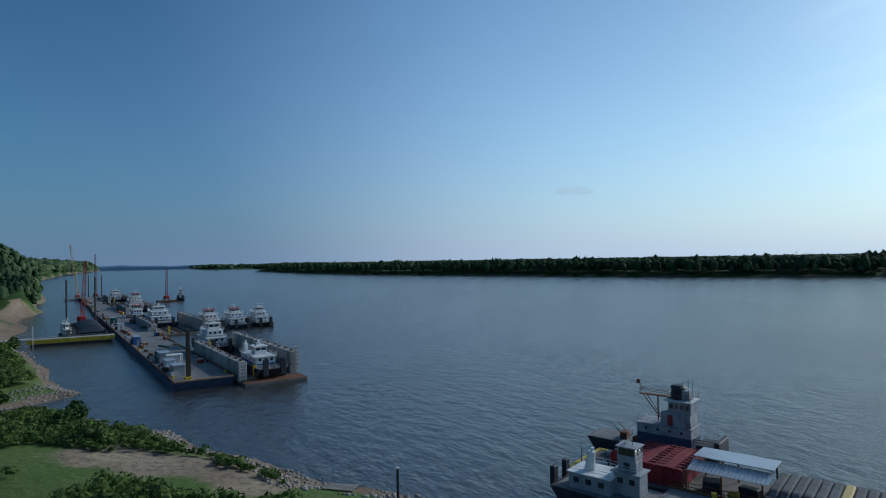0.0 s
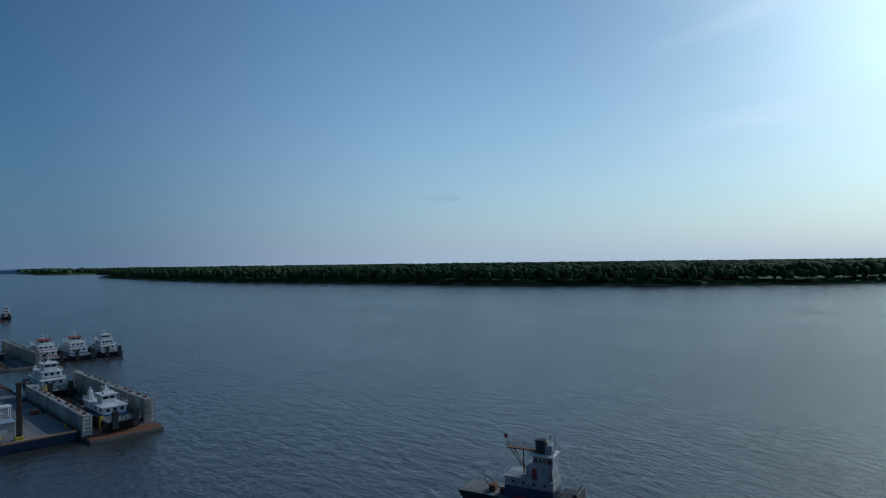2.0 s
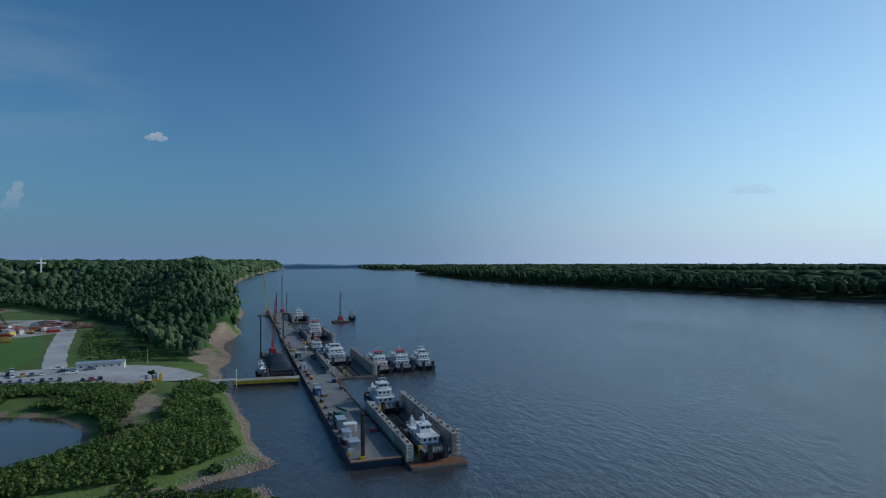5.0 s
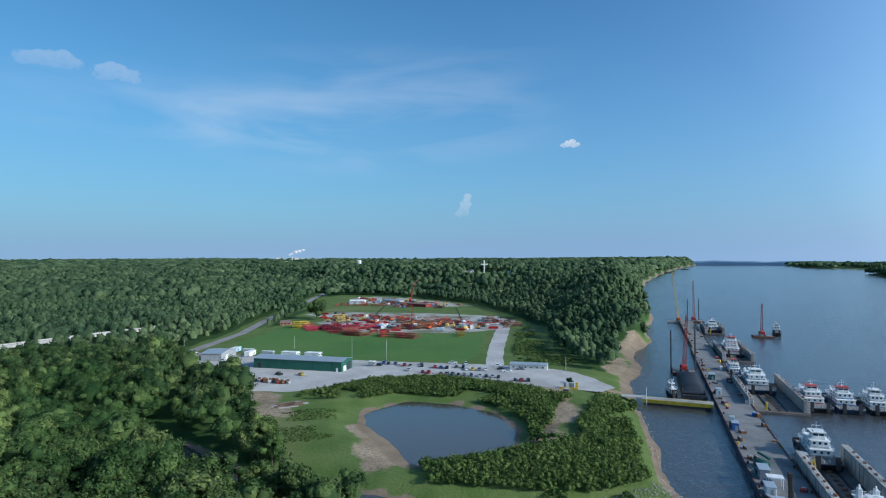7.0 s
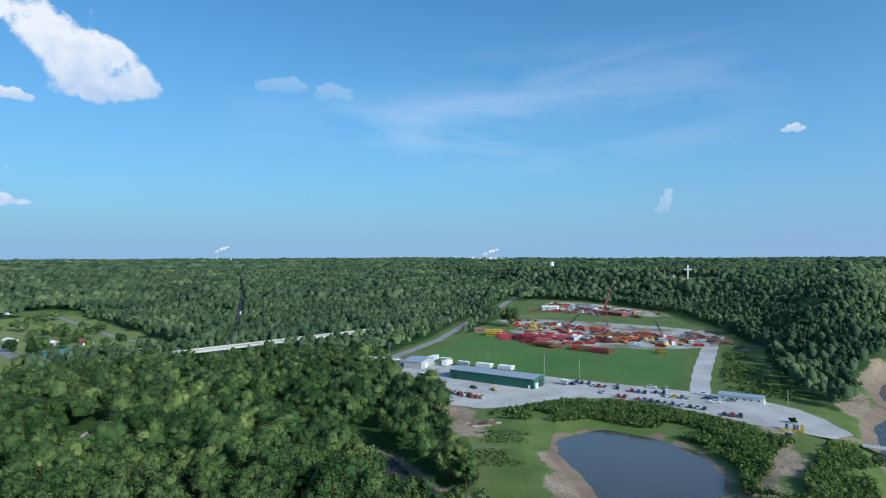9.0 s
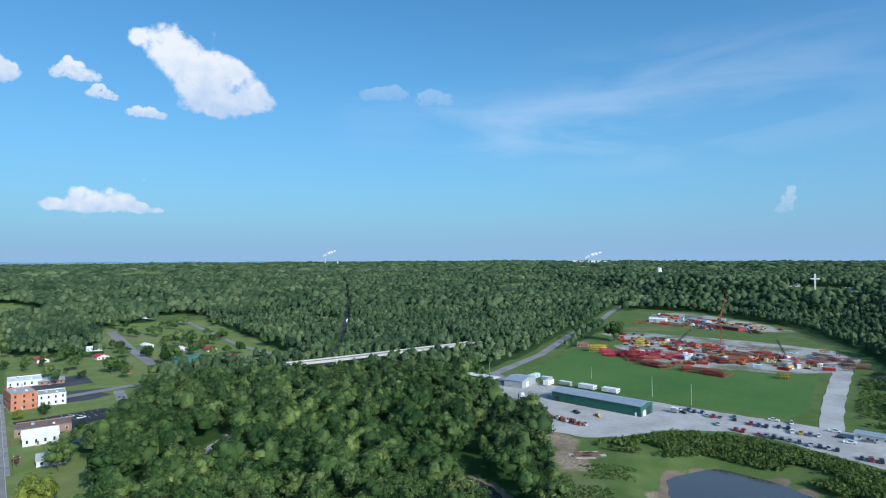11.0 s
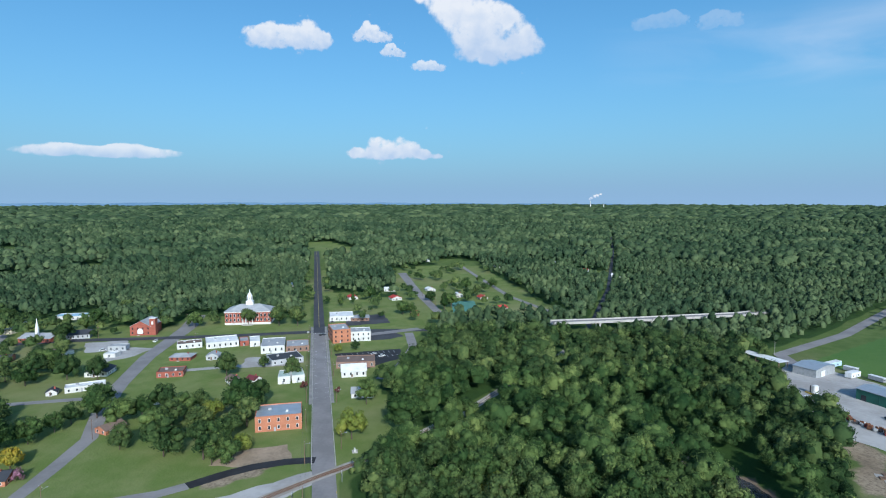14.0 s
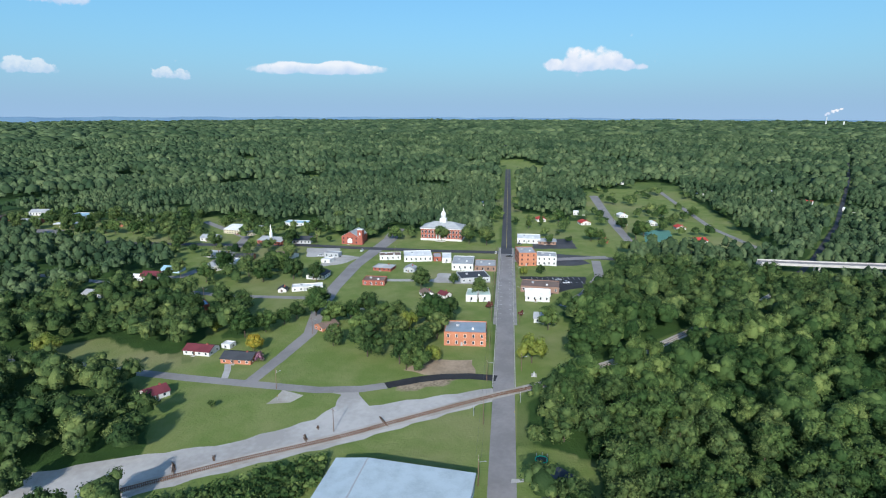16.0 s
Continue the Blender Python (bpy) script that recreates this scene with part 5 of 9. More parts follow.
# spud frame on the quay
t = thing("pile_driver", dock(2.5, -11.5, 2.5), "rusty upright steel mast with a yellow foot on the quay", "mast")
one("mast", t, "mast_brown", "", ("b", (0, 0, 6.5), (0.9, 0.9, 13.0), 0, 0.06), ("b", (0.6, 0.2, 4.5), (0.3, 0.3, 9.0)))
one("head", t, "mast_brown", "", ("b", (0, 0, 13.2), (1.2, 1.1, 0.8), 0, 0.1))
one("foot", t, "yellow_paint", "", ("b", (0, 0, 0.4), (1.7, 1.7, 0.8), 0, 0.05))


def coal_barge(m, L, W, label):
    t = thing("hopper_barge", m, label, "barge")
    one("hull", t, "hull_black", "", ("b", (0, L / 2, 0.6), (W, L, 2.4), 0, 0.15))
    one("coaming", t, "rust", "", ("b", (-W / 2 + 0.7, L / 2, 2.3), (0.2, L - 3, 1.2)), ("b", (W / 2 - 0.7, L / 2, 2.3), (0.2, L - 3, 1.2)))
    bm = BM()
    k, q = 34, 12
    rows = []
    for i in range(k + 1):
        y = 2 + (L - 4) * i / k
        sag = 0.25 * math.sin(i * 1.9) + 0.2 * (i % 3 == 0)
        rows.append([bm.verts.new(((W / 2 - 0.8) * -math.cos(math.pi * j / q), y, 2.4 + (2.6 + sag) * math.sin(math.pi * j / q) * min(1, 4 * i / k, 4 * (k - i) / k))) for j in range(q + 1)])
    for r0, r1 in zip(rows, rows[1:]):
        for j in range(q):
            bm.faces.new((r0[j], r0[j + 1], r1[j + 1], r1[j]))
    bmesh.ops.recalc_face_normals(bm, faces=bm.faces)
    part("tarpaulin", bm, M["tarp_black"], t, "black tarpaulin over a heaped load", True)


coal_barge(dock(153, -24), 64, 12, "black covered hopper barge beside the quay")
t = thing("gangway_bridge", pose(-79.6, 297.5, 0.0, 0, 0, math.degrees(math.atan2(5.2, 30))), "yellow-sided steel ramp bridge between bank and quay", "ramp")
one("deck", t, "dock_grey", "", ("b", (15, 0, 2.6), (32, 6.0, 0.3)))
one("girder", t, "yellow_paint", "yellow plate girder", ("b", (15, -3.0, 1.9), (32, 0.3, 1.8), 0, 0.03))
one("girder", t, "yellow_paint", "yellow plate girder", ("b", (15, 3.0, 1.9), (32, 0.3, 1.8), 0, 0.03))
one("float", t, "hull_black", "", ("b", (15, 0, 0.4), (30, 5.6, 1.4), 0, 0.1))
one("landing", t, "dock_grey", "grey plate landing on the bank", ("b", (-5, 0.5, 2.9), (12, 5, 0.25), 6))
railing(t, [(0, -3, 2.8), (30, -3, 2.8)], 1.0, 0.05, material="grey_paint")
t = thing("light_post", pose(-78, 294.6, 2.5), "thin white post at the ramp's end", "post")
one("post", t, "white_paint", "", ("r", (0, 0, -2.5), (0, 0, 6), 0.12))
towboat(dock(154, -34.5, 0, 200), 9, 3.6, 1, "white_paint", "hull_black", "small white workboat beside a covered barge")

# quay equipment
def deck_house(m, s, label, colour="white_paint", roof="roof_zinc", cat="cabin"):
    t = thing("deck_cabin", m, label, cat, "cabins on the quay")
    one("body", t, colour, "", ("b", (0, 0, s[2] / 2), s, 0, 0.05))
    one("roof", t, roof, "", ("b", (0, 0, s[2] + 0.1), (s[0] + 0.4, s[1] + 0.4, 0.18), 0, 0.03))
    one("door", t, "grey_paint", "", ("b", (0.2, -s[1] / 2 - 0.02, 1.0), (0.9, 0.08, 2.0)))
    one("window", t, "glass", "", ("b", (s[0] / 2 + 0.0, 0, 1.6), (0.1, 0.9, 0.8)))


for s, n, size, c, w in ((92, -13.2, (2.4, 4.5, 3), "blue_paint", "small blue and white cabin on the quay"), (38, -12.0, (3, 6, 3.2), "grey_paint", "grey welding cabin on the quay"), (24, -12.6, (2.6, 5, 2.6), "white_paint", "white tool cabin on the quay"),
                         (57, 3.2, (2.4, 3.0, 3.0), "grey_paint", "grey control cabin beside a dry dock wall"), (157, -12.5, (2.6, 4, 2.8), "white_paint", "white cabin beside the ramp"), (12, -12.4, (3.2, 4.5, 2.8), "grey_paint", "grey pump cabin on the quay"),
                         (103, -12.9, (1.8, 2.4, 2.4), "white_paint", "white locker cabin on the quay"), (196, -12, (3, 6, 3), "green_steel", "green cabin on the quay")):
    deck_house(dock(s, n, 2.5), size, w, c)
bits = random.Random(4)
for q in range(74):
    s = bits.choice((bits.uniform(8, 150), bits.uniform(8, 150), bits.uniform(155, 310), bits.uniform(330, 480)))
    n = bits.choice((bits.uniform(-14, -10.5), bits.uniform(-4, -1.2), bits.uniform(-14, -11)))
    w, l, h = bits.uniform(0.6, 2.4), bits.uniform(0.8, 3.6), bits.uniform(0.4, 1.7)
    c = bits.choice(("yellow_paint", "rust", "grey_paint", "white_paint", "hull_black", "red_dull", "blue_paint", "brown_wood", "rust"))
    t = thing("equipment_crate", dock(s, n, 2.5, bits.uniform(-25, 25)), {"yellow_paint": "yellow", "rust": "rusty", "grey_paint": "grey", "white_paint": "white", "hull_black": "black", "red_dull": "dull red", "blue_paint": "blue", "brown_wood": "timber"}[c] + " deck gear stowed along the quay", "deck gear", "gear on the quay")
    one("body", t, c, "", ("b", (0, 0, h / 2), (w, l, h), 0, 0.06))
    one("lid", t, "grey_paint", "", ("b", (0, 0.1, h + 0.12), (w * 0.6, l * 0.5, 0.24), 0, 0.04))
t = thing("mobile_crane", dock(47, -10.8, 2.5), "green mobile crane parked on the quay", "crane")
one("body", t, "green_steel", "", ("b", (0, 0, 1.6), (2.6, 5, 1.6), 20, 0.1))
one("boom", t, "green_steel", "", ("b", (0.8, 1.5, 3.6), (0.7, 7, 0.7), 20, 0.05))
one("wheel", t, "rubber", "", ("b", (-0.9, -1.6, 0.5), (1.0, 1.0, 1.0), 20, 0.25))
one("wheel", t, "rubber", "", ("b", (0.9, 1.6, 0.5), (1.0, 1.0, 1.0), 20, 0.25))
t = thing("steel_stand", dock(30, -10.2, 2.5), "pale steel platform stand on the quay", "stand")
one("table", t, "white_paint", "", ("b", (0, 0, 3.2), (4.5, 3.2, 0.3)))
for x in (-2, 2):
    for y in (-1.3, 1.3):
        one("leg", t, "white_paint", "", ("r", (x, y, 0), (x, y, 3.1), 0.12))
t = thing("a_frame", dock(46, 3.8, 0.8), "yellow steel A-frame hoist in the dry dock", "hoist")
one("leg", t, "yellow_paint", "", ("r", (-1, 0, 0), (0, 0, 6.5), 0.18))
one("leg", t, "yellow_paint", "", ("r", (1.2, 0, 0), (0, 0, 6.5), 0.18))
one("bar", t, "yellow_paint", "", ("r", (-0.6, 0, 2.6), (0.7, 0, 2.6), 0.14))

# ---- boats moored below the bank ----
QO, QA = Vector((48.8, 82.3)), -150.0


def moor(along, across, z=0.0, turn=0.0):
    p = QO + Vector((0.5, -0.866)) * along + Vector((0.866, 0.5)) * across
    return pose(p.x, p.y, z, 0, 0, 30 + turn)


paint("cargo_red", (0.20, 0.018, 0.026), 0.75, 0.6, 0.4)
paint("cover_grey", (0.10, 0.105, 0.11), 0.8, 0.5, 0.7)
t = thing("work_barge", moor(0, 0), "yellow-rimmed work barge with red cargo boxes and a tin shelter", "barge")
bm = BM()
hull3(bm, [(0, -4, -0.6), (11, -4, -0.6), (11, -46, -0.6), (0, -46, -0.6), (0, 0, 1.6), (11, 0, 1.6), (11, -46, 1.6), (0, -46, 1.6)],
      [(3, 2, 1, 0), (4, 5, 6, 7), (0, 1, 5, 4), (1, 2, 6, 5), (2, 3, 7, 6), (3, 0, 4, 7)])
part("hull", bm, M["hull_black"], t)
one("rim", t, "yellow_paint", "worn yellow deck rim", ("b", (5.5, -0.3, 1.6), (11.2, 0.6, 0.3)), ("b", (0.2, -4, 1.6), (0.5, 8, 0.3)), ("b", (10.8, -4, 1.6), (0.5, 8, 0.3)))
one("deck", t, "dock_floor", "", ("b", (5.5, -23, 1.62), (10.4, 45, 0.1)))
one("winch", t, "red_paint", "red winch drum", ("r", (6.2, -5.2, 2.6), (8.0, -5.2, 2.6), 1.0, 1.0, 14), ("b", (7.1, -5.2, 1.9), (2.4, 1.6, 0.5)))
one("gear", t, "grey_paint", "", ("b", (3, -4, 2.0), (1.4, 2.2, 0.8), 30, 0.1), ("b", (8.8, -3.0, 2.0), (1.0, 1.2, 0.8), 10, 0.1), ("r", (1.0, -2, 1.6), (1.0, -2, 4.6), 0.12))
one("hose_heap", t, "hull_black", "", *[("b", (4.5 + 0.8 * math.sin(q * 3), -2.2 - 0.4 * q, 1.95), (1.0, 0.5, 0.5), q * 40, 0.1) for q in range(6)])
for q in range(7):
    one("cargo_box", t, "cargo_red", "corrugated dark red cargo box", ("b", (6.4, -8.6 - q * 1.25, 2.95), (10.0, 1.2, 2.5 + 0.16 * (q % 3)), 0, 0.04), *[("b", (1.6 + 1.2 * k, -8.6 - q * 1.25, 4.3), (0.5, 1.0, 0.1)) for k in range(9)])
one("shelter_roof", t, "roof_zinc", "ribbed tin shelter roof", ("b", (6.8, -22.3, 5.6), (4.6, 10, 0.12)))
for q in range(20):
    bm = BM()
    box(bm, (3.2, -17.5 - q * 0.5, 5.15), (3.0, 0.42, 0.08))
    for v in bm.verts:
        v.co.z += (v.co.x - 4.6) * 0.22
    part("roof_sheet", bm, M["roof_zinc"], t, "ribbed tin roof sheet")
for y in (-17.6, -22, -26.8):
    for x in (0.4, 8.8):
        one("post", t, "rust", "", ("r", (x, y, 1.6), (x, y, 4.9), 0.12))
one("machine", t, "hull_black", "", ("b", (3.4, -20, 2.4), (2.2, 2.2, 1.5), 12, 0.1), ("b", (4.2, -24.5, 2.3), (1.6, 2.4, 1.3), -8, 0.1))
one("machine", t, "yellow_paint", "", ("b", (2.2, -23, 2.1), (1.0, 1.4, 1.0), 12, 0.1))
one("cover_side", t, "hull_black", "", ("b", (5.5, -36, 2.6), (10.6, 18, 2.0), 0, 0.1))
for q in range(15):
    one("cover", t, "cover_grey" if q != 6 else "boom_yellow", "grey ribbed hatch cover", ("b", (5.5, -27.8 - q * 1.2, 3.9), (10.0, 1.1, 0.7), 0, 0.2, (0.72, 1)))
one("pipe_rack", t, "rust", "", *[("r", (1.5 + 1.2 * k, -45.2, 1.6), (1.5 + 1.2 * k, -45.2, 5.2), 0.08) for k in range(8)], ("b", (5.5, -45.2, 5.0), (9.5, 0.12, 0.12)))
one("tyre_rack", t, "red_paint", "", ("b", (4.5, -49, 2.2), (3, 1.6, 1.0), 0, 0.1), ("b", (8, -48.6, 2.2), (2.2, 1.6, 1.0), 0, 0.1))
# mottled white boat paint, greyed so the backlit side's shade is in the colour
paint("weathered", (0.34, 0.35, 0.37), 0.7, 0.6, 0.7)
# old tall towboat behind the barge
t = thing("towboat", moor(0, 0), "old grey towboat with a tall stepped house and catwalk", "towboat", "moored boats")
bm = BM()
hull3(bm, [(14.6, 2, -0.5), (20.6, 2, -0.5), (20.6, -16.5, -0.5), (14.6, -16.5, -0.5), (14.6, 4, 2.2), (20.6, 4, 2.2), (20.6, -18, 1.9), (14.6, -18, 1.9)],
      [(3, 2, 1, 0), (4, 5, 6, 7), (0, 1, 5, 4), (1, 2, 6, 5), (2, 3, 7, 6), (3, 0, 4, 7)])
part("hull", bm, M["hull_black"], t)
one("deck", t, "steel_deck", "", ("b", (17.6, -7, 2.15), (5.8, 21.5, 0.25)))
one("deckhouse", t, "hull_blue", "dark lower deckhouse", ("b", (17.6, -9.2, 3.3), (4.6, 8.8, 2.2), 0, 0.08))
one("deckhouse", t, "weathered", "", ("b", (17.6, -9.2, 5.1), (4.6, 8.8, 1.5), 0, 0.08))
one("deck_edge", t, "weathered", "", ("b", (17.6, -9.2, 5.95), (5.0, 9.2, 0.12)))
one("tower", t, "weathered", "", ("b", (17.6, -11.0, 7.0), (3.8, 5.0, 2.2), 0, 0.08, (0.95, 0.9)), ("b", (17.6, -11.6, 9.0), (3.4, 3.6, 2.0), 0, 0.08))
one("deck_edge", t, "white_paint", "", ("b", (17.6, -11.4, 10.05), (4.2, 4.4, 0.14)))
one("pilothouse", t, "hull_black", "black round-fronted pilothouse", ("r", (17.6, -11.0, 10.1), (17.6, -11.0, 12.0), 1.15, 1.1, 14), ("r", (17.6, -11.0, 12.0), (17.6, -11.0, 12.4), 1.35, 0.9, 14))
one("pilothouse", t, "weathered", "", ("b", (17.6, -12.4, 10.9), (1.8, 1.2, 1.6), 0, 0.06))
for q in range(4):
    one("window", t, "glass", "", ("b", (15.85, -10.4 - 0.8 * q, 9.2), (0.1, 0.5, 0.7)))
    one("porthole", t, "glass", "", ("r", (15.25, -6.4 - 1.9 * q, 5.2), (15.4, -6.4 - 1.9 * q, 5.2), 0.22, 0.22, 10))
one("door", t, "red_dull", "", ("b", (15.66, -10.2, 6.9), (0.1, 0.8, 1.7)))
one("catwalk", t, "rust", "rusty catwalk on struts over the foredeck", ("b", (17.6, -7.4, 10.3), (1.0, 5.6, 0.14)), ("r", (17.6, -5.0, 10.2), (17.6, -8.4, 6.1), 0.09), ("r", (17.2, -6.0, 10.2), (17.2, -8.9, 6.1), 0.07), ("r", (18.0, -7.4, 10.2), (18.0, -7.4, 6.1), 0.07), ("r", (17.2, -7.8, 10.2), (17.2, -7.8, 6.1), 0.07))
railing(t, [(17.1, -4.6, 10.35), (17.1, -10, 10.35)], 1.0, 0.035, material="rust")
railing(t, [(18.1, -4.6, 10.35), (18.1, -10, 10.35)], 1.0, 0.035, material="rust")
railing(t, [(15.2, -4.8, 6.0), (15.2, -8.4, 6.0)], 1.0, 0.035, material="grey_paint")
railing(t, [(15.6, -9.4, 10.1), (15.6, -13.5, 10.1), (19.6, -13.5, 10.1)], 1.0, 0.035, material="rust")
one("flag_staff", t, "grey_paint", "", ("r", (17.6, -4.6, 10.3), (17.6, -4.6, 12.6), 0.04))
one("flag", t, "red_dull", "small red and white flag", ("b", (17.6, -4.3, 12.2), (0.04, 0.6, 0.7), 20))
one("ladder_cage", t, "rust", "", *[("r", (15.5, -13.3 + 0.5 * k, 2.2), (15.5, -13.3 + 0.5 * k, 12.2 if k == 0 else 9.8), 0.04) for k in (0, 1)], *[("b", (15.5, -13.05, 2.6 + 0.7 * k), (0.05, 0.55, 0.05)) for k in range(11)])
one("mast", t, "grey_paint", "", ("r", (17.6, -12.6, 12.3), (17.6, -12.6, 13.6), 0.05), ("b", (17.6, -12.0, 12.9), (0.1, 2.2, 0.08)), ("r", (18.4, -13.0, 10), (18.4, -13.0, 13.4), 0.04))
one("stern_gear", t, "hull_black", "", ("b", (17.6, -15.6, 3.0), (4.8, 2.6, 1.6), 0, 0.1), ("b", (17.6, -17.4, 3.3), (5.2, 0.8, 2.6), 0, 0.1))
railing(t, [(15.0, -14.0, 3.8), (15.0, -17.6, 3.8)], 0.9, 0.05, material="rust")
one("winch_frame", t, "rust", "", ("r", (16.2, -2.6, 2.2), (16.6, -0.2, 4.4), 0.08), ("r", (18.6, -2.6, 2.2), (18.2, -0.2, 4.4), 0.08), ("b", (17.4, -1.8, 2.8), (2.0, 1.2, 1.0), 8, 0.1), ("b", (16.4, -4.0, 2.7), (1.2, 1.0, 1.0), 20, 0.1))
# small push boat in front of the barge
t = thing("push_boat", moor(0, 0), "white push boat in shade-grey paint with a tall narrow pilothouse", "towboat", "moored boats")
bm = BM()
hull3(bm, [(-8.6, -4, -0.5), (-1.6, -4, -0.5), (-1.6, -19, -0.5), (-8.6, -19, -0.5), (-8.6, -2, 1.9), (-1.6, -2, 1.9), (-1.6, -20, 1.7), (-8.6, -20, 1.7)],
      [(3, 2, 1, 0), (4, 5, 6, 7), (0, 1, 5, 4), (1, 2, 6, 5), (2, 3, 7, 6), (3, 0, 4, 7)])
part("hull", bm, M["hull_black"], t)
one("deck", t, "steel_deck", "", ("b", (-5.1, -11, 1.85), (6.6, 17, 0.2)))
one("push_knee", t, "hull_black", "black steel push knee", ("b", (-6.8, -1.7, 2.6), (1.2, 0.7, 3.0), 0, 0.08))
one("push_knee", t, "hull_black", "black steel push knee", ("b", (-3.4, -1.7, 2.6), (1.2, 0.7, 3.0), 0, 0.08))
one("deckhouse", t, "weathered", "", ("b", (-5.3, -7.4, 3.0), (4.6, 6.0, 2.2), 0, 0.1))
one("deck_edge", t, "white_paint", "", ("b", (-5.3, -7.4, 4.15), (5.0, 6.4, 0.12)))
one("funnel", t, "white_paint", "", ("r", (-5.6, -6.6, 4.2), (-5.6, -7.0, 6.8), 0.75, 0.5, 12), ("r", (-5.6, -7.0, 6.8), (-5.6, -7.1, 7.3), 0.2, 0.2, 8))
one("tower", t, "weathered", "", ("b", (-4.6, -12.0, 3.4), (2.8, 3.6, 3.0), 0, 0.08), ("b", (-4.6, -12.0, 5.6), (2.2, 2.6, 1.8), 0, 0.08))
one("deck_edge", t, "weathered", "", ("b", (-4.6, -12.0, 4.95), (3.4, 4.2, 0.12)))
one("window", t, "glass", "", ("b", (-6.02, -11.2, 3.9), (0.1, 0.7, 0.7)), ("b", (-6.02, -12.8, 3.9), (0.1, 0.7, 0.7)), ("b", (-5.72, -12.0, 5.9), (0.1, 0.8, 0.7)))
ph = one("pilothouse", t, "weathered", "", ("b", (-4.6, -12.0, 6.85), (2.5, 2.5, 0.7), 0, 0.05), ("b", (-4.6, -12.0, 8.3), (2.9, 3.0, 0.16), 0, 0.05), *[("b", (-4.6 + x, -12.0 + y, 7.7), (0.14, 0.14, 1.1)) for x in (-1.15, 0, 1.15) for y in (-1.15, 1.15)])
one("windscreen", ph, "glass", "", ("b", (-4.6, -12.0, 7.7), (2.3, 2.3, 0.95)))
one("mast", t, "grey_paint", "", ("r", (-4.6, -12.4, 8.3), (-4.6, -12.4, 10.6), 0.06), ("b", (-4.6, -12.4, 9.6), (1.6, 0.1, 0.1)), ("r", (-4.0, -11.4, 8.3), (-4.0, -11.4, 9.6), 0.04), ("b", (-4.6, -11.6, 8.7), (1.3, 0.2, 0.18)))
one("life_ring", t, "orange_paint" if "orange_paint" in M else "red_paint", "", ("r", (-6.75, -8.6, 3.2), (-6.6, -8.6, 3.2), 0.38, 0.38, 12))
for q in range(3):
    one("window", t, "glass", "", ("b", (-7.62, -5.6 - 1.8 * q, 3.2), (0.1, 0.8, 0.7)))
railing(t, [(-7.7, -4.4, 4.2), (-7.7, -10.4, 4.2)], 0.9, 0.035)
railing(t, [(-2.9, -4.4, 4.2), (-2.9, -10.4, 4.2)], 0.9, 0.035)
railing(t, [(-6.2, -10.0, 5.0), (-6.2, -14.0, 5.0)], 0.9, 0.035)
t = deck_barge(moor(15.5, 0.0, -0.4, 180) @ Matrix.Translation((9.0, 0, 0)), 30, 9.0, "pale steel deck barge moored at the bank", "rust", False, 2.6)
railing(t, [(-9, 0.3, 2.6), (-9, 29, 2.6)], 1.1, 0.05, material="rust")


# ---- vehicles ----
for n, c in (("white", (0.75, 0.75, 0.74)), ("black", (0.018, 0.018, 0.02)), ("silver", (0.42, 0.43, 0.44)), ("grey", (0.13, 0.135, 0.14)), ("red", (0.30, 0.02, 0.02)), ("blue", (0.03, 0.06, 0.16)), ("yellow", (0.55, 0.36, 0.02))):
    M["car_" + n] = mat("car_" + n, c, tuple(v * 0.92 for v in c), 0.5, 0.28, 0.2, spec=0.5)
FLEET = {}


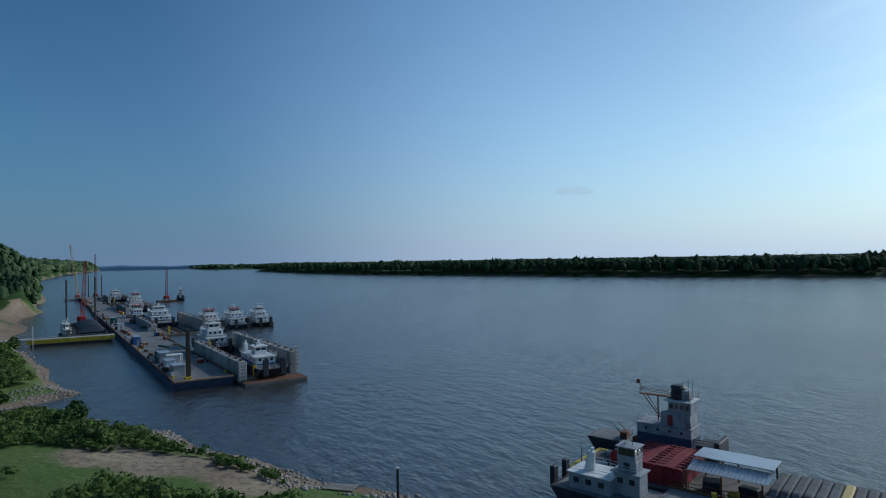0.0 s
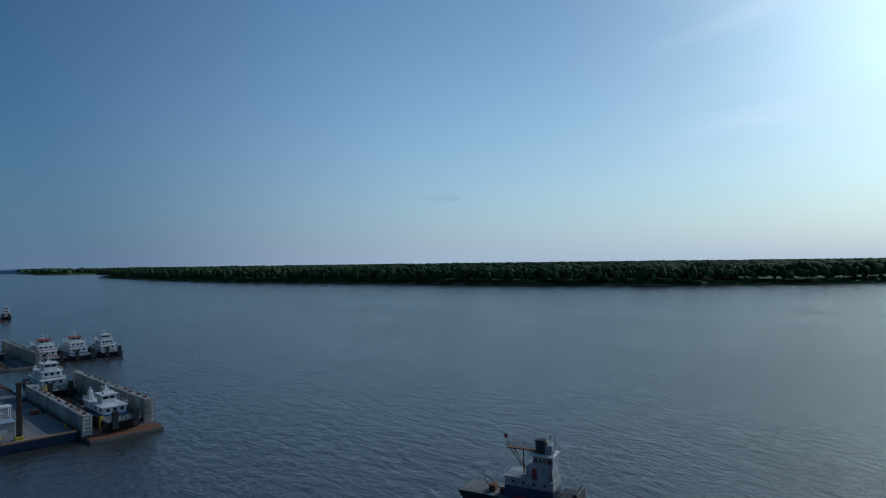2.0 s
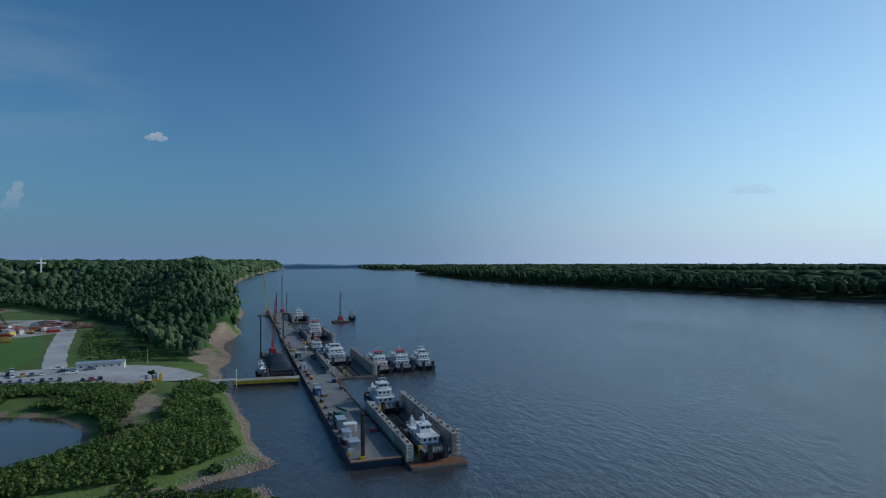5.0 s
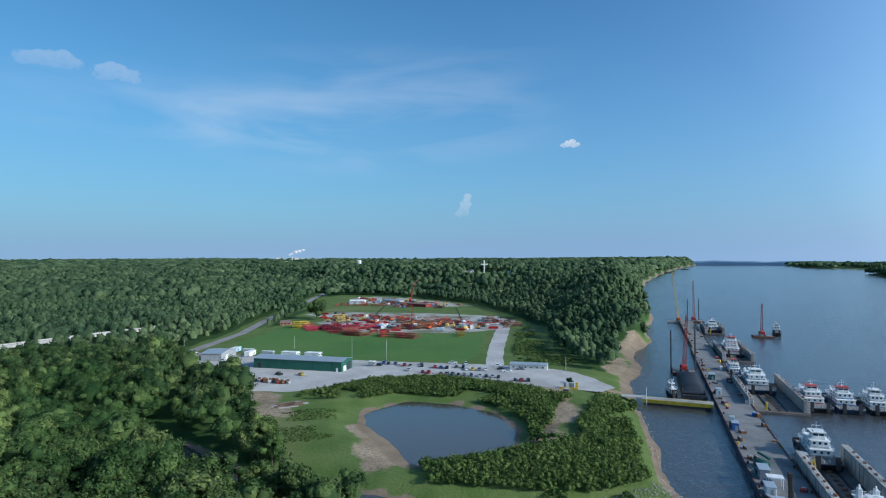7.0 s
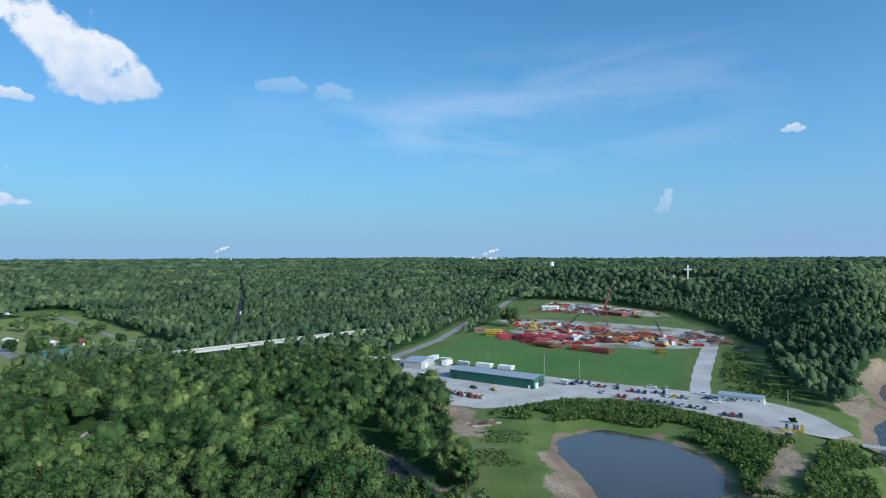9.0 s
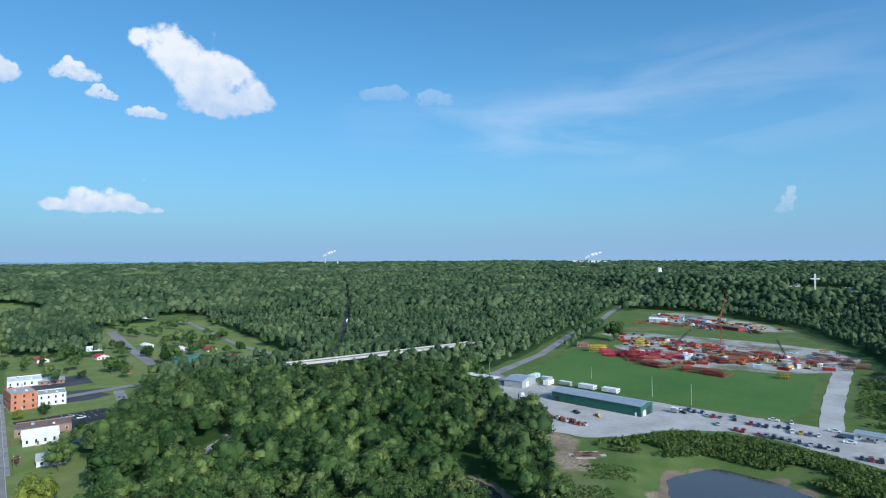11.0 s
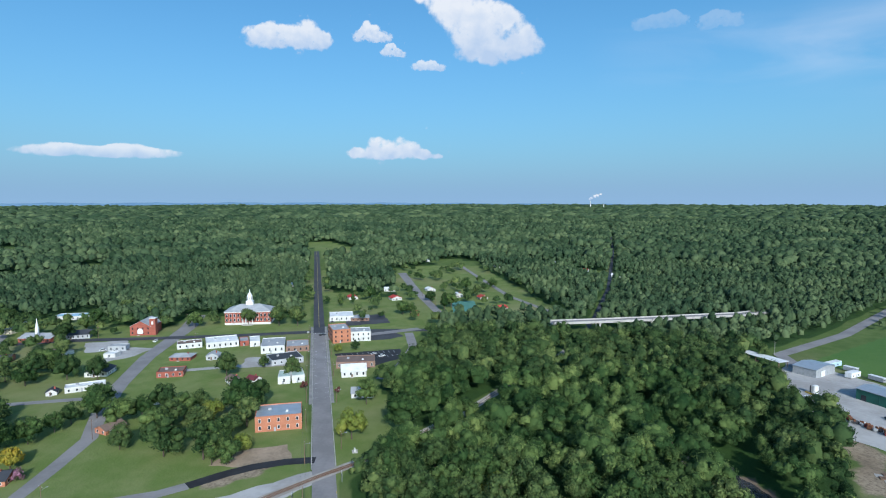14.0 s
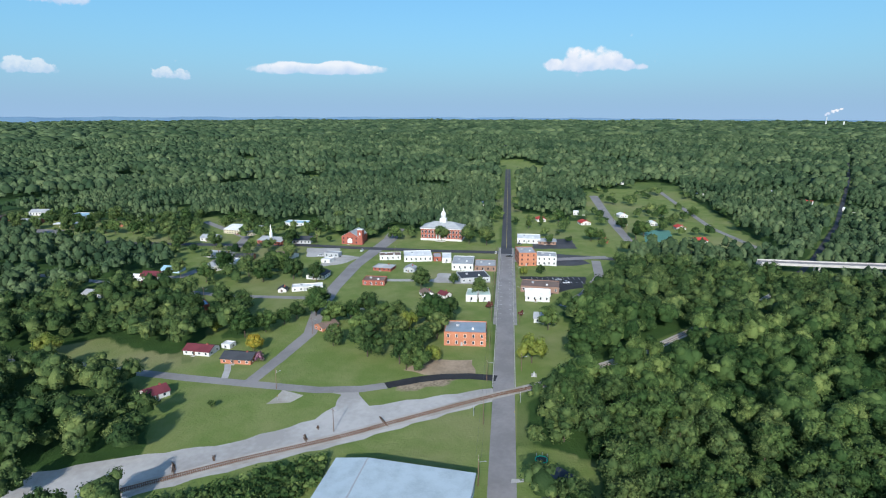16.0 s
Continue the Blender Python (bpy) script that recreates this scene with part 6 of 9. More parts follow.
def vehicle(kind, colour, m, label="", group="cars on the lot"):
    """A parked car, pickup or van; its nose points along +y."""
    key = (kind, colour)
    words = label or {"car": f"{colour} saloon car parked on gravel", "suv": f"{colour} estate car parked on gravel", "pickup": f"{colour} pickup truck parked on gravel"}[kind]
    if key in FLEET:
        return tagged(copy_thing(FLEET[key], m), words, "pickup" if kind == "pickup" else "car", group)
    t = thing("pickup_truck" if kind == "pickup" else "car", m, words, "pickup" if kind == "pickup" else "car", group)
    L, W, H = {"car": (4.7, 1.8, 1.45), "suv": (4.8, 1.9, 1.75), "pickup": (5.8, 2.0, 1.85)}[kind]
    paintwork = "car_" + colour
    one("body", t, paintwork, "", ("b", (0, 0, 0.62), (W, L, 0.62), 0, 0.14))
    if kind == "pickup":
        one("cab", t, paintwork, "", ("b", (0, 0.35, 1.72), (W * 0.78, 1.9, 0.1), 0, 0.03), ("b", (0, 0.35, 0.98), (W * 0.96, 2.3, 0.14)))
        one("glasshouse", t, "glass", "", ("b", (0, 0.35, 1.36), (W * 0.92, 2.2, 0.66), 0, 0.05, (0.82, 0.74)))
        one("bed_side", t, paintwork, "", ("b", (-W / 2 + 0.08, -1.85, 1.05), (0.12, 1.9, 0.4)), ("b", (W / 2 - 0.08, -1.85, 1.05), (0.12, 1.9, 0.4)), ("b", (0, -2.8, 1.05), (W * 0.95, 0.1, 0.4)))
        one("bonnet", t, paintwork, "", ("b", (0, 2.05, 1.0), (W * 0.9, 1.4, 0.2), 0, 0.07))
    else:
        one("roof", t, paintwork, "", ("b", (0, -0.25, H - 0.05), (W * 0.76, L * 0.36, 0.1), 0, 0.04))
        one("glasshouse", t, "glass", "", ("b", (0, -0.2, (H + 0.9) / 2 - 0.03), (W * 0.94, L * 0.6, H - 0.9), 0, 0.06, (0.78, 0.62)))
    wh = None
    for x in (-W / 2 + 0.1, W / 2 - 0.1):
        for y in (-L * 0.31, L * 0.32):
            mm = Matrix.Translation((x, y, 0.36)) @ Matrix.Rotation(radians(90), 4, "Y")
            if wh is None:
                bm = BM()
                bmesh.ops.create_cone(bm, cap_ends=True, segments=12, radius1=0.36, radius2=0.36, depth=0.24)
                wh = part("wheel", bm, M["rubber"], t)
                wh.matrix_basis = mm
                bm = BM()
                bmesh.ops.create_cone(bm, cap_ends=True, segments=10, radius1=0.22, radius2=0.22, depth=0.27)
                rim = part("rim", bm, M["grey_paint"], wh)
            else:
                share("rim", rim.data, share("wheel", wh.data, t, mm), Matrix())
    one("lamp", t, "white_paint", "", ("b", (-W * 0.36, L / 2 - 0.02, 0.72), (0.3, 0.06, 0.14)))
    one("lamp", t, "white_paint", "", ("b", (W * 0.36, L / 2 - 0.02, 0.72), (0.3, 0.06, 0.14)))
    FLEET[key] = t
    return t


pick = random.Random(11)
HUES = ("white", "black", "silver", "grey", "black", "white", "red", "blue", "grey", "black")
KINDS = ("car", "suv", "pickup", "pickup")
ROW_UP = [(-243, 294), (-238, 292.5), (-234.5, 295), (-229, 292), (-226, 293.5), (-222.6, 295), (-219, 302), (-215, 297), (-206, 298), (-202, 298.5), (-198.6, 300), (-204, 315), (-195, 305),
          (-191, 307), (-196, 318), (-186, 302), (-182.6, 304), (-179, 305.5), (-175.6, 307), (-176, 322), (-169, 314), (-162, 309), (-158, 319)]
ROW_LO = [(-214, 282), (-203, 281), (-199.5, 282), (-192, 283.5), (-188.6, 284.5), (-185.2, 285.5), (-181.8, 286.5), (-178, 287), (-174, 288), (-169, 289), (-165.4, 290), (-162, 291), (-158.6, 292), (-147, 289.5), (-143.8, 291), (-140.5, 292.5)]
for k, (x, y) in enumerate(ROW_UP + ROW_LO):
    hue = "yellow" if k == 16 else "white" if k in (11, 19, 21) else "red" if k in (8, 25) else pick.choice(HUES)
    vehicle("pickup" if k in (19, 11) else pick.choice(KINDS), hue, pose(x, y, 5.05, 0, 0, (-62 if k in (11, 19, 20, 21, 22) else 28) + pick.choice((0, 180)) + pick.uniform(-5, 5)))


# ---- buildings ----
def brick(name, c):
    m = mat(name, c, tuple(v * 0.72 for v in c), 0.25, 0.9, bump=0.01, lo=0.35, hi=0.75)
    N, L = m.node_tree.nodes, m.node_tree.links
    b, mx, tc = N.new("ShaderNodeTexBrick"), N.new("ShaderNodeMix"), [n for n in N if n.type == "TEX_COORD"][0]
    mp = N.new("ShaderNodeMapping")
    mp.inputs["Rotation"].default_value = (radians(90), 0, 0)
    L.new(tc.outputs["Object"], mp.inputs["Vector"])
    L.new(mp.outputs[0], b.inputs["Vector"])
    b.inputs["Scale"].default_value, b.inputs["Mortar Size"].default_value = 4.0, 0.02
    b.inputs["Color1"].default_value, b.inputs["Color2"].default_value, b.inputs["Mortar"].default_value = (1, 1, 1, 1), (0.75, 0.72, 0.7, 1), (1.1, 1.1, 1.1, 1)
    mx.data_type, mx.blend_type = "RGBA", "MULTIPLY"
    mx.inputs[0].default_value = 0.7
    bs = N["Principled BSDF"]
    src = bs.inputs["Base Color"].links[0].from_socket
    L.new(src, mx.inputs[6])
    L.new(b.outputs["Color"], mx.inputs[7])
    L.new(mx.outputs[2], bs.inputs["Base Color"])
    M[name] = m


brick("brick_orange", (0.46, 0.19, 0.11))
brick("brick_red", (0.33, 0.10, 0.07))
brick("brick_brown", (0.27, 0.17, 0.13))
for n, c in (("white_wall", (0.60, 0.59, 0.565)), ("grey_wall", (0.40, 0.41, 0.42)), ("tan_wall", (0.52, 0.46, 0.34)), ("blue_wall", (0.42, 0.56, 0.66)), ("roof_grey", (0.36, 0.37, 0.38)), ("roof_dark", (0.055, 0.058, 0.066)), ("roof_white", (0.72, 0.72, 0.71)),
             ("roof_brown", (0.19, 0.135, 0.11)), ("roof_maroon", (0.15, 0.035, 0.045)), ("roof_red", (0.48, 0.06, 0.05)), ("roof_blue", (0.32, 0.50, 0.62)), ("roof_greenish", (0.42, 0.52, 0.47)), ("roof_pale", (0.40, 0.47, 0.51)), ("roof_shingle", (0.050, 0.055, 0.066)), ("pad_green", (0.02, 0.42, 0.26)), ("court", (0.10, 0.24, 0.19)), ("line_yellow", (0.45, 0.36, 0.12))):
    M[n] = mat(n, c, tuple(v * 0.78 for v in c), 0.22, 0.75, bump=0.02, lo=0.38, hi=0.75, spec=0.25)


def windows(t, w, d, zs, size, step_x=3.2, skip=(), frame="white_paint", sides=True):
    """Windows with frames on all faces, sharing two meshes."""
    pane = frm = None
    near = t.matrix_basis.translation.length < 420 or "court" in t.name
    if not near:
        skip = (*skip, 1, 3)
    spots = []
    for z in zs:
        for face, (length, off) in enumerate(((w, 0), (w, d), (d, 0), (d, w))):
            if face in skip or (face > 1 and not sides):
                continue
            k = max(1, int((length - 1.5) / step_x))
            for q in range(k):
                u = length * (q + 0.5) / k
                spots.append((Matrix.Translation((u, off, z)) if face < 2 else Matrix.Translation((off, u, z)) @ Matrix.Rotation(radians(90), 4, "Z")))
    for mm in spots:
        if pane is None:
            frm = one("window_frame", t, frame, "", ("b", (0, 0, 0), (size[0] + 0.24, 0.14, size[1] + 0.24))) if near else None
            pane = one("window", t, "glass", "", ("b", (0, 0, 0), (size[0], 0.2, size[1])))
            pane.matrix_basis = mm
            if frm:
                frm.matrix_basis = mm
        else:
            if frm:
                share("window_frame", frm.data, t, mm)
            share("window", pane.data, t, mm)


def gable_roof(t, w, d, z, rise, material, over=0.45, along="x", name="roof"):
    """A pitched roof of two slabs with thickness, and its gable walls."""
    bm = BM()
    o, k = over, 0.16
    if along == "x":
        ends = [(-o, -o, -rise * o / (d / 2)), (-o, d / 2, rise), (-o, d + o, -rise * o / (d / 2))]
        prof = [(y, zz) for _, y, zz in ends]
        x0, x1 = -o, w + o
        vs = [[(x, y, z + zz + dz) for y, zz in prof for dz in (0, k)] for x in (x0, x1)]
    else:
        prof = [(-o, -rise * o / (w / 2)), (w / 2, rise), (w + o, -rise * o / (w / 2))]
        vs = [[(x, y, z + zz + dz) for x, zz in prof for dz in (0, k)] for y in (-o, d + o)]
    A = [[bm.verts.new(p) for p in row] for row in vs]
    for q in ((0, 1, 3, 2), (2, 3, 5, 4)):
        bm.faces.new([A[0][i] for i in q])
        bm.faces.new([A[1][i] for i in q][::-1])
    for i, j in ((1, 3), (3, 5), (0, 2), (2, 4), (0, 1), (4, 5)):
        bm.faces.new((A[0][i], A[0][j], A[1][j], A[1][i]))
    bmesh.ops.recalc_face_normals(bm, faces=bm.faces)
    return part(name, bm, M[material], t)


def building(ax, ay, bx, by, depth, h, style, wall, roof, label, z=None, cat="building"):
    """A house or shop whose front stands between a and b, with its depth behind."""
    a, b = Vector((ax, ay)), Vector((bx, by))
    w = (b - a).length
    ang = math.degrees(math.atan2(b.y - a.y, b.x - a.x))
    z = ground_z((ax + bx) / 2, (ay + by) / 2) if z is None else z
    house = style in ("gable", "hip")
    t = thing("house" if house else "shop_building", pose(ax, ay, z - 0.05, 0, 0, ang), label, "house" if house else cat, "buildings of the town")
    eave = h if not house else h * (0.72 if style == "hip" else 0.66)
    if style == "canopy":
        one("canopy", t, roof, "", ("b", (w / 2, depth / 2, h - 0.4), (w, depth, 0.8), 0, 0.05))
        for x in (w * 0.15, w * 0.5, w * 0.85):
            one("column", t, "white_paint", "", ("b", (x, depth / 2, h / 2 - 0.4), (0.4, 0.4, h - 0.6)))
        return t
    bm = BM()
    if style == "gable":
        along = "x" if w >= depth else "y"
        rise = h - eave + 0.6
        if along == "x":
            pts = [(0, 0, -0.5), (w, 0, -0.5), (w, depth, -0.5), (0, depth, -0.5), (0, 0, eave), (w, 0, eave), (w, depth, eave), (0, depth, eave), (0, depth / 2, eave + rise), (w, depth / 2, eave + rise)]
            fs = [(0, 1, 5, 4), (3, 7, 6, 2), (0, 4, 8, 7, 3), (1, 2, 6, 9, 5), (3, 2, 1, 0), (4, 5, 9, 8), (7, 8, 9, 6)]
        else:
            pts = [(0, 0, -0.5), (w, 0, -0.5), (w, depth, -0.5), (0, depth, -0.5), (0, 0, eave), (w, 0, eave), (w, depth, eave), (0, depth, eave), (w / 2, 0, eave + rise), (w / 2, depth, eave + rise)]
            fs = [(0, 1, 5, 8, 4), (3, 7, 9, 6, 2), (0, 4, 7, 3), (1, 2, 6, 5), (3, 2, 1, 0), (4, 8, 9, 7), (8, 5, 6, 9)]
        hull3(bm, pts, fs)
        part("wall", bm, M[wall], t)
        gable_roof(t, w, depth, eave + 0.02, rise, roof, 0.45, along)
    elif style == "hip":
        box(bm, (w / 2, depth / 2, eave / 2 - 0.25), (w, depth, eave + 0.5))
        part("wall", bm, M[wall], t)
        bm = BM()
        o, q = 0.6, depth * 0.45
        hull3(bm, [(-o, -o, eave), (w + o, -o, eave), (w + o, depth + o, eave), (-o, depth + o, eave), (q, depth / 2, h + 0.7), (w - q if w > 2 * q else q + 0.1, depth / 2, h + 0.7)], [(3, 2, 1, 0), (0, 1, 5, 4), (2, 3, 4, 5), (3, 0, 4), (1, 2, 5)])
        part("roof", bm, M[roof], t)
    else:
        box(bm, (w / 2, depth / 2, h / 2 - 0.25), (w, depth, h + 0.5))
        part("wall", bm, M[wall], t)
        one("roof", t, roof, "", ("b", (w / 2, depth / 2, h + 0.06), (w - 0.5, depth - 0.5, 0.12)))
        one("parapet", t, wall, "", ("b", (w / 2, 0.14, h + 0.25), (w + 0.1, 0.34, 0.6)), ("b", (w / 2, depth - 0.14, h + 0.25), (w + 0.1, 0.34, 0.6)), ("b", (0.14, depth / 2, h + 0.25), (0.34, depth - 0.5, 0.6)), ("b", (w - 0.14, depth / 2, h + 0.25), (0.34, depth - 0.5, 0.6)))
        if w * depth > 150:
            one("roof_vent", t, "grey_paint", "", ("b", (w * 0.3, depth * 0.6, h + 0.6), (1.6, 1.4, 1.0), 0, 0.05))
            one("roof_vent", t, "white_paint", "", ("b", (w * 0.68, depth * 0.35, h + 0.5), (1.2, 1.2, 0.8), 0, 0.05))
    storeys = {"shop2": 2, "shop3": 3}.get(style, 2 if house and h > 6 else 1)
    eh = min(eave, h)
    zs = [eh * (q + 0.56) / storeys for q in range(storeys)]
    windows(t, w, depth, zs, (1.0, min(1.9, eh / storeys * 0.45)), 3.4 if not house else 3.0)
    one("door", t, "brown_wood" if house else "grey_paint", "", ("b", (w * 0.42, -0.03, 1.0), (1.0, 0.12, 2.1)))
    if house:
        one("doorstep", t, "concrete", "", ("b", (w * 0.42, -0.8, 0.1), (1.8, 1.4, 0.3)))
        if h < 5:
            one("chimney", t, "brick_red", "", ("b", (w * 0.75, depth * 0.5, h + 0.6), (0.7, 0.7, 1.4)))
    return t


def shed(m, w, d, h, wall, roof, label, rise=1.6, doors=(), bays=0, cat="shed", name="metal_shed"):
    """A clad steel building, long side along x, with a ridge roof and wall ribs."""
    t = thing(name, m, label, cat)
    bm = BM()
    hull3(bm, [(0, 0, -0.3), (w, 0, -0.3), (w, d, -0.3), (0, d, -0.3), (0, 0, h), (w, 0, h), (w, d, h), (0, d, h), (0, d / 2, h + rise), (w, d / 2, h + rise)],
          [(0, 1, 5, 4), (3, 7, 6, 2), (0, 4, 8, 7, 3), (1, 2, 6, 9, 5), (3, 2, 1, 0), (4, 5, 9, 8), (7, 8, 9, 6)])
    part("wall", bm, M[wall], t)
    gable_roof(t, w, d, h + 0.02, rise, roof, 0.35)
    rib = None
    for q in range(bays + 1):
        for y in (-0.03, d + 0.03):
            mm = Matrix.Translation((0.2 + q * (w - 0.4) / max(bays, 1), y, h / 2))
            if rib is None:
                rib = one("wall_rib", t, wall, "", ("b", (0, 0, 0), (0.3, 0.14, h)))
                rib.matrix_basis = mm
            else:
                share("wall_rib", rib.data, t, mm)
    for face, u, dw, dh, c in doors:
        one("bay_door", t, c, "", ("b", (u, -0.06, dh / 2), (dw, 0.16, dh)) if face == "f" else ("b", (w + 0.06, u, dh / 2), (0.16, dw, dh)))
    one("gutter", t, "grey_paint", "", ("b", (w / 2, -0.42, h - 0.1), (w, 0.16, 0.16)))
    return t


# ---- works by the gravel lot ----
t = shed(pose(-303, 239.5, 5, 0, 0, 17.6), 60, 15, 6.0, "green_steel", "roof_zinc", "long dark green steel workshop with a grey metal roof", 1.3, [("s", 4.2, 3.6, 3.2, "white_paint"), ("s", 10, 4.4, 4.6, "hull_black"), ("f", 4, 2.6, 3.2, "hull_black"), ("f", 57, 1.2, 2.2, "white_paint")], 10, "workshop", "workshop")
one("corner_panel", t, "green_steel", "brighter green end panel", ("b", (60.05, 13.6, 3), (0.2, 2.4, 6)))
shed(pose(-352, 236, 5, 0, 0, 28), 14, 22, 5.0, "grey_paint", "roof_zinc", "pale grey metal shed", 1.4, [("s", 8, 4, 3.6, "white_paint")], 4)
t = thing("open_shelter", pose(-389, 222, 5, 0, 0, 20), "open-sided tin shelter over timber", "shelter")
one("roof", t, "roof_white", "pale tin roof", ("b", (17, 3, 4.6), (30, 9, 0.25), 0, 0.03))
for q in range(6):
    for y in (-1, 7):
        one("post", t, "brown_wood", "", ("b", (3 + q * 5.6, y, 2.2), (0.3, 0.3, 4.6)))
for q in range(9):
    one("timber_stack", t, "brown_wood", "", ("b", (4 + q * 3, 2 + math.sin(q * 2), 0.5), (2.4, 1.6, 1.0), q * 31))
for x, y, a, w, l, h, c, lab in ((-362, 268, 25, 4, 18, 3.2, "blue_wall", "pale blue site trailer on gravel"), (-340, 266, 25, 4, 10, 3.4, "white_paint", "white site trailer on gravel"), (-316, 281, 18, 12, 5, 2.9, "white_paint", "white trailer behind a workshop"), (-300, 287, 18, 11, 5, 2.9, "white_paint", "white trailer behind a workshop"),
                                 (-332, 275, 18, 9, 3, 2.8, "grey_paint", "grey steel storage container on gravel"), (-243, 282, 18, 4, 3, 2.8, "grey_paint", "small grey container on gravel"), (-352, 274, 25, 8, 3, 2.8, "grey_paint", "grey steel storage container on gravel")):
    t = thing("trailer", pose(x, y, 5.05, 0, 0, a), lab, "trailer", "site trailers")
    one("body", t, c, "", ("b", (0, 0, h / 2 + 0.4), (w, l, h - 0.4), 0, 0.08))
    one("roof", t, "roof_white", "", ("b", (0, 0, h + 0.28), (w + 0.2, l + 0.2, 0.12)))
    one("door", t, "grey_paint", "", ("b", (w / 2 + 0.02, 0.5, 1.5), (0.08, 0.9, 2.0)))
    for y2 in (-l * 0.3, l * 0.25):
        one("window", t, "glass", "", ("b", (w / 2 + 0.02, y2, 1.9), (0.08, 0.9, 0.8)))
t = thing("fuel_tank", pose(-311, 222, 5.05), "white upright fuel tank on a yellow curb", "tank")
one("tank", t, "white_paint", "", ("r", (0, 0, 0.2), (0, 0, 5.0), 1.5, 1.5, 20), ("r", (0, 0, 5.0), (0, 0, 5.4), 1.5, 0.3, 20))
one("curb", t, "yellow_paint", "", ("b", (0.5, -2.2, 0.35), (9, 0.8, 0.7), 8))
one("pipe", t, "hull_black", "", ("r", (-4, 0, 0), (-4, 0, 4), 0.3))
# a row of scrapped engines and gear
for q in range(26):
    x, y = -292 + q * 1.75 + 0.5 * math.sin(q * 2.1), 207 + 1.1 * math.sin(q * 1.3) + q * 0.42
    c = ("rust", "grey_paint", "hull_black", "white_paint", "rust", "red_dull")[q % 6]
    t = thing("scrap_machine", pose(x, y, 5.05, 0, 0, q * 37), {"rust": "rusty", "grey_paint": "grey", "hull_black": "black", "white_paint": "white", "red_dull": "dull red"}[c] + " engine block standing in a scrap row", "machine", "scrap row")
    one("block", t, c, "", ("b", (0, 0, 0.9), (1.5, 2.4, 1.5), 0, 0.15))
    one("drum", t, "rust", "", ("r", (-0.8, 0.6, 1.9), (0.8, 0.6, 1.9), 0.55, 0.45, 10))
    one("shaft", t, "hull_black", "", ("r", (0, -1.8, 0.8), (0, 1.8, 0.8), 0.25))
for q in range(9):
    t = thing("timber_pile", pose(-214 + (q % 3) * 2.4, 184 + (q // 3) * 3.2, 4.6, 0, 0, 62 + (q % 2) * 4), "stack of weathered timber mats in the grass", "timber", "timber mats")
    for k in range(4):
        one("beam", t, "brown_wood" if q % 2 else "dock_grey", "", ("b", (0, -1.1 + k * 0.75, 0.3 + 0.25 * (q % 2)), (9, 0.65, 0.5), 0, 0.04))
for x, y, k, c, a in ((-271, 232, "pickup", "black", 80), (-259, 238, "pickup", "yellow", 250), (-305, 214, "car", "white", 110), (-318, 196, "pickup", "yellow", 100), (-240, 285, "suv", "black", 100), (-246, 288, "car", "white", 100)):
    vehicle(k, c, pose(x, y, 5.06, 0, 0, a))
t = shed(pose(-164, 316.5, 5, 0, 0, 19), 22, 8, 3.4, "white_wall", "roof_zinc", "long low white office building with a flat grey roof", 0.5, [("s", 4, 1.4, 2.2, "white_paint")], 0, "office", "site_office")
for q in range(6):
    one("window", t, "glass", "", ("b", (2.2 + q * 3.5, -0.04, 1.9), (0.9, 0.12, 0.8)))
t = thing("guard_cabin", pose(-115, 287, 5.0, 0, 0, 20), "yellow-framed pump cabin with dark tanks by the ramp", "cabin")
one("frame", t, "yellow_paint", "", ("b", (0, -1.6, 0.5), (9, 0.4, 0.9)), ("b", (4.0, 0, 1.8), (1.4, 1.8, 3.2), 0, 0.05))
one("tank", t, "grey_paint", "", ("r", (-1.5, 0.6, 0), (-1.5, 0.6, 3.0), 1.2, 1.2, 14))
one("tank", t, "grey_paint", "", ("r", (1.4, 0.6, 0), (1.4, 0.6, 3.0), 1.2, 1.2, 14))
t = thing("water_tank", pose(-110.5, 272.5, 4.8), "dark upright tank beside a track", "tank")
one("tank", t, "hull_black", "", ("r", (0, 0, 0), (0, 0, 3.4), 1.5, 1.5, 14))
one("rim", t, "grey_paint", "", ("r", (0, 0, 3.35), (0, 0, 3.55), 1.6, 1.6, 14))


def lamp_pole(x, y, h, label="tall grey wooden pole at the field's edge"):
    t = thing("utility_pole", pose(x, y, ground_z(x, y)), label, "pole", "poles")
    one("shaft", t, "dock_grey", "", ("r", (0, 0, -0.5), (0, 0, h), 0.2, 0.12))
    one("crossarm", t, "brown_wood", "", ("b", (0, 0, h - 0.8), (2.2, 0.14, 0.14), 25))
    return t


for x, y, h in ((-278, 302, 13), (-250, 305, 13), (-342, 308, 9), (-134, 330, 9), (-393, 250, 10)):
    lamp_pole(x, y, h)

# ---- equipment yard ----
RACK = {}


def boom_section(colour, L, w):
    key = (colour, L)
    if key not in RACK:
        bm = BM()
        lattice(bm, (0, -L / 2, w / 2 + 0.1), (0, L / 2, w / 2 + 0.1), w, w, int(L / 2.2), 0.16)
        me = bpy.data.meshes.new("lattice")
        bm.to_mesh(me)
        bm.free()
        me.materials.append(M[colour])
        RACK[key] = me
    return RACK[key]


paint("crimson", (0.33, 0.035, 0.055), 0.6)
COLOUR_WORDS = {"crimson": "crimson", "red_paint": "bright red", "red_dull": "dull red", "rust": "rusty brown", "yellow_paint": "yellow", "crane_orange": "orange", "hull_black": "black", "brown_wood": "brown", "grey_paint": "grey", "blue_paint": "blue", "white_paint": "white"}


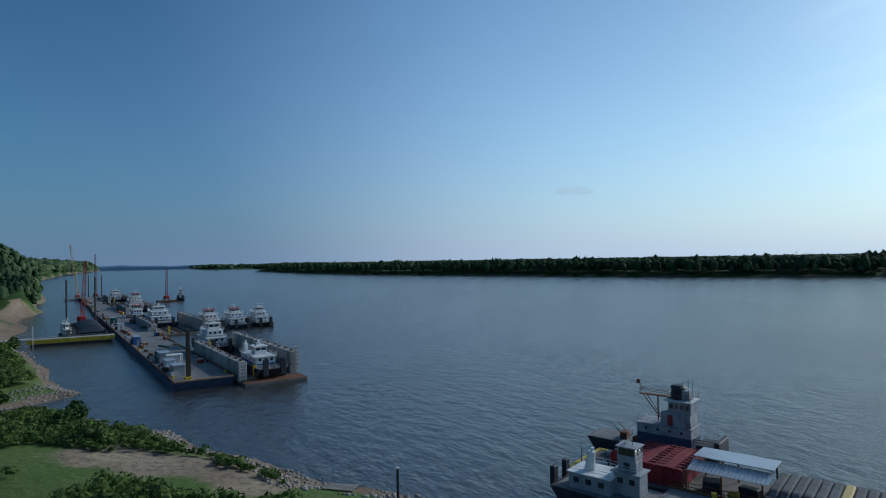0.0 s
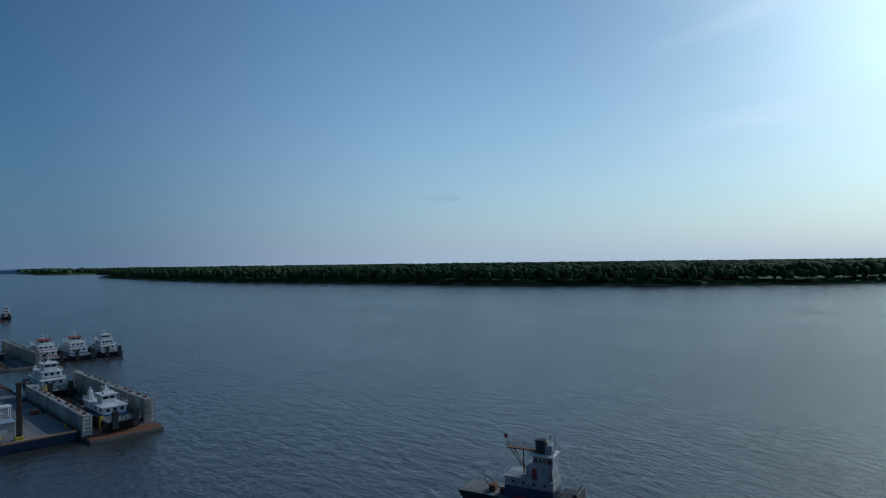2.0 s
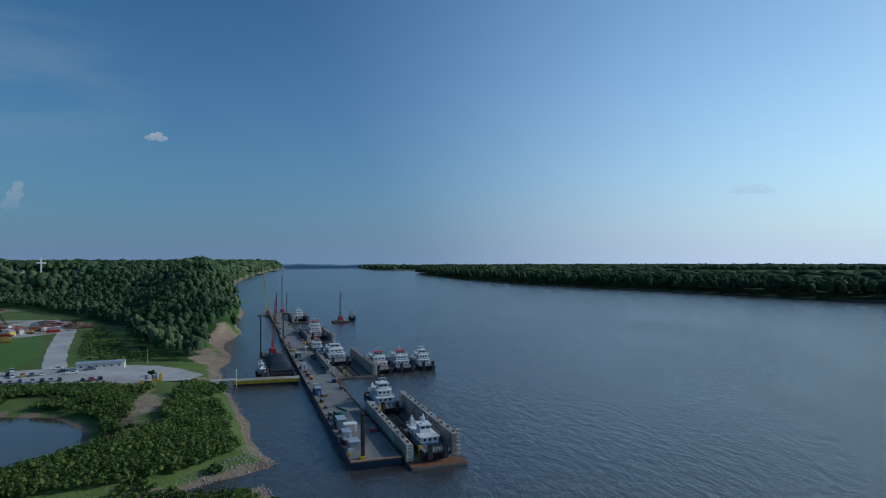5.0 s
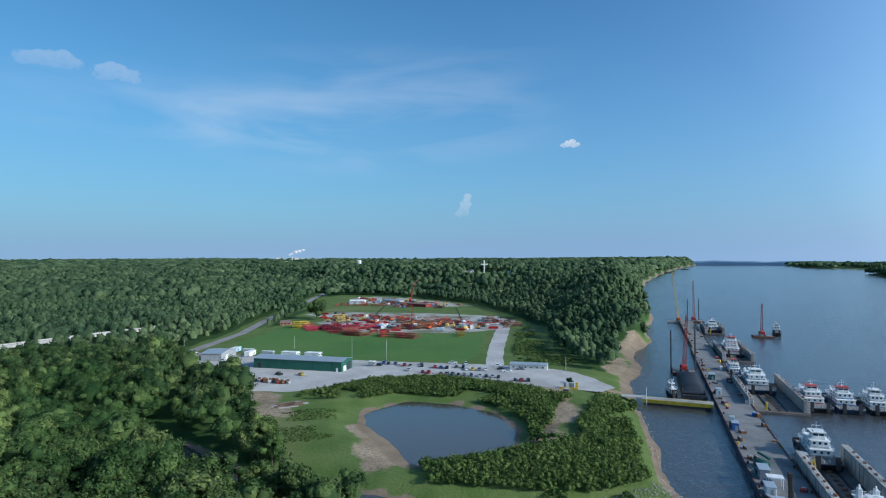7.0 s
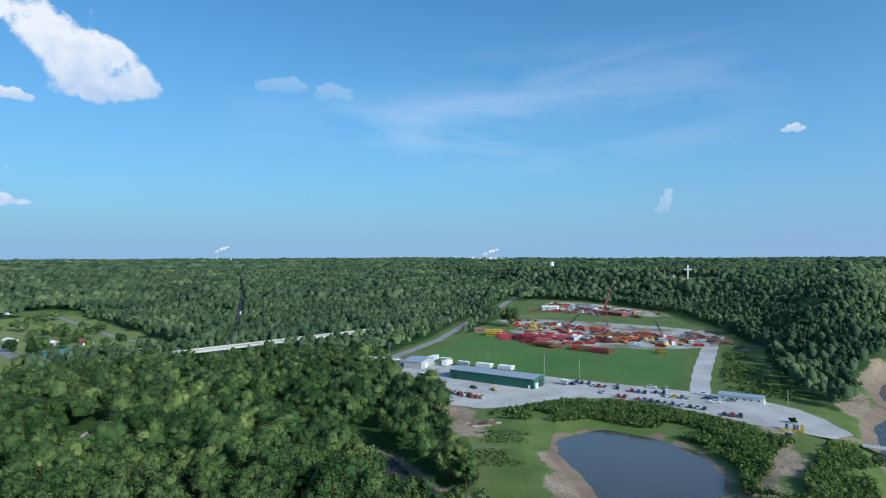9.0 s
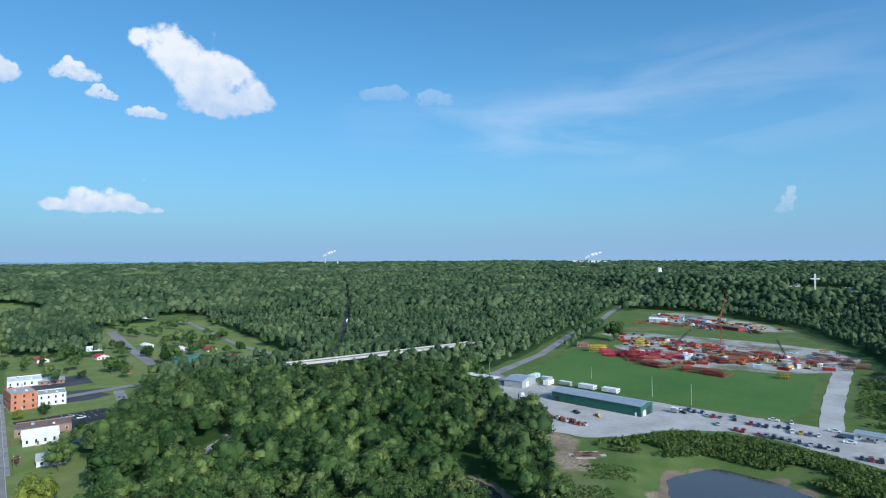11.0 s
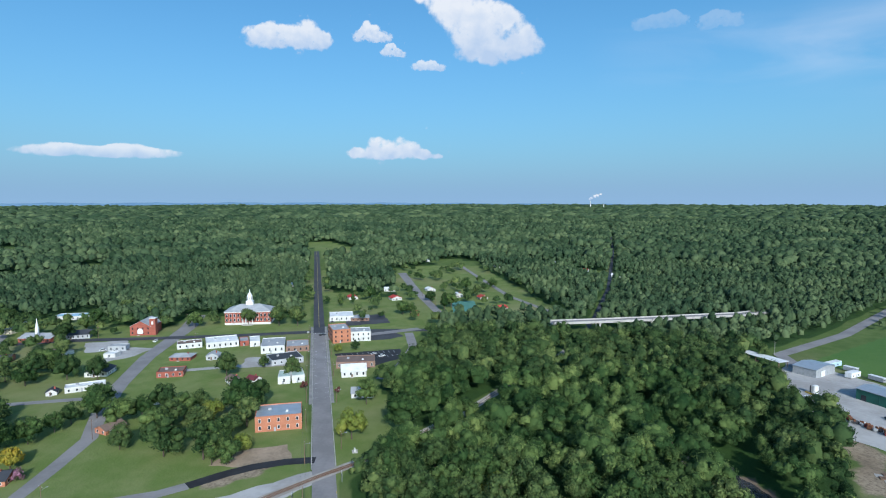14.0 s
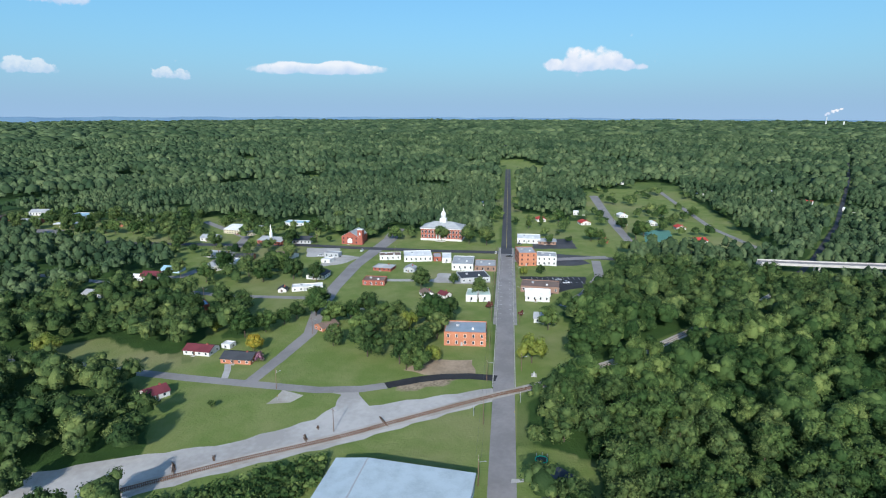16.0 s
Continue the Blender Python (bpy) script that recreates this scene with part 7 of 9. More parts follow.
def boom_stack(x, y, a, colour, L=12, rows=2, layers=2):
    """Crane boom sections laid side by side and stacked."""
    t = thing("boom_stack", pose(x, y, 5.05, 0, 0, a), f"stack of {COLOUR_WORDS[colour]} lattice boom sections", "steel lattice", "boom sections in the yard")
    me = boom_section(colour, L, 1.9)
    for q in range(rows):
        for k in range(layers):
            share("boom_section", me, t, Matrix.Translation((q * 2.15, pick.uniform(-0.6, 0.6), k * 2.0)))
    return t


def zone(x0, y0, x1, y1, depth, count, colours, lens=(8, 12, 16), a0=0.0):
    a, b = Vector((x0, y0)), Vector((x1, y1))
    d = (b - a).normalized()
    nrm = Vector((d.y, -d.x))
    ang = math.degrees(math.atan2(d.y, d.x))
    for q in range(count):
        p = a.lerp(b, (q + pick.uniform(0.1, 0.9)) / count) + nrm * pick.uniform(0, depth)
        boom_stack(p.x, p.y, ang + a0 + 90 * pick.choice((0, 1)) + pick.uniform(-8, 8), pick.choice(colours), pick.choice(lens), pick.choice((1, 2, 3)), pick.choice((1, 1, 2)))


zone(-425, 405, -405, 455, 45, 15, ("crimson", "crimson", "red_dull"))
zone(-366, 446, -346, 520, 36, 18, ("rust", "brown_wood", "red_dull", "rust"))
zone(-384, 381, -292, 400, -8, 11, ("red_dull", "rust", "red_paint"), (12, 16), -90)
zone(-318, 490, -306, 552, 38, 12, ("rust", "grey_paint", "brown_wood", "red_dull"))
zone(-440, 500, -350, 560, 14, 8, ("rust", "red_dull", "crane_orange"))
zone(-600, 610, -480, 640, -26, 14, ("red_dull", "red_paint", "rust"))
zone(-560, 690, -440, 660, 22, 12, ("rust", "red_dull", "grey_paint"))
zone(-300, 560, -262, 500, -9, 6, ("rust", "brown_wood"))
zone(-441, 416, -404, 450, 44, 26, ("crimson", "crimson", "red_dull"))
zone(-390, 494, -336, 528, 48, 20, ("rust", "brown_wood", "hull_black", "red_dull"))
zone(-342, 563, -318, 586, 84, 12, ("rust", "brown_wood", "red_dull"))
for x, y in ((-441, 398), (-438, 404), (-452, 470)):
    boom_stack(x, y, 30, "yellow_paint", 8, 4, 3)
for x, y, a in ((-271, 428, 60), (-338, 463, 30), (-333, 469, 30), (-328, 474, 30)):
    boom_stack(x, y, a, "yellow_paint" if x > -300 else "crane_orange", 8, 3, 2)
for q in range(34):
    x, y = pick.choice(((-369, 445), (-366, 450), (-396, 508), (-440, 508), (-335, 495), (-310, 520), (-290, 480), (-500, 640), (-540, 660), (-470, 690), (-600, 640)))
    x, y = x + pick.uniform(-14, 14), y + pick.uniform(-9, 9)
    c = pick.choice(("white_paint", "blue_paint", "grey_paint", "rust", "red_dull", "white_paint", "yellow_paint"))
    w, l, h = pick.uniform(2.3, 3), pick.uniform(4, 12), pick.uniform(2.0, 3.0)
    t = thing("storage_container", pose(x, y, 5.05, 0, 0, 35 + pick.uniform(-30, 30)), f"{COLOUR_WORDS[c]} steel storage container in the yard", "container", "containers")
    one("body", t, c, "", ("b", (0, 0, h / 2), (w, l, h), 0, 0.04))
    one("roof", t, "grey_paint" if c != "white_paint" else "roof_white", "", ("b", (0, 0, h + 0.04), (w * 0.96, l * 0.98, 0.08)))
    one("door", t, "grey_paint", "", ("b", (0, l / 2 + 0.03, h / 2), (w * 0.85, 0.06, h * 0.85)))
for q in range(16):
    x, y = pick.choice(((-430, 495), (-415, 500), (-335, 498), (-283, 470), (-320, 540), (-520, 650), (-450, 650)))
    vehicle("pickup", pick.choice(("white", "yellow", "white", "red")), pose(x + pick.uniform(-16, 16), y + pick.uniform(-8, 8), 5.06, 0, 0, pick.uniform(0, 360)), group="vehicles in the yard")
shed(pose(-592, 640, 5, 0, 0, 30), 22, 14, 5, "white_wall", "roof_white", "white metal shed in the far yard", 1.6, [("f", 8, 4, 4, "grey_paint")], 4)
shed(pose(-572, 694, 5, 0, 0, -12), 36, 10, 4, "dock_grey", "roof_zinc", "long grey shed at the wood edge", 1.2, [], 6)
shed(pose(-505, 660, 5, 0, 0, -8), 40, 12, 4, "red_dull", "roof_brown", "long low dull red shed in the far yard", 0.9, [], 6)
for spec in TOWN:
    building(*spec)
for x, y, a, col in ((-372, 498, 40, "red_dull"), (-432, 505, -30, "hull_black"), (-560, 745, 10, "red_dull"), (-318, 512, 60, "hull_black")):
    t = thing("crawler_crane", pose(x, y, 5.05, 0, 0, a), "crawler crane with its lattice boom raised low", "crane")
    one("track", t, "hull_black", "", ("b", (-1.6, 0, 0.5), (0.8, 5, 1.0), 0, 0.2), ("b", (1.6, 0, 0.5), (0.8, 5, 1.0), 0, 0.2))
    one("house", t, "white_paint" if col == "hull_black" else "red_paint", "", ("b", (0, -0.6, 2.2), (3, 5, 2.2), 0, 0.15))
    bm = BM()
    lattice(bm, (0, 1.5, 2.5), (0, 16 if col == "hull_black" else 22, 15 if col == "hull_black" else 32), 1.5, 0.9, 12, 0.12)
    part("boom", bm, M[col], t)

tree("dark", -483, 469, 1.9, label="large dark green tree standing alone beside the yard")

# ---- hill top cross, tank, far stacks ----
t = thing("memorial_cross", pose(-557, 976, ground_z(-557, 976), 0, 0, 32), "tall white cross standing on a wooded ridge", "cross")
one("post", t, "white_paint", "", ("b", (0, 0, 14), (2.4, 1.6, 29), 0, 0.1))
one("arm", t, "white_paint", "", ("b", (0, 0, 20.5), (13, 1.5, 2.4), 0, 0.1))
t = thing("water_tower", pose(-1130, 1264, ground_z(-1130, 1264)), "white standpipe water tower above the woods", "water tower")
zt = 66 - ground_z(-1130, 1264)
one("tank", t, "white_paint", "", ("r", (0, 0, 0), (0, 0, zt), 6, 6, 24), ("r", (0, 0, zt), (0, 0, zt + 1.5), 6, 0.5, 24))
one("ladder", t, "grey_paint", "", ("b", (0, -6.1, zt / 2), (0.6, 0.2, zt)))

# ---- road bridge over the railway ----
bridge = thing("road_bridge", pose(0, 0, 0), "pale concrete road bridge with parapets on stout piers", "bridge")
LINE = [Vector(p) for p in ((-469, 111), (-473, 150), (-479, 195), (-490, 242), (-503, 286), (-541, 356), (-580, 436))]
for q, (a, b) in enumerate(zip(LINE, LINE[1:])):
    d = b - a
    zz = (14.0, 14.0, 14.0, 13.4, 12, 9)[q]
    z2 = (14.0, 14.0, 13.4, 12, 9, 6)[q]
    for nm, off, w, h, dz, mt in (("deck", 0, 10.5, 0.9, -0.45, "concrete"), ("road_surface", 0, 9.6, 0.1, 0.06, "asphalt"), ("parapet", -5.1, 0.4, 1.1, 0.5, "concrete"), ("parapet", 5.1, 0.4, 1.1, 0.5, "concrete")):
        bm = BM()
        n2 = Vector((d.y, -d.x)).normalized()
        pts = []
        for p, zc in ((a, zz), (b, z2)):
            for s in (-1, 1):
                for e in (-1, 1):
                    c = p + n2 * (off + s * w / 2)
                    pts.append((c.x, c.y, zc + dz + e * h / 2))
        hull3(bm, pts, [(0, 1, 3, 2), (4, 6, 7, 5), (0, 4, 5, 1), (2, 3, 7, 6), (1, 5, 7, 3), (0, 2, 6, 4)])
        part(nm, bm, M[mt], bridge)
    one("pier", bridge, "concrete", "", *[("b", (a.x + n2.x * s, a.y + n2.y * s, (zz + 3) / 2 - 0.6), (1.2, 1.2, zz - 3)) for s in (-3.5, 3.5)], ("b", (a.x, a.y, zz - 1.4), (1.6, 9.4, 1.1), math.degrees(math.atan2(n2.y, n2.x)) - 90))

# gear standing about in the storage yards
GEAR = {}
gear_pick = random.Random(31)
GEAR_KINDS = (("red_dull", "dull red steel machine frame on gravel"), ("crane_orange", "orange machine with a cab on gravel"), ("boom_yellow", "yellow machine with a cab on gravel"), ("rust", "rusty steel plate stack on gravel"),
              ("white_paint", "white storage container on gravel"), ("blue_wall", "pale blue storage container on gravel"), ("red_paint", "red lattice gear bundle on gravel"), ("hull_black", "dark counterweight stack on gravel"))


def yard_gear(kind, m):
    c, words = GEAR_KINDS[kind]
    if kind in GEAR:
        return tagged(copy_thing(GEAR[kind], m), words, "yard gear", "gear in the yards")
    t = thing("yard_gear", m, words, "yard gear", "gear in the yards")
    if kind in (4, 5):
        one("body", t, c, "", ("b", (0, 0, 1.4), (6.1, 2.4, 2.5), 0, 0.05))
        one("roof", t, "roof_white", "", ("b", (0, 0, 2.7), (6.2, 2.5, 0.12)))
        for q in range(12):
            one("rib", t, c, "", ("b", (-2.75 + 0.5 * q, -1.24, 1.4), (0.16, 0.08, 2.3)))
        one("door", t, "grey_paint", "", ("b", (3.08, 0, 1.4), (0.06, 2.1, 2.3)))
    elif kind in (1, 2):
        one("track", t, "hull_black", "", ("b", (0, -1.3, 0.5), (4.4, 0.7, 1.0), 0, 0.25))
        one("track", t, "hull_black", "", ("b", (0, 1.3, 0.5), (4.4, 0.7, 1.0), 0, 0.25))
        one("body", t, c, "", ("b", (-0.4, 0, 1.9), (4.2, 2.8, 1.5), 0, 0.12))
        one("cab", t, c, "", ("b", (1.2, -0.8, 3.1), (1.5, 1.1, 1.4), 0, 0.1))
        one("window", t, "glass", "", ("b", (1.2, -0.8, 3.2), (1.56, 1.0, 0.8)))
        one("boom", t, c, "", ("r", (1.6, 0.4, 2.2), (6.5, 0.4, 5.2), 0.3, 0.2, 6), ("r", (6.5, 0.4, 5.2), (8.6, 0.4, 1.6), 0.2, 0.15, 6))
    elif kind == 3 or kind == 7:
        for q in range(6):
            one("plate", t, c, "", ("b", (0.2 * math.sin(q * 3), 0.2 * math.cos(q * 5), 0.2 + 0.32 * q), (4.0 - 0.3 * q, 2.2, 0.28), 4 * math.sin(q * 2)))
    else:
        for q in range(5):
            y = -1.8 + 0.9 * q
            one("beam", t, c, "", ("b", (0, y, 0.5 + 0.5 * (q % 2)), (9.0, 0.35, 0.5)), ("b", (0, y, 1.5 + 0.5 * (q % 2)), (9.0, 0.3, 0.3)), *[("b", (-4 + 1.6 * k, y, 1.0 + 0.5 * (q % 2)), (0.25, 0.25, 0.9)) for k in range(6)])
    GEAR[kind] = t
    return t


GEAR_LOTS = ([(-352, 412), (-420, 432), (-455, 450), (-520, 505), (-500, 540), (-453, 562), (-400, 580), (-330, 585), (-285, 545), (-270, 490), (-288, 452)], [(-500, 648), (-630, 698), (-690, 770), (-650, 792), (-505, 744), (-430, 705), (-450, 684)])
for lot, spacing, total in ((GEAR_LOTS[0], 13.5, 105), (GEAR_LOTS[1], 14.5, 60)):
    Q = scatter(-700, -260, 400, 800, spacing)
    Q = Q[inside(Q, lot)]
    for x, y in Q[:total]:
        if gear_pick.random() < 0.85:
            yard_gear(gear_pick.choice((0, 0, 1, 1, 2, 3, 3, 4, 5, 6, 6, 6, 7)), pose(x, y, ground_z(x, y) + 0.08, 0, 0, gear_pick.choice((15, 18, 20, 105)) + gear_pick.uniform(-12, 12)))


# ---- the town ----

# houses scattered in the clearings of the woods
home_pick = random.Random(12)
Q = scatter(-1900, -620, -900, 400, 46)
Q = Q[clearings(Q) & seen_sector(Q, -6) & wooded(Q)]
for x, y in Q[np.argsort(home_pick.sample(range(len(Q)), len(Q)))][:30]:
    roof = home_pick.choice(("roof_white", "roof_grey", "roof_brown", "roof_white", "roof_red"))
    words = {"roof_white": "white", "roof_grey": "grey", "roof_brown": "brown", "roof_red": "red"}[roof]
    a = math.atan2(x, -y) + home_pick.uniform(-0.5, 0.5)
    w = home_pick.uniform(10, 15)
    building(x, y, x + w * math.cos(a), y + w * math.sin(a), home_pick.uniform(8, 10), 4.2, "gable", "white_wall", roof, "white house with a " + words + " roof in a woodland clearing")

# courthouse
CH0, CH1 = Vector((-514.7, -165.8)), Vector((-517.9, -127.3))
cw = (CH1 - CH0).length
t = thing("courthouse", pose(CH0.x, CH0.y, 5, 0, 0, math.degrees(math.atan2(CH1.y - CH0.y, CH1.x - CH0.x))), "red brick courthouse with a grey hipped roof and white cupola", "courthouse")
one("base", t, "white_wall", "", ("b", (cw / 2, 11, 0.9), (cw + 0.4, 22.4, 2.0)))
one("wall", t, "brick_red", "", ("b", (cw / 2, 11, 6.2), (cw, 22, 9.2)))
one("cornice", t, "white_paint", "", ("b", (cw / 2, 11, 11.1), (cw + 1.2, 23.2, 0.8), 0, 0.1))
bm = BM()
hull3(bm, [(-1, -1, 11.5), (cw + 1, -1, 11.5), (cw + 1, 23, 11.5), (-1, 23, 11.5), (11, 11, 16.5), (cw - 11, 11, 16.5)], [(3, 2, 1, 0), (0, 1, 5, 4), (2, 3, 4, 5), (3, 0, 4), (1, 2, 5)])
part("roof", bm, M["roof_grey"], t)
windows(t, cw, 22, (4.3, 8.2), (1.5, 2.4), 3.0)
one("portico", t, "white_paint", "", ("b", (cw / 2, -1.0, 10.4), (9, 2.6, 1.0)), *[("r", (cw / 2 + x, -1.8, 1.0), (cw / 2 + x, -1.8, 10), 0.4, 0.35, 10) for x in (-4, -1.4, 1.4, 4)])
one("steps", t, "concrete", "", ("b", (cw / 2, -2.6, 0.3), (9, 3, 0.8)))
cup = one("cupola", t, "white_paint", "", ("b", (cw / 2, 11, 17.6), (6.0, 6.0, 3.6), 0, 0.15), ("r", (cw / 2, 11, 19.4), (cw / 2, 11, 23.4), 2.5, 2.3, 8), ("r", (cw / 2, 11, 23.4), (cw / 2, 11, 26.4), 2.6, 0.9, 12), ("r", (cw / 2, 11, 26.4), (cw / 2, 11, 29.5), 0.7, 0.08, 8))
for q in range(8):
    a = q * math.pi / 4
    one("louvre", cup, "grey_paint", "", ("b", (cw / 2 + 2.3 * math.cos(a), 11 + 2.3 * math.sin(a), 21.4), (0.3, 0.9, 2.2), math.degrees(a)))

# church with a brick tower
t = building(-478.7, -229.7, -479.2, -213.5, 22, 11, "gable", "brick_red", "roof_grey", "red brick church with a corner tower and arched window", cat="church")
tow = one("tower", t, "brick_red", "", ("b", (17.6, 2.4, 6.8), (4.6, 4.6, 13.6)))
one("tower_cap", tow, "white_paint", "", ("b", (17.6, 2.4, 13.8), (5.0, 5.0, 0.5)))
one("belfry_opening", tow, "white_paint", "", ("b", (17.6, 0.02, 10), (1.4, 0.2, 2.4)))
bm = BM()
prism(bm, [(8.0 + 2.2 * math.cos(q * math.pi / 10), 2.2 * math.sin(q * math.pi / 10)) for q in range(11)], -0.1, 0.15)
ob = part("arched_window", bm, M["white_paint"], t)
ob.matrix_basis = Matrix.Translation((0, 0, 3.4)) @ Matrix.Rotation(radians(90), 4, "X")
one("arched_window", t, "white_paint", "", ("b", (8.0, -0.02, 2.4), (4.4, 0.2, 2.2)))
# steeple of the brick hall
t = thing("steeple", pose(-463, -292, 5), "slim white steeple on a brick hall", "steeple")
one("shaft", t, "white_paint", "", ("b", (0, 0, 7), (2, 2, 7)), ("r", (0, 0, 10.5), (0, 0, 18), 1.2, 0.05, 8))

# warehouse beside the street
t = thing("warehouse", pose(-155.1, -79.6, 5, 0, 0, 95.2), "metal warehouse with a pale blue-grey roof beside the railway", "warehouse")
ww, wd = 45.0, 34.0
bm = BM()
hull3(bm, [(0, 0, -0.3), (ww, 0, -0.3), (ww, -wd, -0.3), (0, -wd, -0.3), (0, 0, 6.4), (ww, 0, 6.4), (ww, -wd, 6.4), (0, -wd, 6.4), (10.5, 0, 7.6), (10.5, -wd, 7.6)],
      [(0, 4, 8, 5, 1), (3, 2, 6, 9, 7), (0, 3, 7, 4), (1, 5, 6, 2), (4, 7, 9, 8), (8, 9, 6, 5), (0, 1, 2, 3)])
part("wall", bm, M["blue_wall"], t)
bm = BM()
hull3(bm, [(-0.4, 0.4, 6.45), (10.5, 0.4, 7.75), (ww + 0.4, 0.4, 6.4), (-0.4, -wd, 6.45), (10.5, -wd, 7.75), (ww + 0.4, -wd, 6.4), (-0.4, 0.4, 6.3), (10.5, 0.4, 7.55), (ww + 0.4, 0.4, 6.25), (-0.4, -wd, 6.3), (10.5, -wd, 7.55), (ww + 0.4, -wd, 6.25)],
      [(0, 3, 4, 1), (1, 4, 5, 2), (6, 7, 10, 9), (7, 8, 11, 10), (0, 1, 7, 6), (1, 2, 8, 7), (0, 6, 9, 3), (2, 5, 11, 8), (3, 9, 10, 4), (4, 10, 11, 5)])
part("roof", bm, M["roof_pale"], t)
one("ridge_cap", t, "roof_grey", "", ("b", (10.5, -wd / 2 + 0.2, 7.8), (0.5, wd, 0.12)))
one("gutter", t, "grey_paint", "", ("b", (ww + 0.45, -wd / 2, 6.3), (0.2, wd, 0.22)))
one("door", t, "white_paint", "", ("b", (30, 0.05, 2.2), (5, 0.14, 4.4)))

# shingled house with its drive, a pickup and a trampoline
t = building(-171.4, -14.4, -174.3, -6.4, 20, 4.6, "gable", "white_wall", "roof_shingle", "house with a dark shingled roof beside the street", z=5)
t.matrix_basis = pose(-171.5, -5.5, 5, 0, 0, -86) @ Matrix.Identity(4)
patch("driveway", [(-166.5, -24.5), (-168.9, -24.6), (-172, -14.5), (-169.8, -13.8)], M["concrete"], "pale concrete driveway beside lawn", "driveway", lift=0.09)
vehicle("pickup", "white", pose(-169.9, -17.0, 5.12, 0, 0, 16), "white pickup truck parked on a drive", "cars in the town")
t = thing("trampoline", pose(-181.2, -16.4, 5), "round trampoline with a green padded rim on a lawn", "trampoline")
bm = BM()
bmesh.ops.create_cone(bm, cap_ends=True, segments=28, radius1=2.0, radius2=2.0, depth=0.06)
part("mat", bm, M["hull_black"], t).matrix_basis = Matrix.Translation((0, 0, 0.9))
bm = BM()
for q in range(28):
    a, b = 2 * math.pi * q / 28, 2 * math.pi * (q + 1) / 28
    rod(bm, (2.1 * math.cos(a), 2.1 * math.sin(a), 0.92), (2.1 * math.cos(b), 2.1 * math.sin(b), 0.92), 0.2, 0.2, 6)
part("rim", bm, M["pad_green"], t, "bright green padded rim")
for q in range(6):
    a = q * math.pi / 3
    one("leg", t, "grey_paint", "", ("r", (2.1 * math.cos(a), 2.1 * math.sin(a), 0), (2.1 * math.cos(a), 2.1 * math.sin(a), 2.6), 0.05))

# town surfaces
patch("parking", [(-413, -58), (-425, -12), (-400, -10), (-385, -24), (-362, -40), (-392, -50)], M["asphalt_new"], "black asphalt parking lot", "parking", 0.06)
patch("parking", tw((286, 12), (318, 20), (320, 58), (296, 66), (288, 50)), M["asphalt_dark"], "dark asphalt parking lot", "parking", 0.055)
patch("parking", tw((345, 22), (385, 26), (392, 60), (350, 62)), M["asphalt_dark"], "dark asphalt parking lot", "parking", 0.055)
patch("forecourt", [(-455, -252), (-462, -224), (-432, -208), (-425, -236)], M["gravel"], "pale gravel forecourt", "parking", 0.05)
patch("forecourt", [(-452, -600), (-462, -530), (-440, -500), (-425, -560)], M["asphalt"], "grey asphalt forecourt", "parking", 0.05)
patch("tennis_court", [(-621, 38), (-628, 63), (-570, 62), (-562, 36)], M["court"], "green hard tennis court", "court", 0.07)
patch("gravel_bed", [(-192, -129), (-196, -120), (-203, -118), (-205, -129)], M["gravel_pale"], "pale gravel bed on a lawn", "bed", 0.05)
patch("bare_earth", [(-238, -86), (-251, -82), (-258, -58), (-243, -53), (-236, -70)], M["dirt"], "bare brown earth lot", "lot", 0.04)
for n, w, m2 in ((-5.9, 1.7, "pavement"), (5.9, 1.7, "pavement")):
    ribbon("pavement", tw((150, n), (345, n)), w, M[m2], "pale concrete pavement along the main street", "pavement", lift=0.2)
for n in (-4.9, 4.9):
    ribbon("kerb", tw((72, n), (345, n)), 0.35, M["concrete"], "pale concrete kerb along street", "kerb", lift=0.22)
for s in range(0, 20):
    for n in (-3.4, 3.4):
        ribbon("parking_line", tw((160 + s * 8.4, n - 1.3), (160 + s * 8.4 + 1.2, n + 1.2)), 0.14, M["white_paint"], "white painted parking line", "marking", lift=0.1)
for q in range(11):
    x, y = -411 - q * 1.05, -53 + q * 3.6
    ribbon("parking_line", [(x, y), (x + 5.2, y + 1.6)], 0.16, M["white_paint"], "white painted parking line", "marking", lift=0.1)
    ribbon("parking_line", [(x + 11, y + 3), (x + 16, y + 4.6)], 0.16, M["white_paint"], "white painted parking line", "marking", lift=0.1)
ribbon("centre_line", tw((345, 0), (1000, 0)), 0.35, M["line_yellow"], "faded yellow centre line", "marking", lift=0.14)

ribbon("road_side", [(-458, -71), (-472, -37), (-491, 3)], 9, M["asphalt"], "pale asphalt side street off the main street", lift=0.09)
ribbon("lane", [(-476, -6), (-428, -2), (-383, -10), (-352, -22)], 7, M["asphalt"], "grey asphalt lane behind shops", lift=0.08)
ribbon("alley", [(-377, -148), (-389, -103), (-394, -76)], 6, M["gravel"], "pale gravel alley behind shops", lift=0.07)
patch("forecourt", [(-406, -117), (-408, -88), (-384, -84), (-381, -115)], M["gravel"], "pale gravel forecourt behind shops", "parking", 0.05)
patch("forecourt", [(-437, -192), (-412, -198), (-396, -212), (-440, -219)], M["gravel"], "pale gravel forecourt beside street", "parking", 0.05)
ribbon("driveway", [(-208, -160), (-216, -164), (-222, -168)], 3.0, M["gravel"], "pale gravel drive to a house", "driveway", lift=0.07)

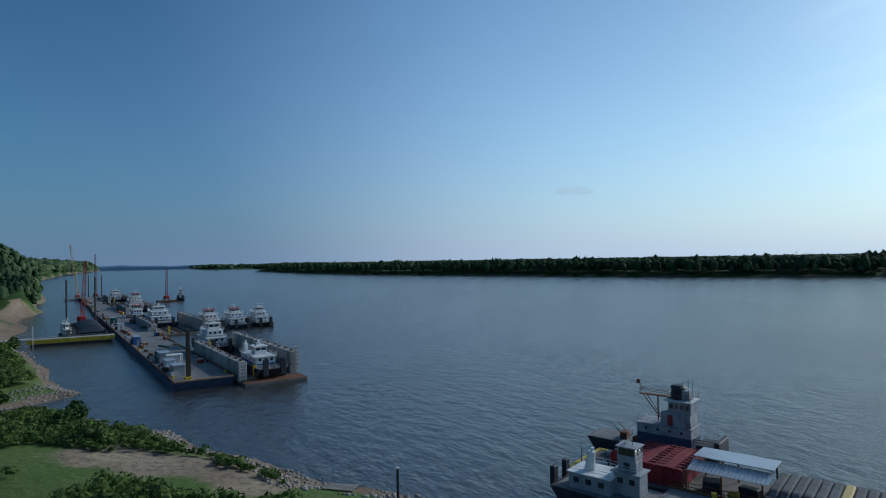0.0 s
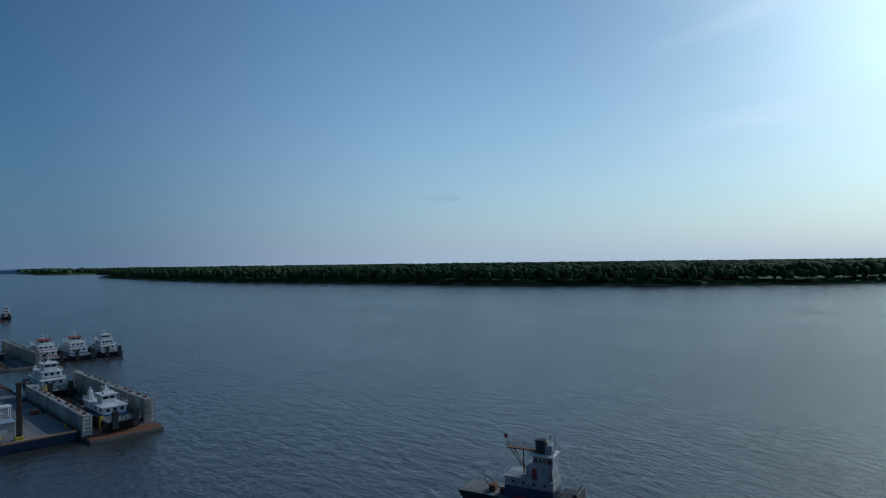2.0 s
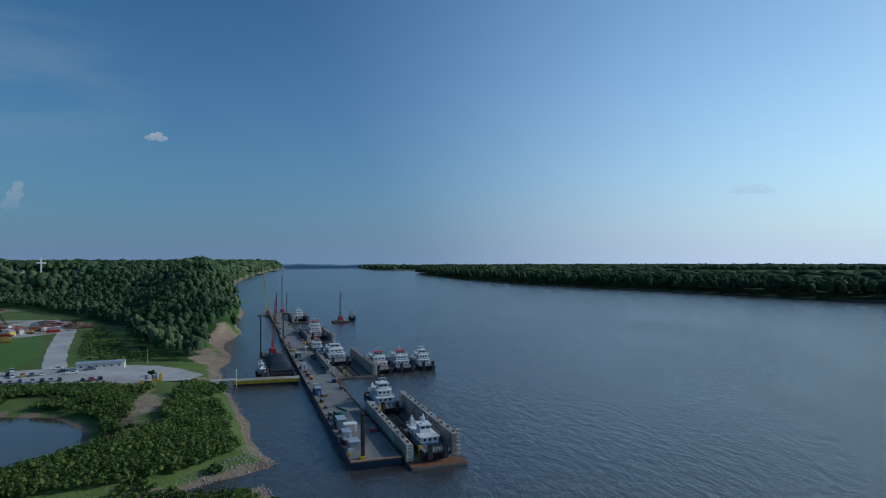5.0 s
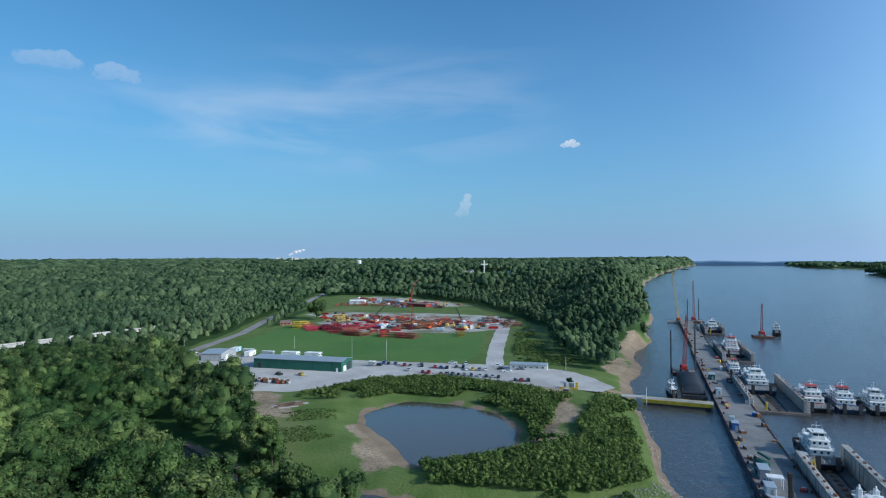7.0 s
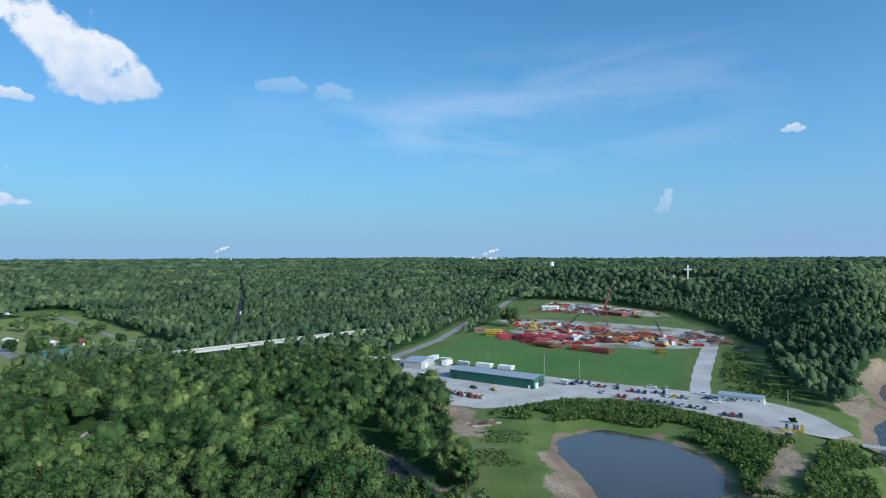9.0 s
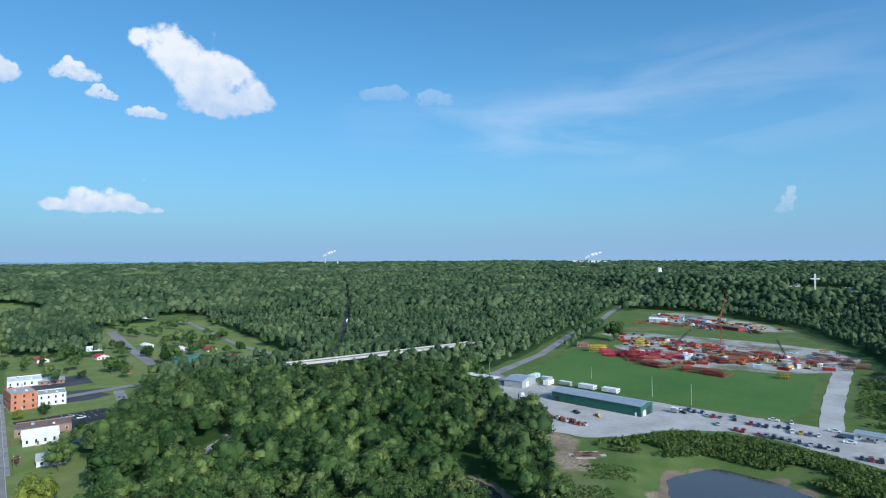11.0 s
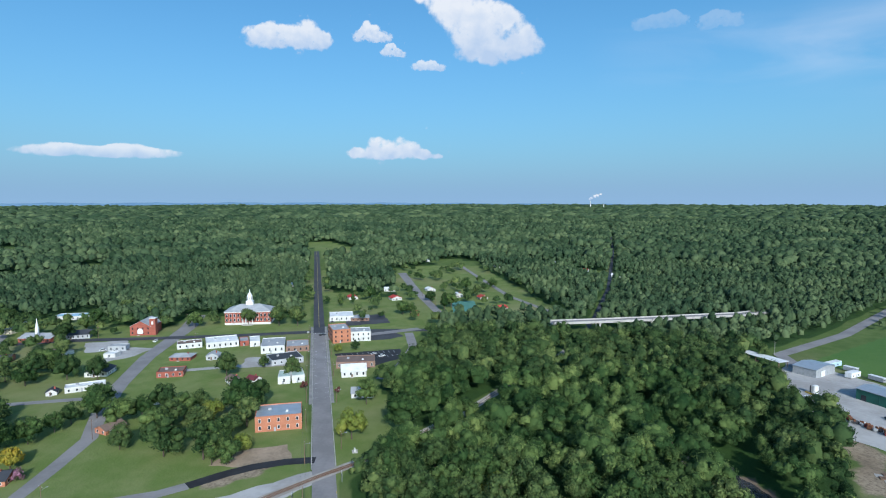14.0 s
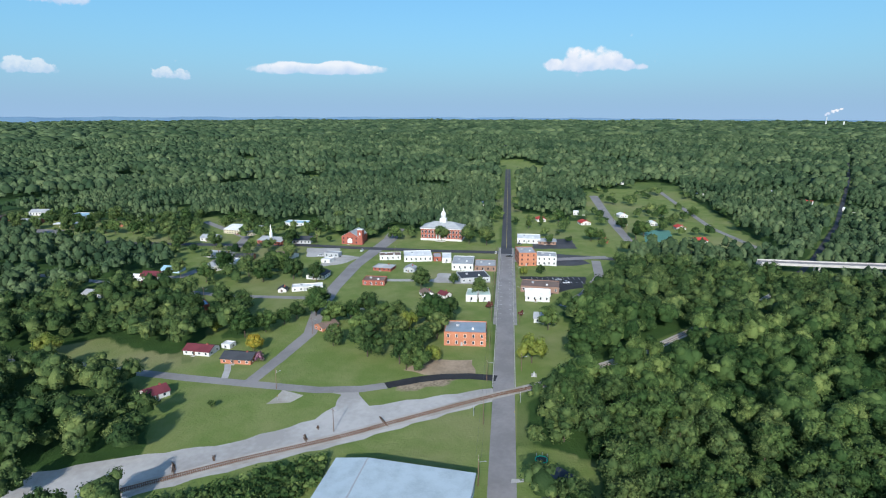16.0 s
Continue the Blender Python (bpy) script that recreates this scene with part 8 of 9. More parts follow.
# trees of the town
STREET_TREES = [("broad", -309, -165, 0.9), ("broad", -284, -143, 0.9), ("dark", -256, -130, 0.75), ("broad", -267, -119, 0.9), ("dark", -282, -118, 0.9), ("dark", -248, -108, 1.1), ("broad", -253, -108, 0.8), ("dark", -244, -90, 1.0), ("broad", -248, -86, 0.9), ("dark", -263, -85, 0.9), ("lime", -251, -76, 0.62), ("dark", -280, -82, 0.9), ("dark", -302, -82, 1.0), ("broad", -304, -93, 0.9), ("lime", -288, -100, 0.8), ("broad", -290, -87, 1.25), ("dark", -278, -104, 0.9), ("broad", -292, -116, 0.9), ("dark", -303, -131, 0.9), ("broad", -293, -137, 0.8), ("dark", -303, -112, 0.8), ("cone", -239, -85, 0.8), ("broad", -240, -78, 0.8), ("broad", -314, -91, 0.8)]
SQUARE_TREES = [("round", -362, -117, 0.95), ("round", -381, -99, 0.5), ("round", -513, -145, 0.9), ("round", -508, -118, 1.05), ("round", -508, -102, 1.05), ("broad", -508, -189, 1.0), ("lime", -262, -30, 1.0), ("broad", -268, -7, 1.15), ("broad", -303, 0, 1.0), ("lime", -418, -56, 0.45), ("dark", -424, -44, 0.5), ("red", -334, -64, 1.1), ("red", -324, -44, 0.9), ("broad", -308, -27, 0.8), ("gold", -239, -165, 1.05), ("pink", -228, -156, 1.15), ("broad", -254, -180, 1.0), ("broad", -264, -174, 0.9), ("dark", -273, -200, 0.8), ("lime", -257, -200, 0.5), ("dark", -287, -168, 0.7), ("broad", -277, -170, 0.6), ("lime", -206, -257, 0.9), ("small", -183, -148, 0.8), ("small", -479, -290, 0.8), ("cone", -598, -76, 0.9), ("cone", -611, -65, 0.9), ("broad", -646, -50, 0.9), ("cone", -635, -39, 0.7), ("small", -569, -44, 1.0)]
YARD_TREES = [("broad", -551, -12, 0.8), ("broad", -560, -5, 0.8), ("cone", -570, 28, 1.2), ("broad", -586, 36, 1.0), ("dark", -656, 68, 0.9), ("broad", -708, 61, 0.9), ("broad", -718, 95, 0.9), ("dark", -625, 16, 0.8), ("dark", -359, -193, 1.0), ("dark", -361, -212, 1.0), ("broad", -380, -232, 1.0), ("dark", -370, -236, 1.0), ("broad", -349, -229, 0.9), ("dark", -359, -247, 1.0), ("dark", -460, -270, 1.0), ("broad", -525, -279, 1.0), ("broad", -498, -274, 0.9), ("dark", -559, -271, 1.0), ("dark", -292, -207, 0.9), ("broad", -368, -273, 1.0), ("broad", -338, -267, 1.0), ("dark", -275, -229, 1.0), ("broad", -290, -253, 1.0), ("dark", -423, -358, 1.0), ("dark", -450, -392, 1.1), ("broad", -295, -160, 1.0), ("dark", -431, -329, 0.9), ("broad", -537, -236, 1), ("dark", -527, -219, 1), ("dark", -358, -76, 0.8), ("small", -353, -79, 1)]
for key, x, y, s in STREET_TREES + SQUARE_TREES + YARD_TREES:
    tree(key, x, y, s * (1.0 if key in ("small", "red", "pink", "gold") else 1.28), group="trees of the town")
TAKEN = [o.matrix_basis.translation.xy.copy() for o in scene.objects if o.get("group") in ("buildings of the town", "trees of the town")]
Q = scatter(-950, -300, -640, 140, 12)
ok = np.zeros(len(Q), bool)
for poly in OPEN_NORTH, OPEN_SQUARE:
    ok |= inside(Q, poly)
ok &= (shore(Q) > 20) & ~((Q[:, 0] > -500) & (Q[:, 1] > -240))
for line in STREETS:
    ok &= away(Q, line) > 8
count, more = 0, []
for x, y in Q[ok]:
    if all((Vector((x, y)) - p).length > 11 for p in TAKEN) and rng.uniform() < (0.16 if y > -90 else 0.5):
        if count >= 64 or rng.uniform() < 0.4:
            more.append((x, y))
            continue
        q = rng.uniform()
        tree("broad" if q < 0.4 else "dark" if q < 0.8 else "round" if q < 0.93 else "small", x, y, rng.uniform(0.7, 1.2), group="trees of the town")
        count += 1
woods("yard_trees", np.array(more), 5.4, 10.5, 9, 1, 300, 0.42, "leaf_dark", "green shade trees among the houses of a town", 0.35)
for x, y, k, c, a in ((-330, -318, "suv", "white", 60), (-324, -309, "pickup", "red", 40), (-322, -303, "car", "red", 50), (-374, -287, "car", "white", 70), (-290, -222, "car", "red", 10), (-480, -88, "car", "white", 98), (-470, -75, "pickup", "black", 8), (-456, -200, "pickup", "white", 95), (-430, -226, "suv", "white", 20),
                      (-428, -216, "car", "white", 30), (-560, -190, "pickup", "white", 80), (-500, -73, "car", "black", 8), (-520, -74, "suv", "black", 8), (-533, -62, "car", "white", 8), (-410, -30, "car", "silver", 30), (-404, -24, "suv", "white", 30), (-490, -345, "car", "red", 90), (-470, -270, "car", "white", 90)):
    vehicle(k, c, pose(x, y, ground_z(x, y) + 0.1, 0, 0, a), {"car": c + " car parked in the town", "suv": c + " estate car parked in the town", "pickup": c + " pickup truck parked in the town"}[k], "cars in the town")

# poles and wires along the streets
def pole(x, y, h=10.0, arm=0.0, lamp=False):
    t = thing("utility_pole", pose(x, y, ground_z(x, y), 0, 0, arm), "wooden utility pole with a crossarm beside the street", "pole", "poles")
    one("shaft", t, "brown_wood", "", ("r", (0, 0, -0.5), (0, 0, h), 0.17, 0.1))
    arm_ob = one("crossarm", t, "brown_wood", "", ("b", (0, 0, h - 0.7), (2.4, 0.13, 0.13)))
    for q in (-1.0, 0, 1.0):
        one("insulator", arm_ob, "white_paint", "", ("r", (q, 0, h - 0.62), (q, 0, h - 0.35), 0.06))
    if lamp:
        one("lamp_arm", t, "grey_paint", "", ("r", (0, 0, h - 2), (0, 2.0, h - 1.6), 0.05), ("b", (0, 2.2, h - 1.6), (0.3, 0.7, 0.15)))
    return Vector((x, y, ground_z(x, y) + h - 0.4))


def wire(a, b, off):
    bm = BM()
    k = 8
    pts = []
    for q in range(k + 1):
        f = q / k
        p = a.lerp(b, f)
        pts.append(p + off + Vector((0, 0, -1.1 * 4 * f * (1 - f))))
    for p, r in zip(pts, pts[1:]):
        rod(bm, p, r, 0.03, 0.03, 3)
    return tagged(part("overhead_wire", bm, M["hull_black"]), "thin black overhead wire between poles", "wire", "overhead wires")


last = None
for s in range(0, 340, 38):
    p = town(s + 2, -7.6 if s < 150 else -7.9)
    top = pole(p.x, p.y, 10.5, 8, s % 76 == 0)
    if last:
        wire(last, top, Vector((0.0, 0.9, 0)))
        wire(last, top, Vector((0.0, -0.9, 0)))
    last = top
for s in (90, 150, 200, 250, 300, 340):
    p = town(s, 7.8)
    pole(p.x, p.y, 9, 8, True)
for x, y in ((-205, -132), (-180, -93), (-268, -148), (-445, -166), (-300, -240), (-340, -290), (-408, -300), (-470, -250), (-520, -200), (-600, 20), (-660, 8)):
    pole(x, y, 9.5, 60, True)


# ---- railway ----
def smooth_line(line, step_m):
    pts = [Vector(p) for p in line]
    out = []
    for q in range(len(pts) - 1):
        p0, p1, p2, p3 = pts[max(q - 1, 0)], pts[q], pts[q + 1], pts[min(q + 2, len(pts) - 1)]
        k = max(1, int((p2 - p1).length / step_m))
        for i in range(k):
            t = i / k
            out.append(0.5 * ((2 * p1) + (p2 - p0) * t + (2 * p0 - 5 * p1 + 4 * p2 - p3) * t * t + (3 * p1 - p0 - 3 * p2 + p3) * t ** 3))
    return out


track = thing("railway_track", pose(0, 0, 0), "single railway track on wooden sleepers", "railway", kind="structure")
path = smooth_line(RAIL[1:12], 0.62)
bm = BM()
box(bm, (0, 0, 0), (2.6, 0.24, 0.2), 0, 0.02)
tie = bpy.data.meshes.new("sleeper")
bm.to_mesh(tie)
bm.free()
tie.materials.append(M["brown_wood"])
start = next(q for q, p in enumerate(path) if p.x < -122)
for p, p2 in list(zip(path, path[1:]))[start:start + 300]:
    a = math.degrees(math.atan2((p2 - p).y, (p2 - p).x)) - 90
    share("sleeper", tie, track, pose(p.x, p.y, 5.32, 0, 0, a))
for off in (-0.72, 0.72):
    bm = BM()
    pts = path[::5]
    rows = []
    for q, p in enumerate(pts):
        d = (pts[min(q + 1, len(pts) - 1)] - pts[max(q - 1, 0)]).normalized()
        c = p + Vector((d.y, -d.x)) * off
        e = Vector((d.y, -d.x)) * 0.04
        rows.append([bm.verts.new((c.x + s * e.x, c.y + s * e.y, z)) for s, z in ((-1, 5.40), (-1, 5.58), (1, 5.58), (1, 5.40))])
    for r0, r1 in zip(rows, rows[1:]):
        for k in range(3):
            bm.faces.new((r0[k], r1[k], r1[k + 1], r0[k + 1]))
    bmesh.ops.recalc_face_normals(bm, faces=bm.faces)
    part("rail", bm, M["rust"], track, "rust-brown steel rail")
for x, y, a in ((-205.5, -45.5, 0), (-221.5, -29.5, 180)):
    t = thing("crossing_signal", pose(x, y, 5, 0, 0, a), "railway crossing signal mast beside the street", "signal")
    one("mast", t, "grey_paint", "", ("r", (0, 0, 0), (0, 0, 4.6), 0.1))
    one("crossbuck", t, "white_paint", "", ("b", (0, 0.1, 4.0), (1.5, 0.06, 0.22)), ("b", (0, 0.1, 4.0), (0.22, 0.06, 1.5)))
    one("lamp", t, "hull_black", "", ("r", (-0.5, 0.0, 2.9), (-0.5, 0.3, 2.9), 0.22), ("r", (0.5, 0, 2.9), (0.5, 0.3, 2.9), 0.22))
for x, y in ((-209, -30), (-196, -126), (-304, -160)):
    t = thing("road_sign", pose(x, y, 5), "small yellow warning sign on a post", "sign")
    one("post", t, "grey_paint", "", ("r", (0, 0, 0), (0, 0, 2.4), 0.05))
    one("plate", t, "yellow_paint", "", ("b", (0, 0, 2.2), (0.7, 0.05, 0.7)))
t = thing("monument", pose(-248.7, -27.3, 5), "small pale stone monument on a lawn", "monument")
one("plinth", t, "concrete", "", ("b", (0, 0, 0.15), (3.2, 2.4, 0.3), 10))
one("stone", t, "white_wall", "", ("b", (0, 0, 0.9), (1.6, 0.5, 1.3), 10, 0.06))
for x, y, a, l in ((-173, -101, 40, 7), (-144, -134, 48, 9), (-153, -125, 42, 4), (-192, -78, 45, 9), (-181, -100, 20, 3)):
    t = thing("tie_pile", pose(x, y, 5.05, 0, 0, a), "heap of old railway sleepers on gravel", "sleepers", "heaps by the track")
    for q in range(5):
        one("sleeper", t, "brown_wood", "", ("b", (pick.uniform(-0.3, 0.3) * l, pick.uniform(-0.5, 0.5), 0.15 + 0.2 * (q % 2)), (l * 0.5, 0.3, 0.24), pick.uniform(-12, 12)))

# ---- low growth, banks and stones ----
def keep(P, poly):
    return P[inside(P, poly)]


SPIT = [(-222, 200), (-214, 252), (-186, 274), (-138, 277), (-112, 268), (-85, 292), (-66, 256), (-50, 212), (-46, 190), (-62, 166), (-105, 148), (-118, 160), (-100, 178), (-96, 200), (-108, 224), (-130, 241), (-156, 245), (-186, 236), (-192, 215), (-210, 200)]
P = keep(scatter(-225, -40, 140, 300, 1.45), SPIT)
path_d = away(P, [(-104, 280), (-96, 240), (-88, 210)])
P = P[(height(P) > 2.3) & (path_d > 6.5 + 2 * wobble(P, 9)) & (wobble(P, 16, 2.0) + 0.5 * wobble(P, 5, 4.0) > -0.5)]
woods("shrubs", P, 1.1, 2.5, 1, 1, 18, 0.38, "weed", "dense green willow scrub round a pond", 0.45)
P = keep(scatter(-75, 30, 60, 165, 1.3), [(-75, 165), (-40, 160), (-27, 140), (-16, 128), (-9, 116), (0, 104), (8, 93), (8, 70), (-75, 60)])
clear = away(P, [(-32, 108), (-12, 103), (2, 88)])
P = P[(clear > 7 + 2.5 * wobble(P, 7)) & (wobble(P, 13, 5.0) > -0.45)]
woods("shrubs", P[rng.uniform(0, 1, len(P)) < 0.85], 0.95, 1.25, 1, 1, 20, 0.32, "weed", "tall green weeds and scrub above the river bank", 0.5)
P = keep(scatter(-215, -150, 135, 210, 1.6), [(-205, 165), (-180, 152), (-160, 140), (-150, 150), (-175, 180), (-195, 200)])
woods("grass_tufts", P[wobble(P, 8) > 0.15], 0.7, 0.4, 1, 1, 8, 0.3, "weed", "rough grass tufts on a slope", 0.5)
P = scatter(-330, -140, 330, 560, 4.0)
P = P[inside(P, [(-225, 400), (-200, 350), (-118, 338), (-150, 372), (-190, 425), (-250, 520)])]
woods("shrubs", P[(wobble(P, 15, 1.0) > -0.2) & (away(P, [(-175, 318), (-190, 345), (-212, 388), (-271, 512)]) > 13)], 1.6, 1.8, 1, 1, 26, 0.45, "weed", "green scrub on a hillside", 0.5)
P = keep(scatter(-175, -110, -190, -75, 2.0), [(-165, -88), (-135, -118), (-112, -142), (-105, -120), (-120, -92), (-150, -82)])
woods("shrubs", P, 1.7, 2.8, 1, 1, 20, 0.42, "leaf", "dense green bushes beside the railway", 0.4)
for x, y, s in ((-79, 276, 1.3), (-52, 172, 1.0), (-72, 238, 1.2), (-66, 224, 1.1), (-28, 138, 1.2), (-30, 132, 1.1), (-22, 118, 1.0), (-120, 300, 0.8)):
    tree("bush", x, y, s)
paint("stone", (0.30, 0.27, 0.24), 0.9, 0.6, 0.8, bump=0.03)


def stones(P, lo, hi, label):
    s = rng.uniform(lo, hi, len(P))
    V, F = blobs(np.column_stack([P, height(P) + s * 0.15]), np.column_stack([s, s * rng.uniform(0.6, 1, len(P)), s * 0.6]), 1, 0.12, True)
    tagged(new("riprap", mesh_np("riprap", V, F, M["stone"])), label, "stones", kind="stuff")


P = scatter(-60, 45, 55, 190, 0.8)
d = shore(P)
P = P[(d > -0.8) & (d < 7.5 + 3.0 * wobble(P, 8)) & (rng.uniform(0, 1, len(P)) < 0.75) & ~inside(P, [(11, 84), (18, 82), (21, 92), (15, 95)])]
stones(P, 0.14, 0.46, "loose grey riprap stones along the water's edge")
P = scatter(-110, -30, 165, 330, 2.0)
d = shore(P)
stones(P[(d > -0.6) & (d < 3) & (rng.uniform(0, 1, len(P)) < 0.5)], 0.2, 0.7, "scattered stones along the muddy bank")
bm = BM()
for q, (x, y) in enumerate(((12.4, 86.5), (16.6, 84.9), (18.6, 91.2), (14.4, 92.8))):
    bm.verts.new((x, y, ground_z(x, y) + 0.25))
bm.faces.new(bm.verts)
bmesh.ops.solidify(bm, geom=bm.faces[:], thickness=0.3)
tagged(part("boat_ramp", bm, M["concrete"]), "pale concrete boat ramp slab at the water", "boat ramp")
t = thing("mooring_post", pose(22.5, 83.5, 0.5), "dark mooring post at the water's edge", "post")
one("post", t, "hull_black", "", ("r", (0, 0, -1), (0, 0, 4.0), 0.2))
one("cap", t, "white_paint", "", ("r", (0, 0, 4.0), (0, 0, 4.15), 0.24))

# far barges and a sandbar island
for x, y, a, l in ((-606, 2600, 62, 105), (-655, 3250, 35, 70)):
    t = thing("barge_tow", pose(x, y, 0, 0, 0, a), "far dark string of barges on the river", "barge")
    one("hull", t, "hull_black", "", ("b", (0, 0, 0.8), (10, l, 2.6)))
    one("cover", t, "rust", "", ("b", (0, 0, 2.4), (8, l - 4, 0.9)))


# ---- clouds ----
def sky_point(az, el, r):
    a, e = radians(az), radians(el)
    return Vector((-math.sin(a) * math.cos(e) * r, math.cos(a) * math.cos(e) * r, 110 + math.sin(e) * r))


def veil_material(name, colour, strength, density, stretch, scale, lo, hi):
    """A thin sheet of high cloud or smoke: streaks that fade out towards the sheet's rim."""
    m = bpy.data.materials.new(name)
    m.use_nodes = True
    N, L = m.node_tree.nodes, m.node_tree.links
    for n in list(N):
        if n.type != "OUTPUT_MATERIAL":
            N.remove(n)
    out = N["Material Output"]
    em, tr, mx = N.new("ShaderNodeEmission"), N.new("ShaderNodeBsdfTransparent"), N.new("ShaderNodeMixShader")
    em.inputs["Color"].default_value, em.inputs["Strength"].default_value = (*colour, 1), strength
    at, nz, mp = N.new("ShaderNodeAttribute"), N.new("ShaderNodeTexNoise"), N.new("ShaderNodeMapping")
    at.attribute_name = "fade"
    uv = N.new("ShaderNodeAttribute")
    uv.attribute_name = "place"
    mp.inputs["Scale"].default_value = stretch
    L.new(uv.outputs["Vector"], mp.inputs["Vector"])
    L.new(mp.outputs[0], nz.inputs["Vector"])
    nz.inputs["Scale"].default_value, nz.inputs["Detail"].default_value, nz.inputs["Distortion"].default_value = scale, 8, 0.6
    r = N.new("ShaderNodeMapRange")
    r.inputs["From Min"].default_value, r.inputs["From Max"].default_value, r.inputs["To Max"].default_value = lo, hi, density
    L.new(nz.outputs["Fac"], r.inputs["Value"])
    mul = N.new("ShaderNodeMath")
    mul.operation = "MULTIPLY"
    L.new(r.outputs["Result"], mul.inputs[0])
    L.new(at.outputs["Fac"], mul.inputs[1])
    L.new(mul.outputs[0], mx.inputs[0])
    L.new(tr.outputs[0], mx.inputs[1])
    L.new(em.outputs[0], mx.inputs[2])
    L.new(mx.outputs[0], out.inputs["Surface"])
    return m


def veil(name, az0, az1, el0, el1, r, material, label, slant=0.0, power=1.2):
    """A curved sheet of sky between two bearings and two heights."""
    na, ne = 40, 20
    V, fade, place = [], [], []
    for i in range(na + 1):
        for j in range(ne + 1):
            u, v = i / na, j / ne
            V.append(sky_point(az0 + (az1 - az0) * u, el0 + (el1 - el0) * v + slant * (u - 0.5), r)[:])
            f = max(0.0, math.sin(math.pi * u)) ** power * max(0.0, math.sin(math.pi * v)) ** power
            fade.append((f, f, f, 1))
            place.append(((az0 + (az1 - az0) * u) / 10, (el0 + (el1 - el0) * v) / 10, 0))
    F = [(i * (ne + 1) + j, (i + 1) * (ne + 1) + j, (i + 1) * (ne + 1) + j + 1, i * (ne + 1) + j + 1) for i in range(na) for j in range(ne)]
    me = mesh_np(name, V, F, material, True)
    a = me.color_attributes.new("fade", "FLOAT_COLOR", "POINT")
    a.data.foreach_set("color", np.array(fade, np.float32).ravel())
    a = me.attributes.new("place", "FLOAT_VECTOR", "POINT")
    a.data.foreach_set("vector", np.array(place, np.float32).ravel())
    return tagged(new(name, me), label, "cloud", kind="structure")


def puff_material():
    """Soft-edged heaped cloud on a glowing sheet: sunlit white above and shaded blue-grey base painted in."""
    m = bpy.data.materials.new("puff")
    m.use_nodes = True
    N, L = m.node_tree.nodes, m.node_tree.links
    N.remove(N["Principled BSDF"])
    em, tr, mx = N.new("ShaderNodeEmission"), N.new("ShaderNodeBsdfTransparent"), N.new("ShaderNodeMixShader")
    at, pl, nz, n2 = N.new("ShaderNodeAttribute"), N.new("ShaderNodeAttribute"), N.new("ShaderNodeTexNoise"), N.new("ShaderNodeTexNoise")
    at.attribute_name, pl.attribute_name = "fade", "place"
    for n, s in ((nz, 1.5), (n2, 2.4)):
        n.inputs["Scale"].default_value, n.inputs["Detail"].default_value, n.inputs["Roughness"].default_value = s, 6, 0.47
        L.new(pl.outputs["Vector"], n.inputs["Vector"])
    sep = N.new("ShaderNodeSeparateColor")
    L.new(at.outputs["Color"], sep.inputs["Color"])

    def math_node(op, a, b):
        k = N.new("ShaderNodeMath")
        k.operation = op
        for q, v in ((0, a), (1, b)):
            if isinstance(v, float):
                k.inputs[q].default_value = v
            else:
                L.new(v, k.inputs[q])
        return k.outputs[0]

    n3 = N.new("ShaderNodeTexNoise")
    n3.inputs["Scale"].default_value, n3.inputs["Detail"].default_value = 5.0, 4
    L.new(pl.outputs["Vector"], n3.inputs["Vector"])
    edge = math_node("ADD", sep.outputs["Red"], math_node("MULTIPLY", math_node("SUBTRACT", n3.outputs["Fac"], 0.5), 0.8))
    shape = math_node("ADD", edge, math_node("MULTIPLY", math_node("SUBTRACT", nz.outputs["Fac"], 0.5), 1.9))
    r = N.new("ShaderNodeMapRange")
    r.interpolation_type = "SMOOTHSTEP"
    r.inputs["From Min"].default_value, r.inputs["From Max"].default_value = 0.30, 0.88
    L.new(shape, r.inputs["Value"])
    lit = math_node("ADD", sep.outputs["Green"], math_node("MULTIPLY", math_node("SUBTRACT", n2.outputs["Fac"], 0.5), 0.8))
    c = N.new("ShaderNodeMix")
    c.data_type = "RGBA"
    c.inputs[6].default_value, c.inputs[7].default_value = (0.60, 0.70, 0.84, 1), (0.98, 0.95, 0.92, 1)
    rr_ = N.new("ShaderNodeMapRange")
    rr_.inputs["From Min"].default_value, rr_.inputs["From Max"].default_value = 0.05, 0.6
    L.new(lit, rr_.inputs["Value"])
    L.new(rr_.outputs["Result"], c.inputs[0])
    L.new(c.outputs[2], em.inputs["Color"])
    em.inputs["Strength"].default_value = 0.92
    L.new(math_node("MULTIPLY", r.outputs["Result"], sep.outputs["Blue"]), mx.inputs[0])
    L.new(tr.outputs[0], mx.inputs[1])
    L.new(em.outputs[0], mx.inputs[2])
    L.new(mx.outputs[0], N["Material Output"].inputs["Surface"])
    return m


M["puff"] = puff_material()


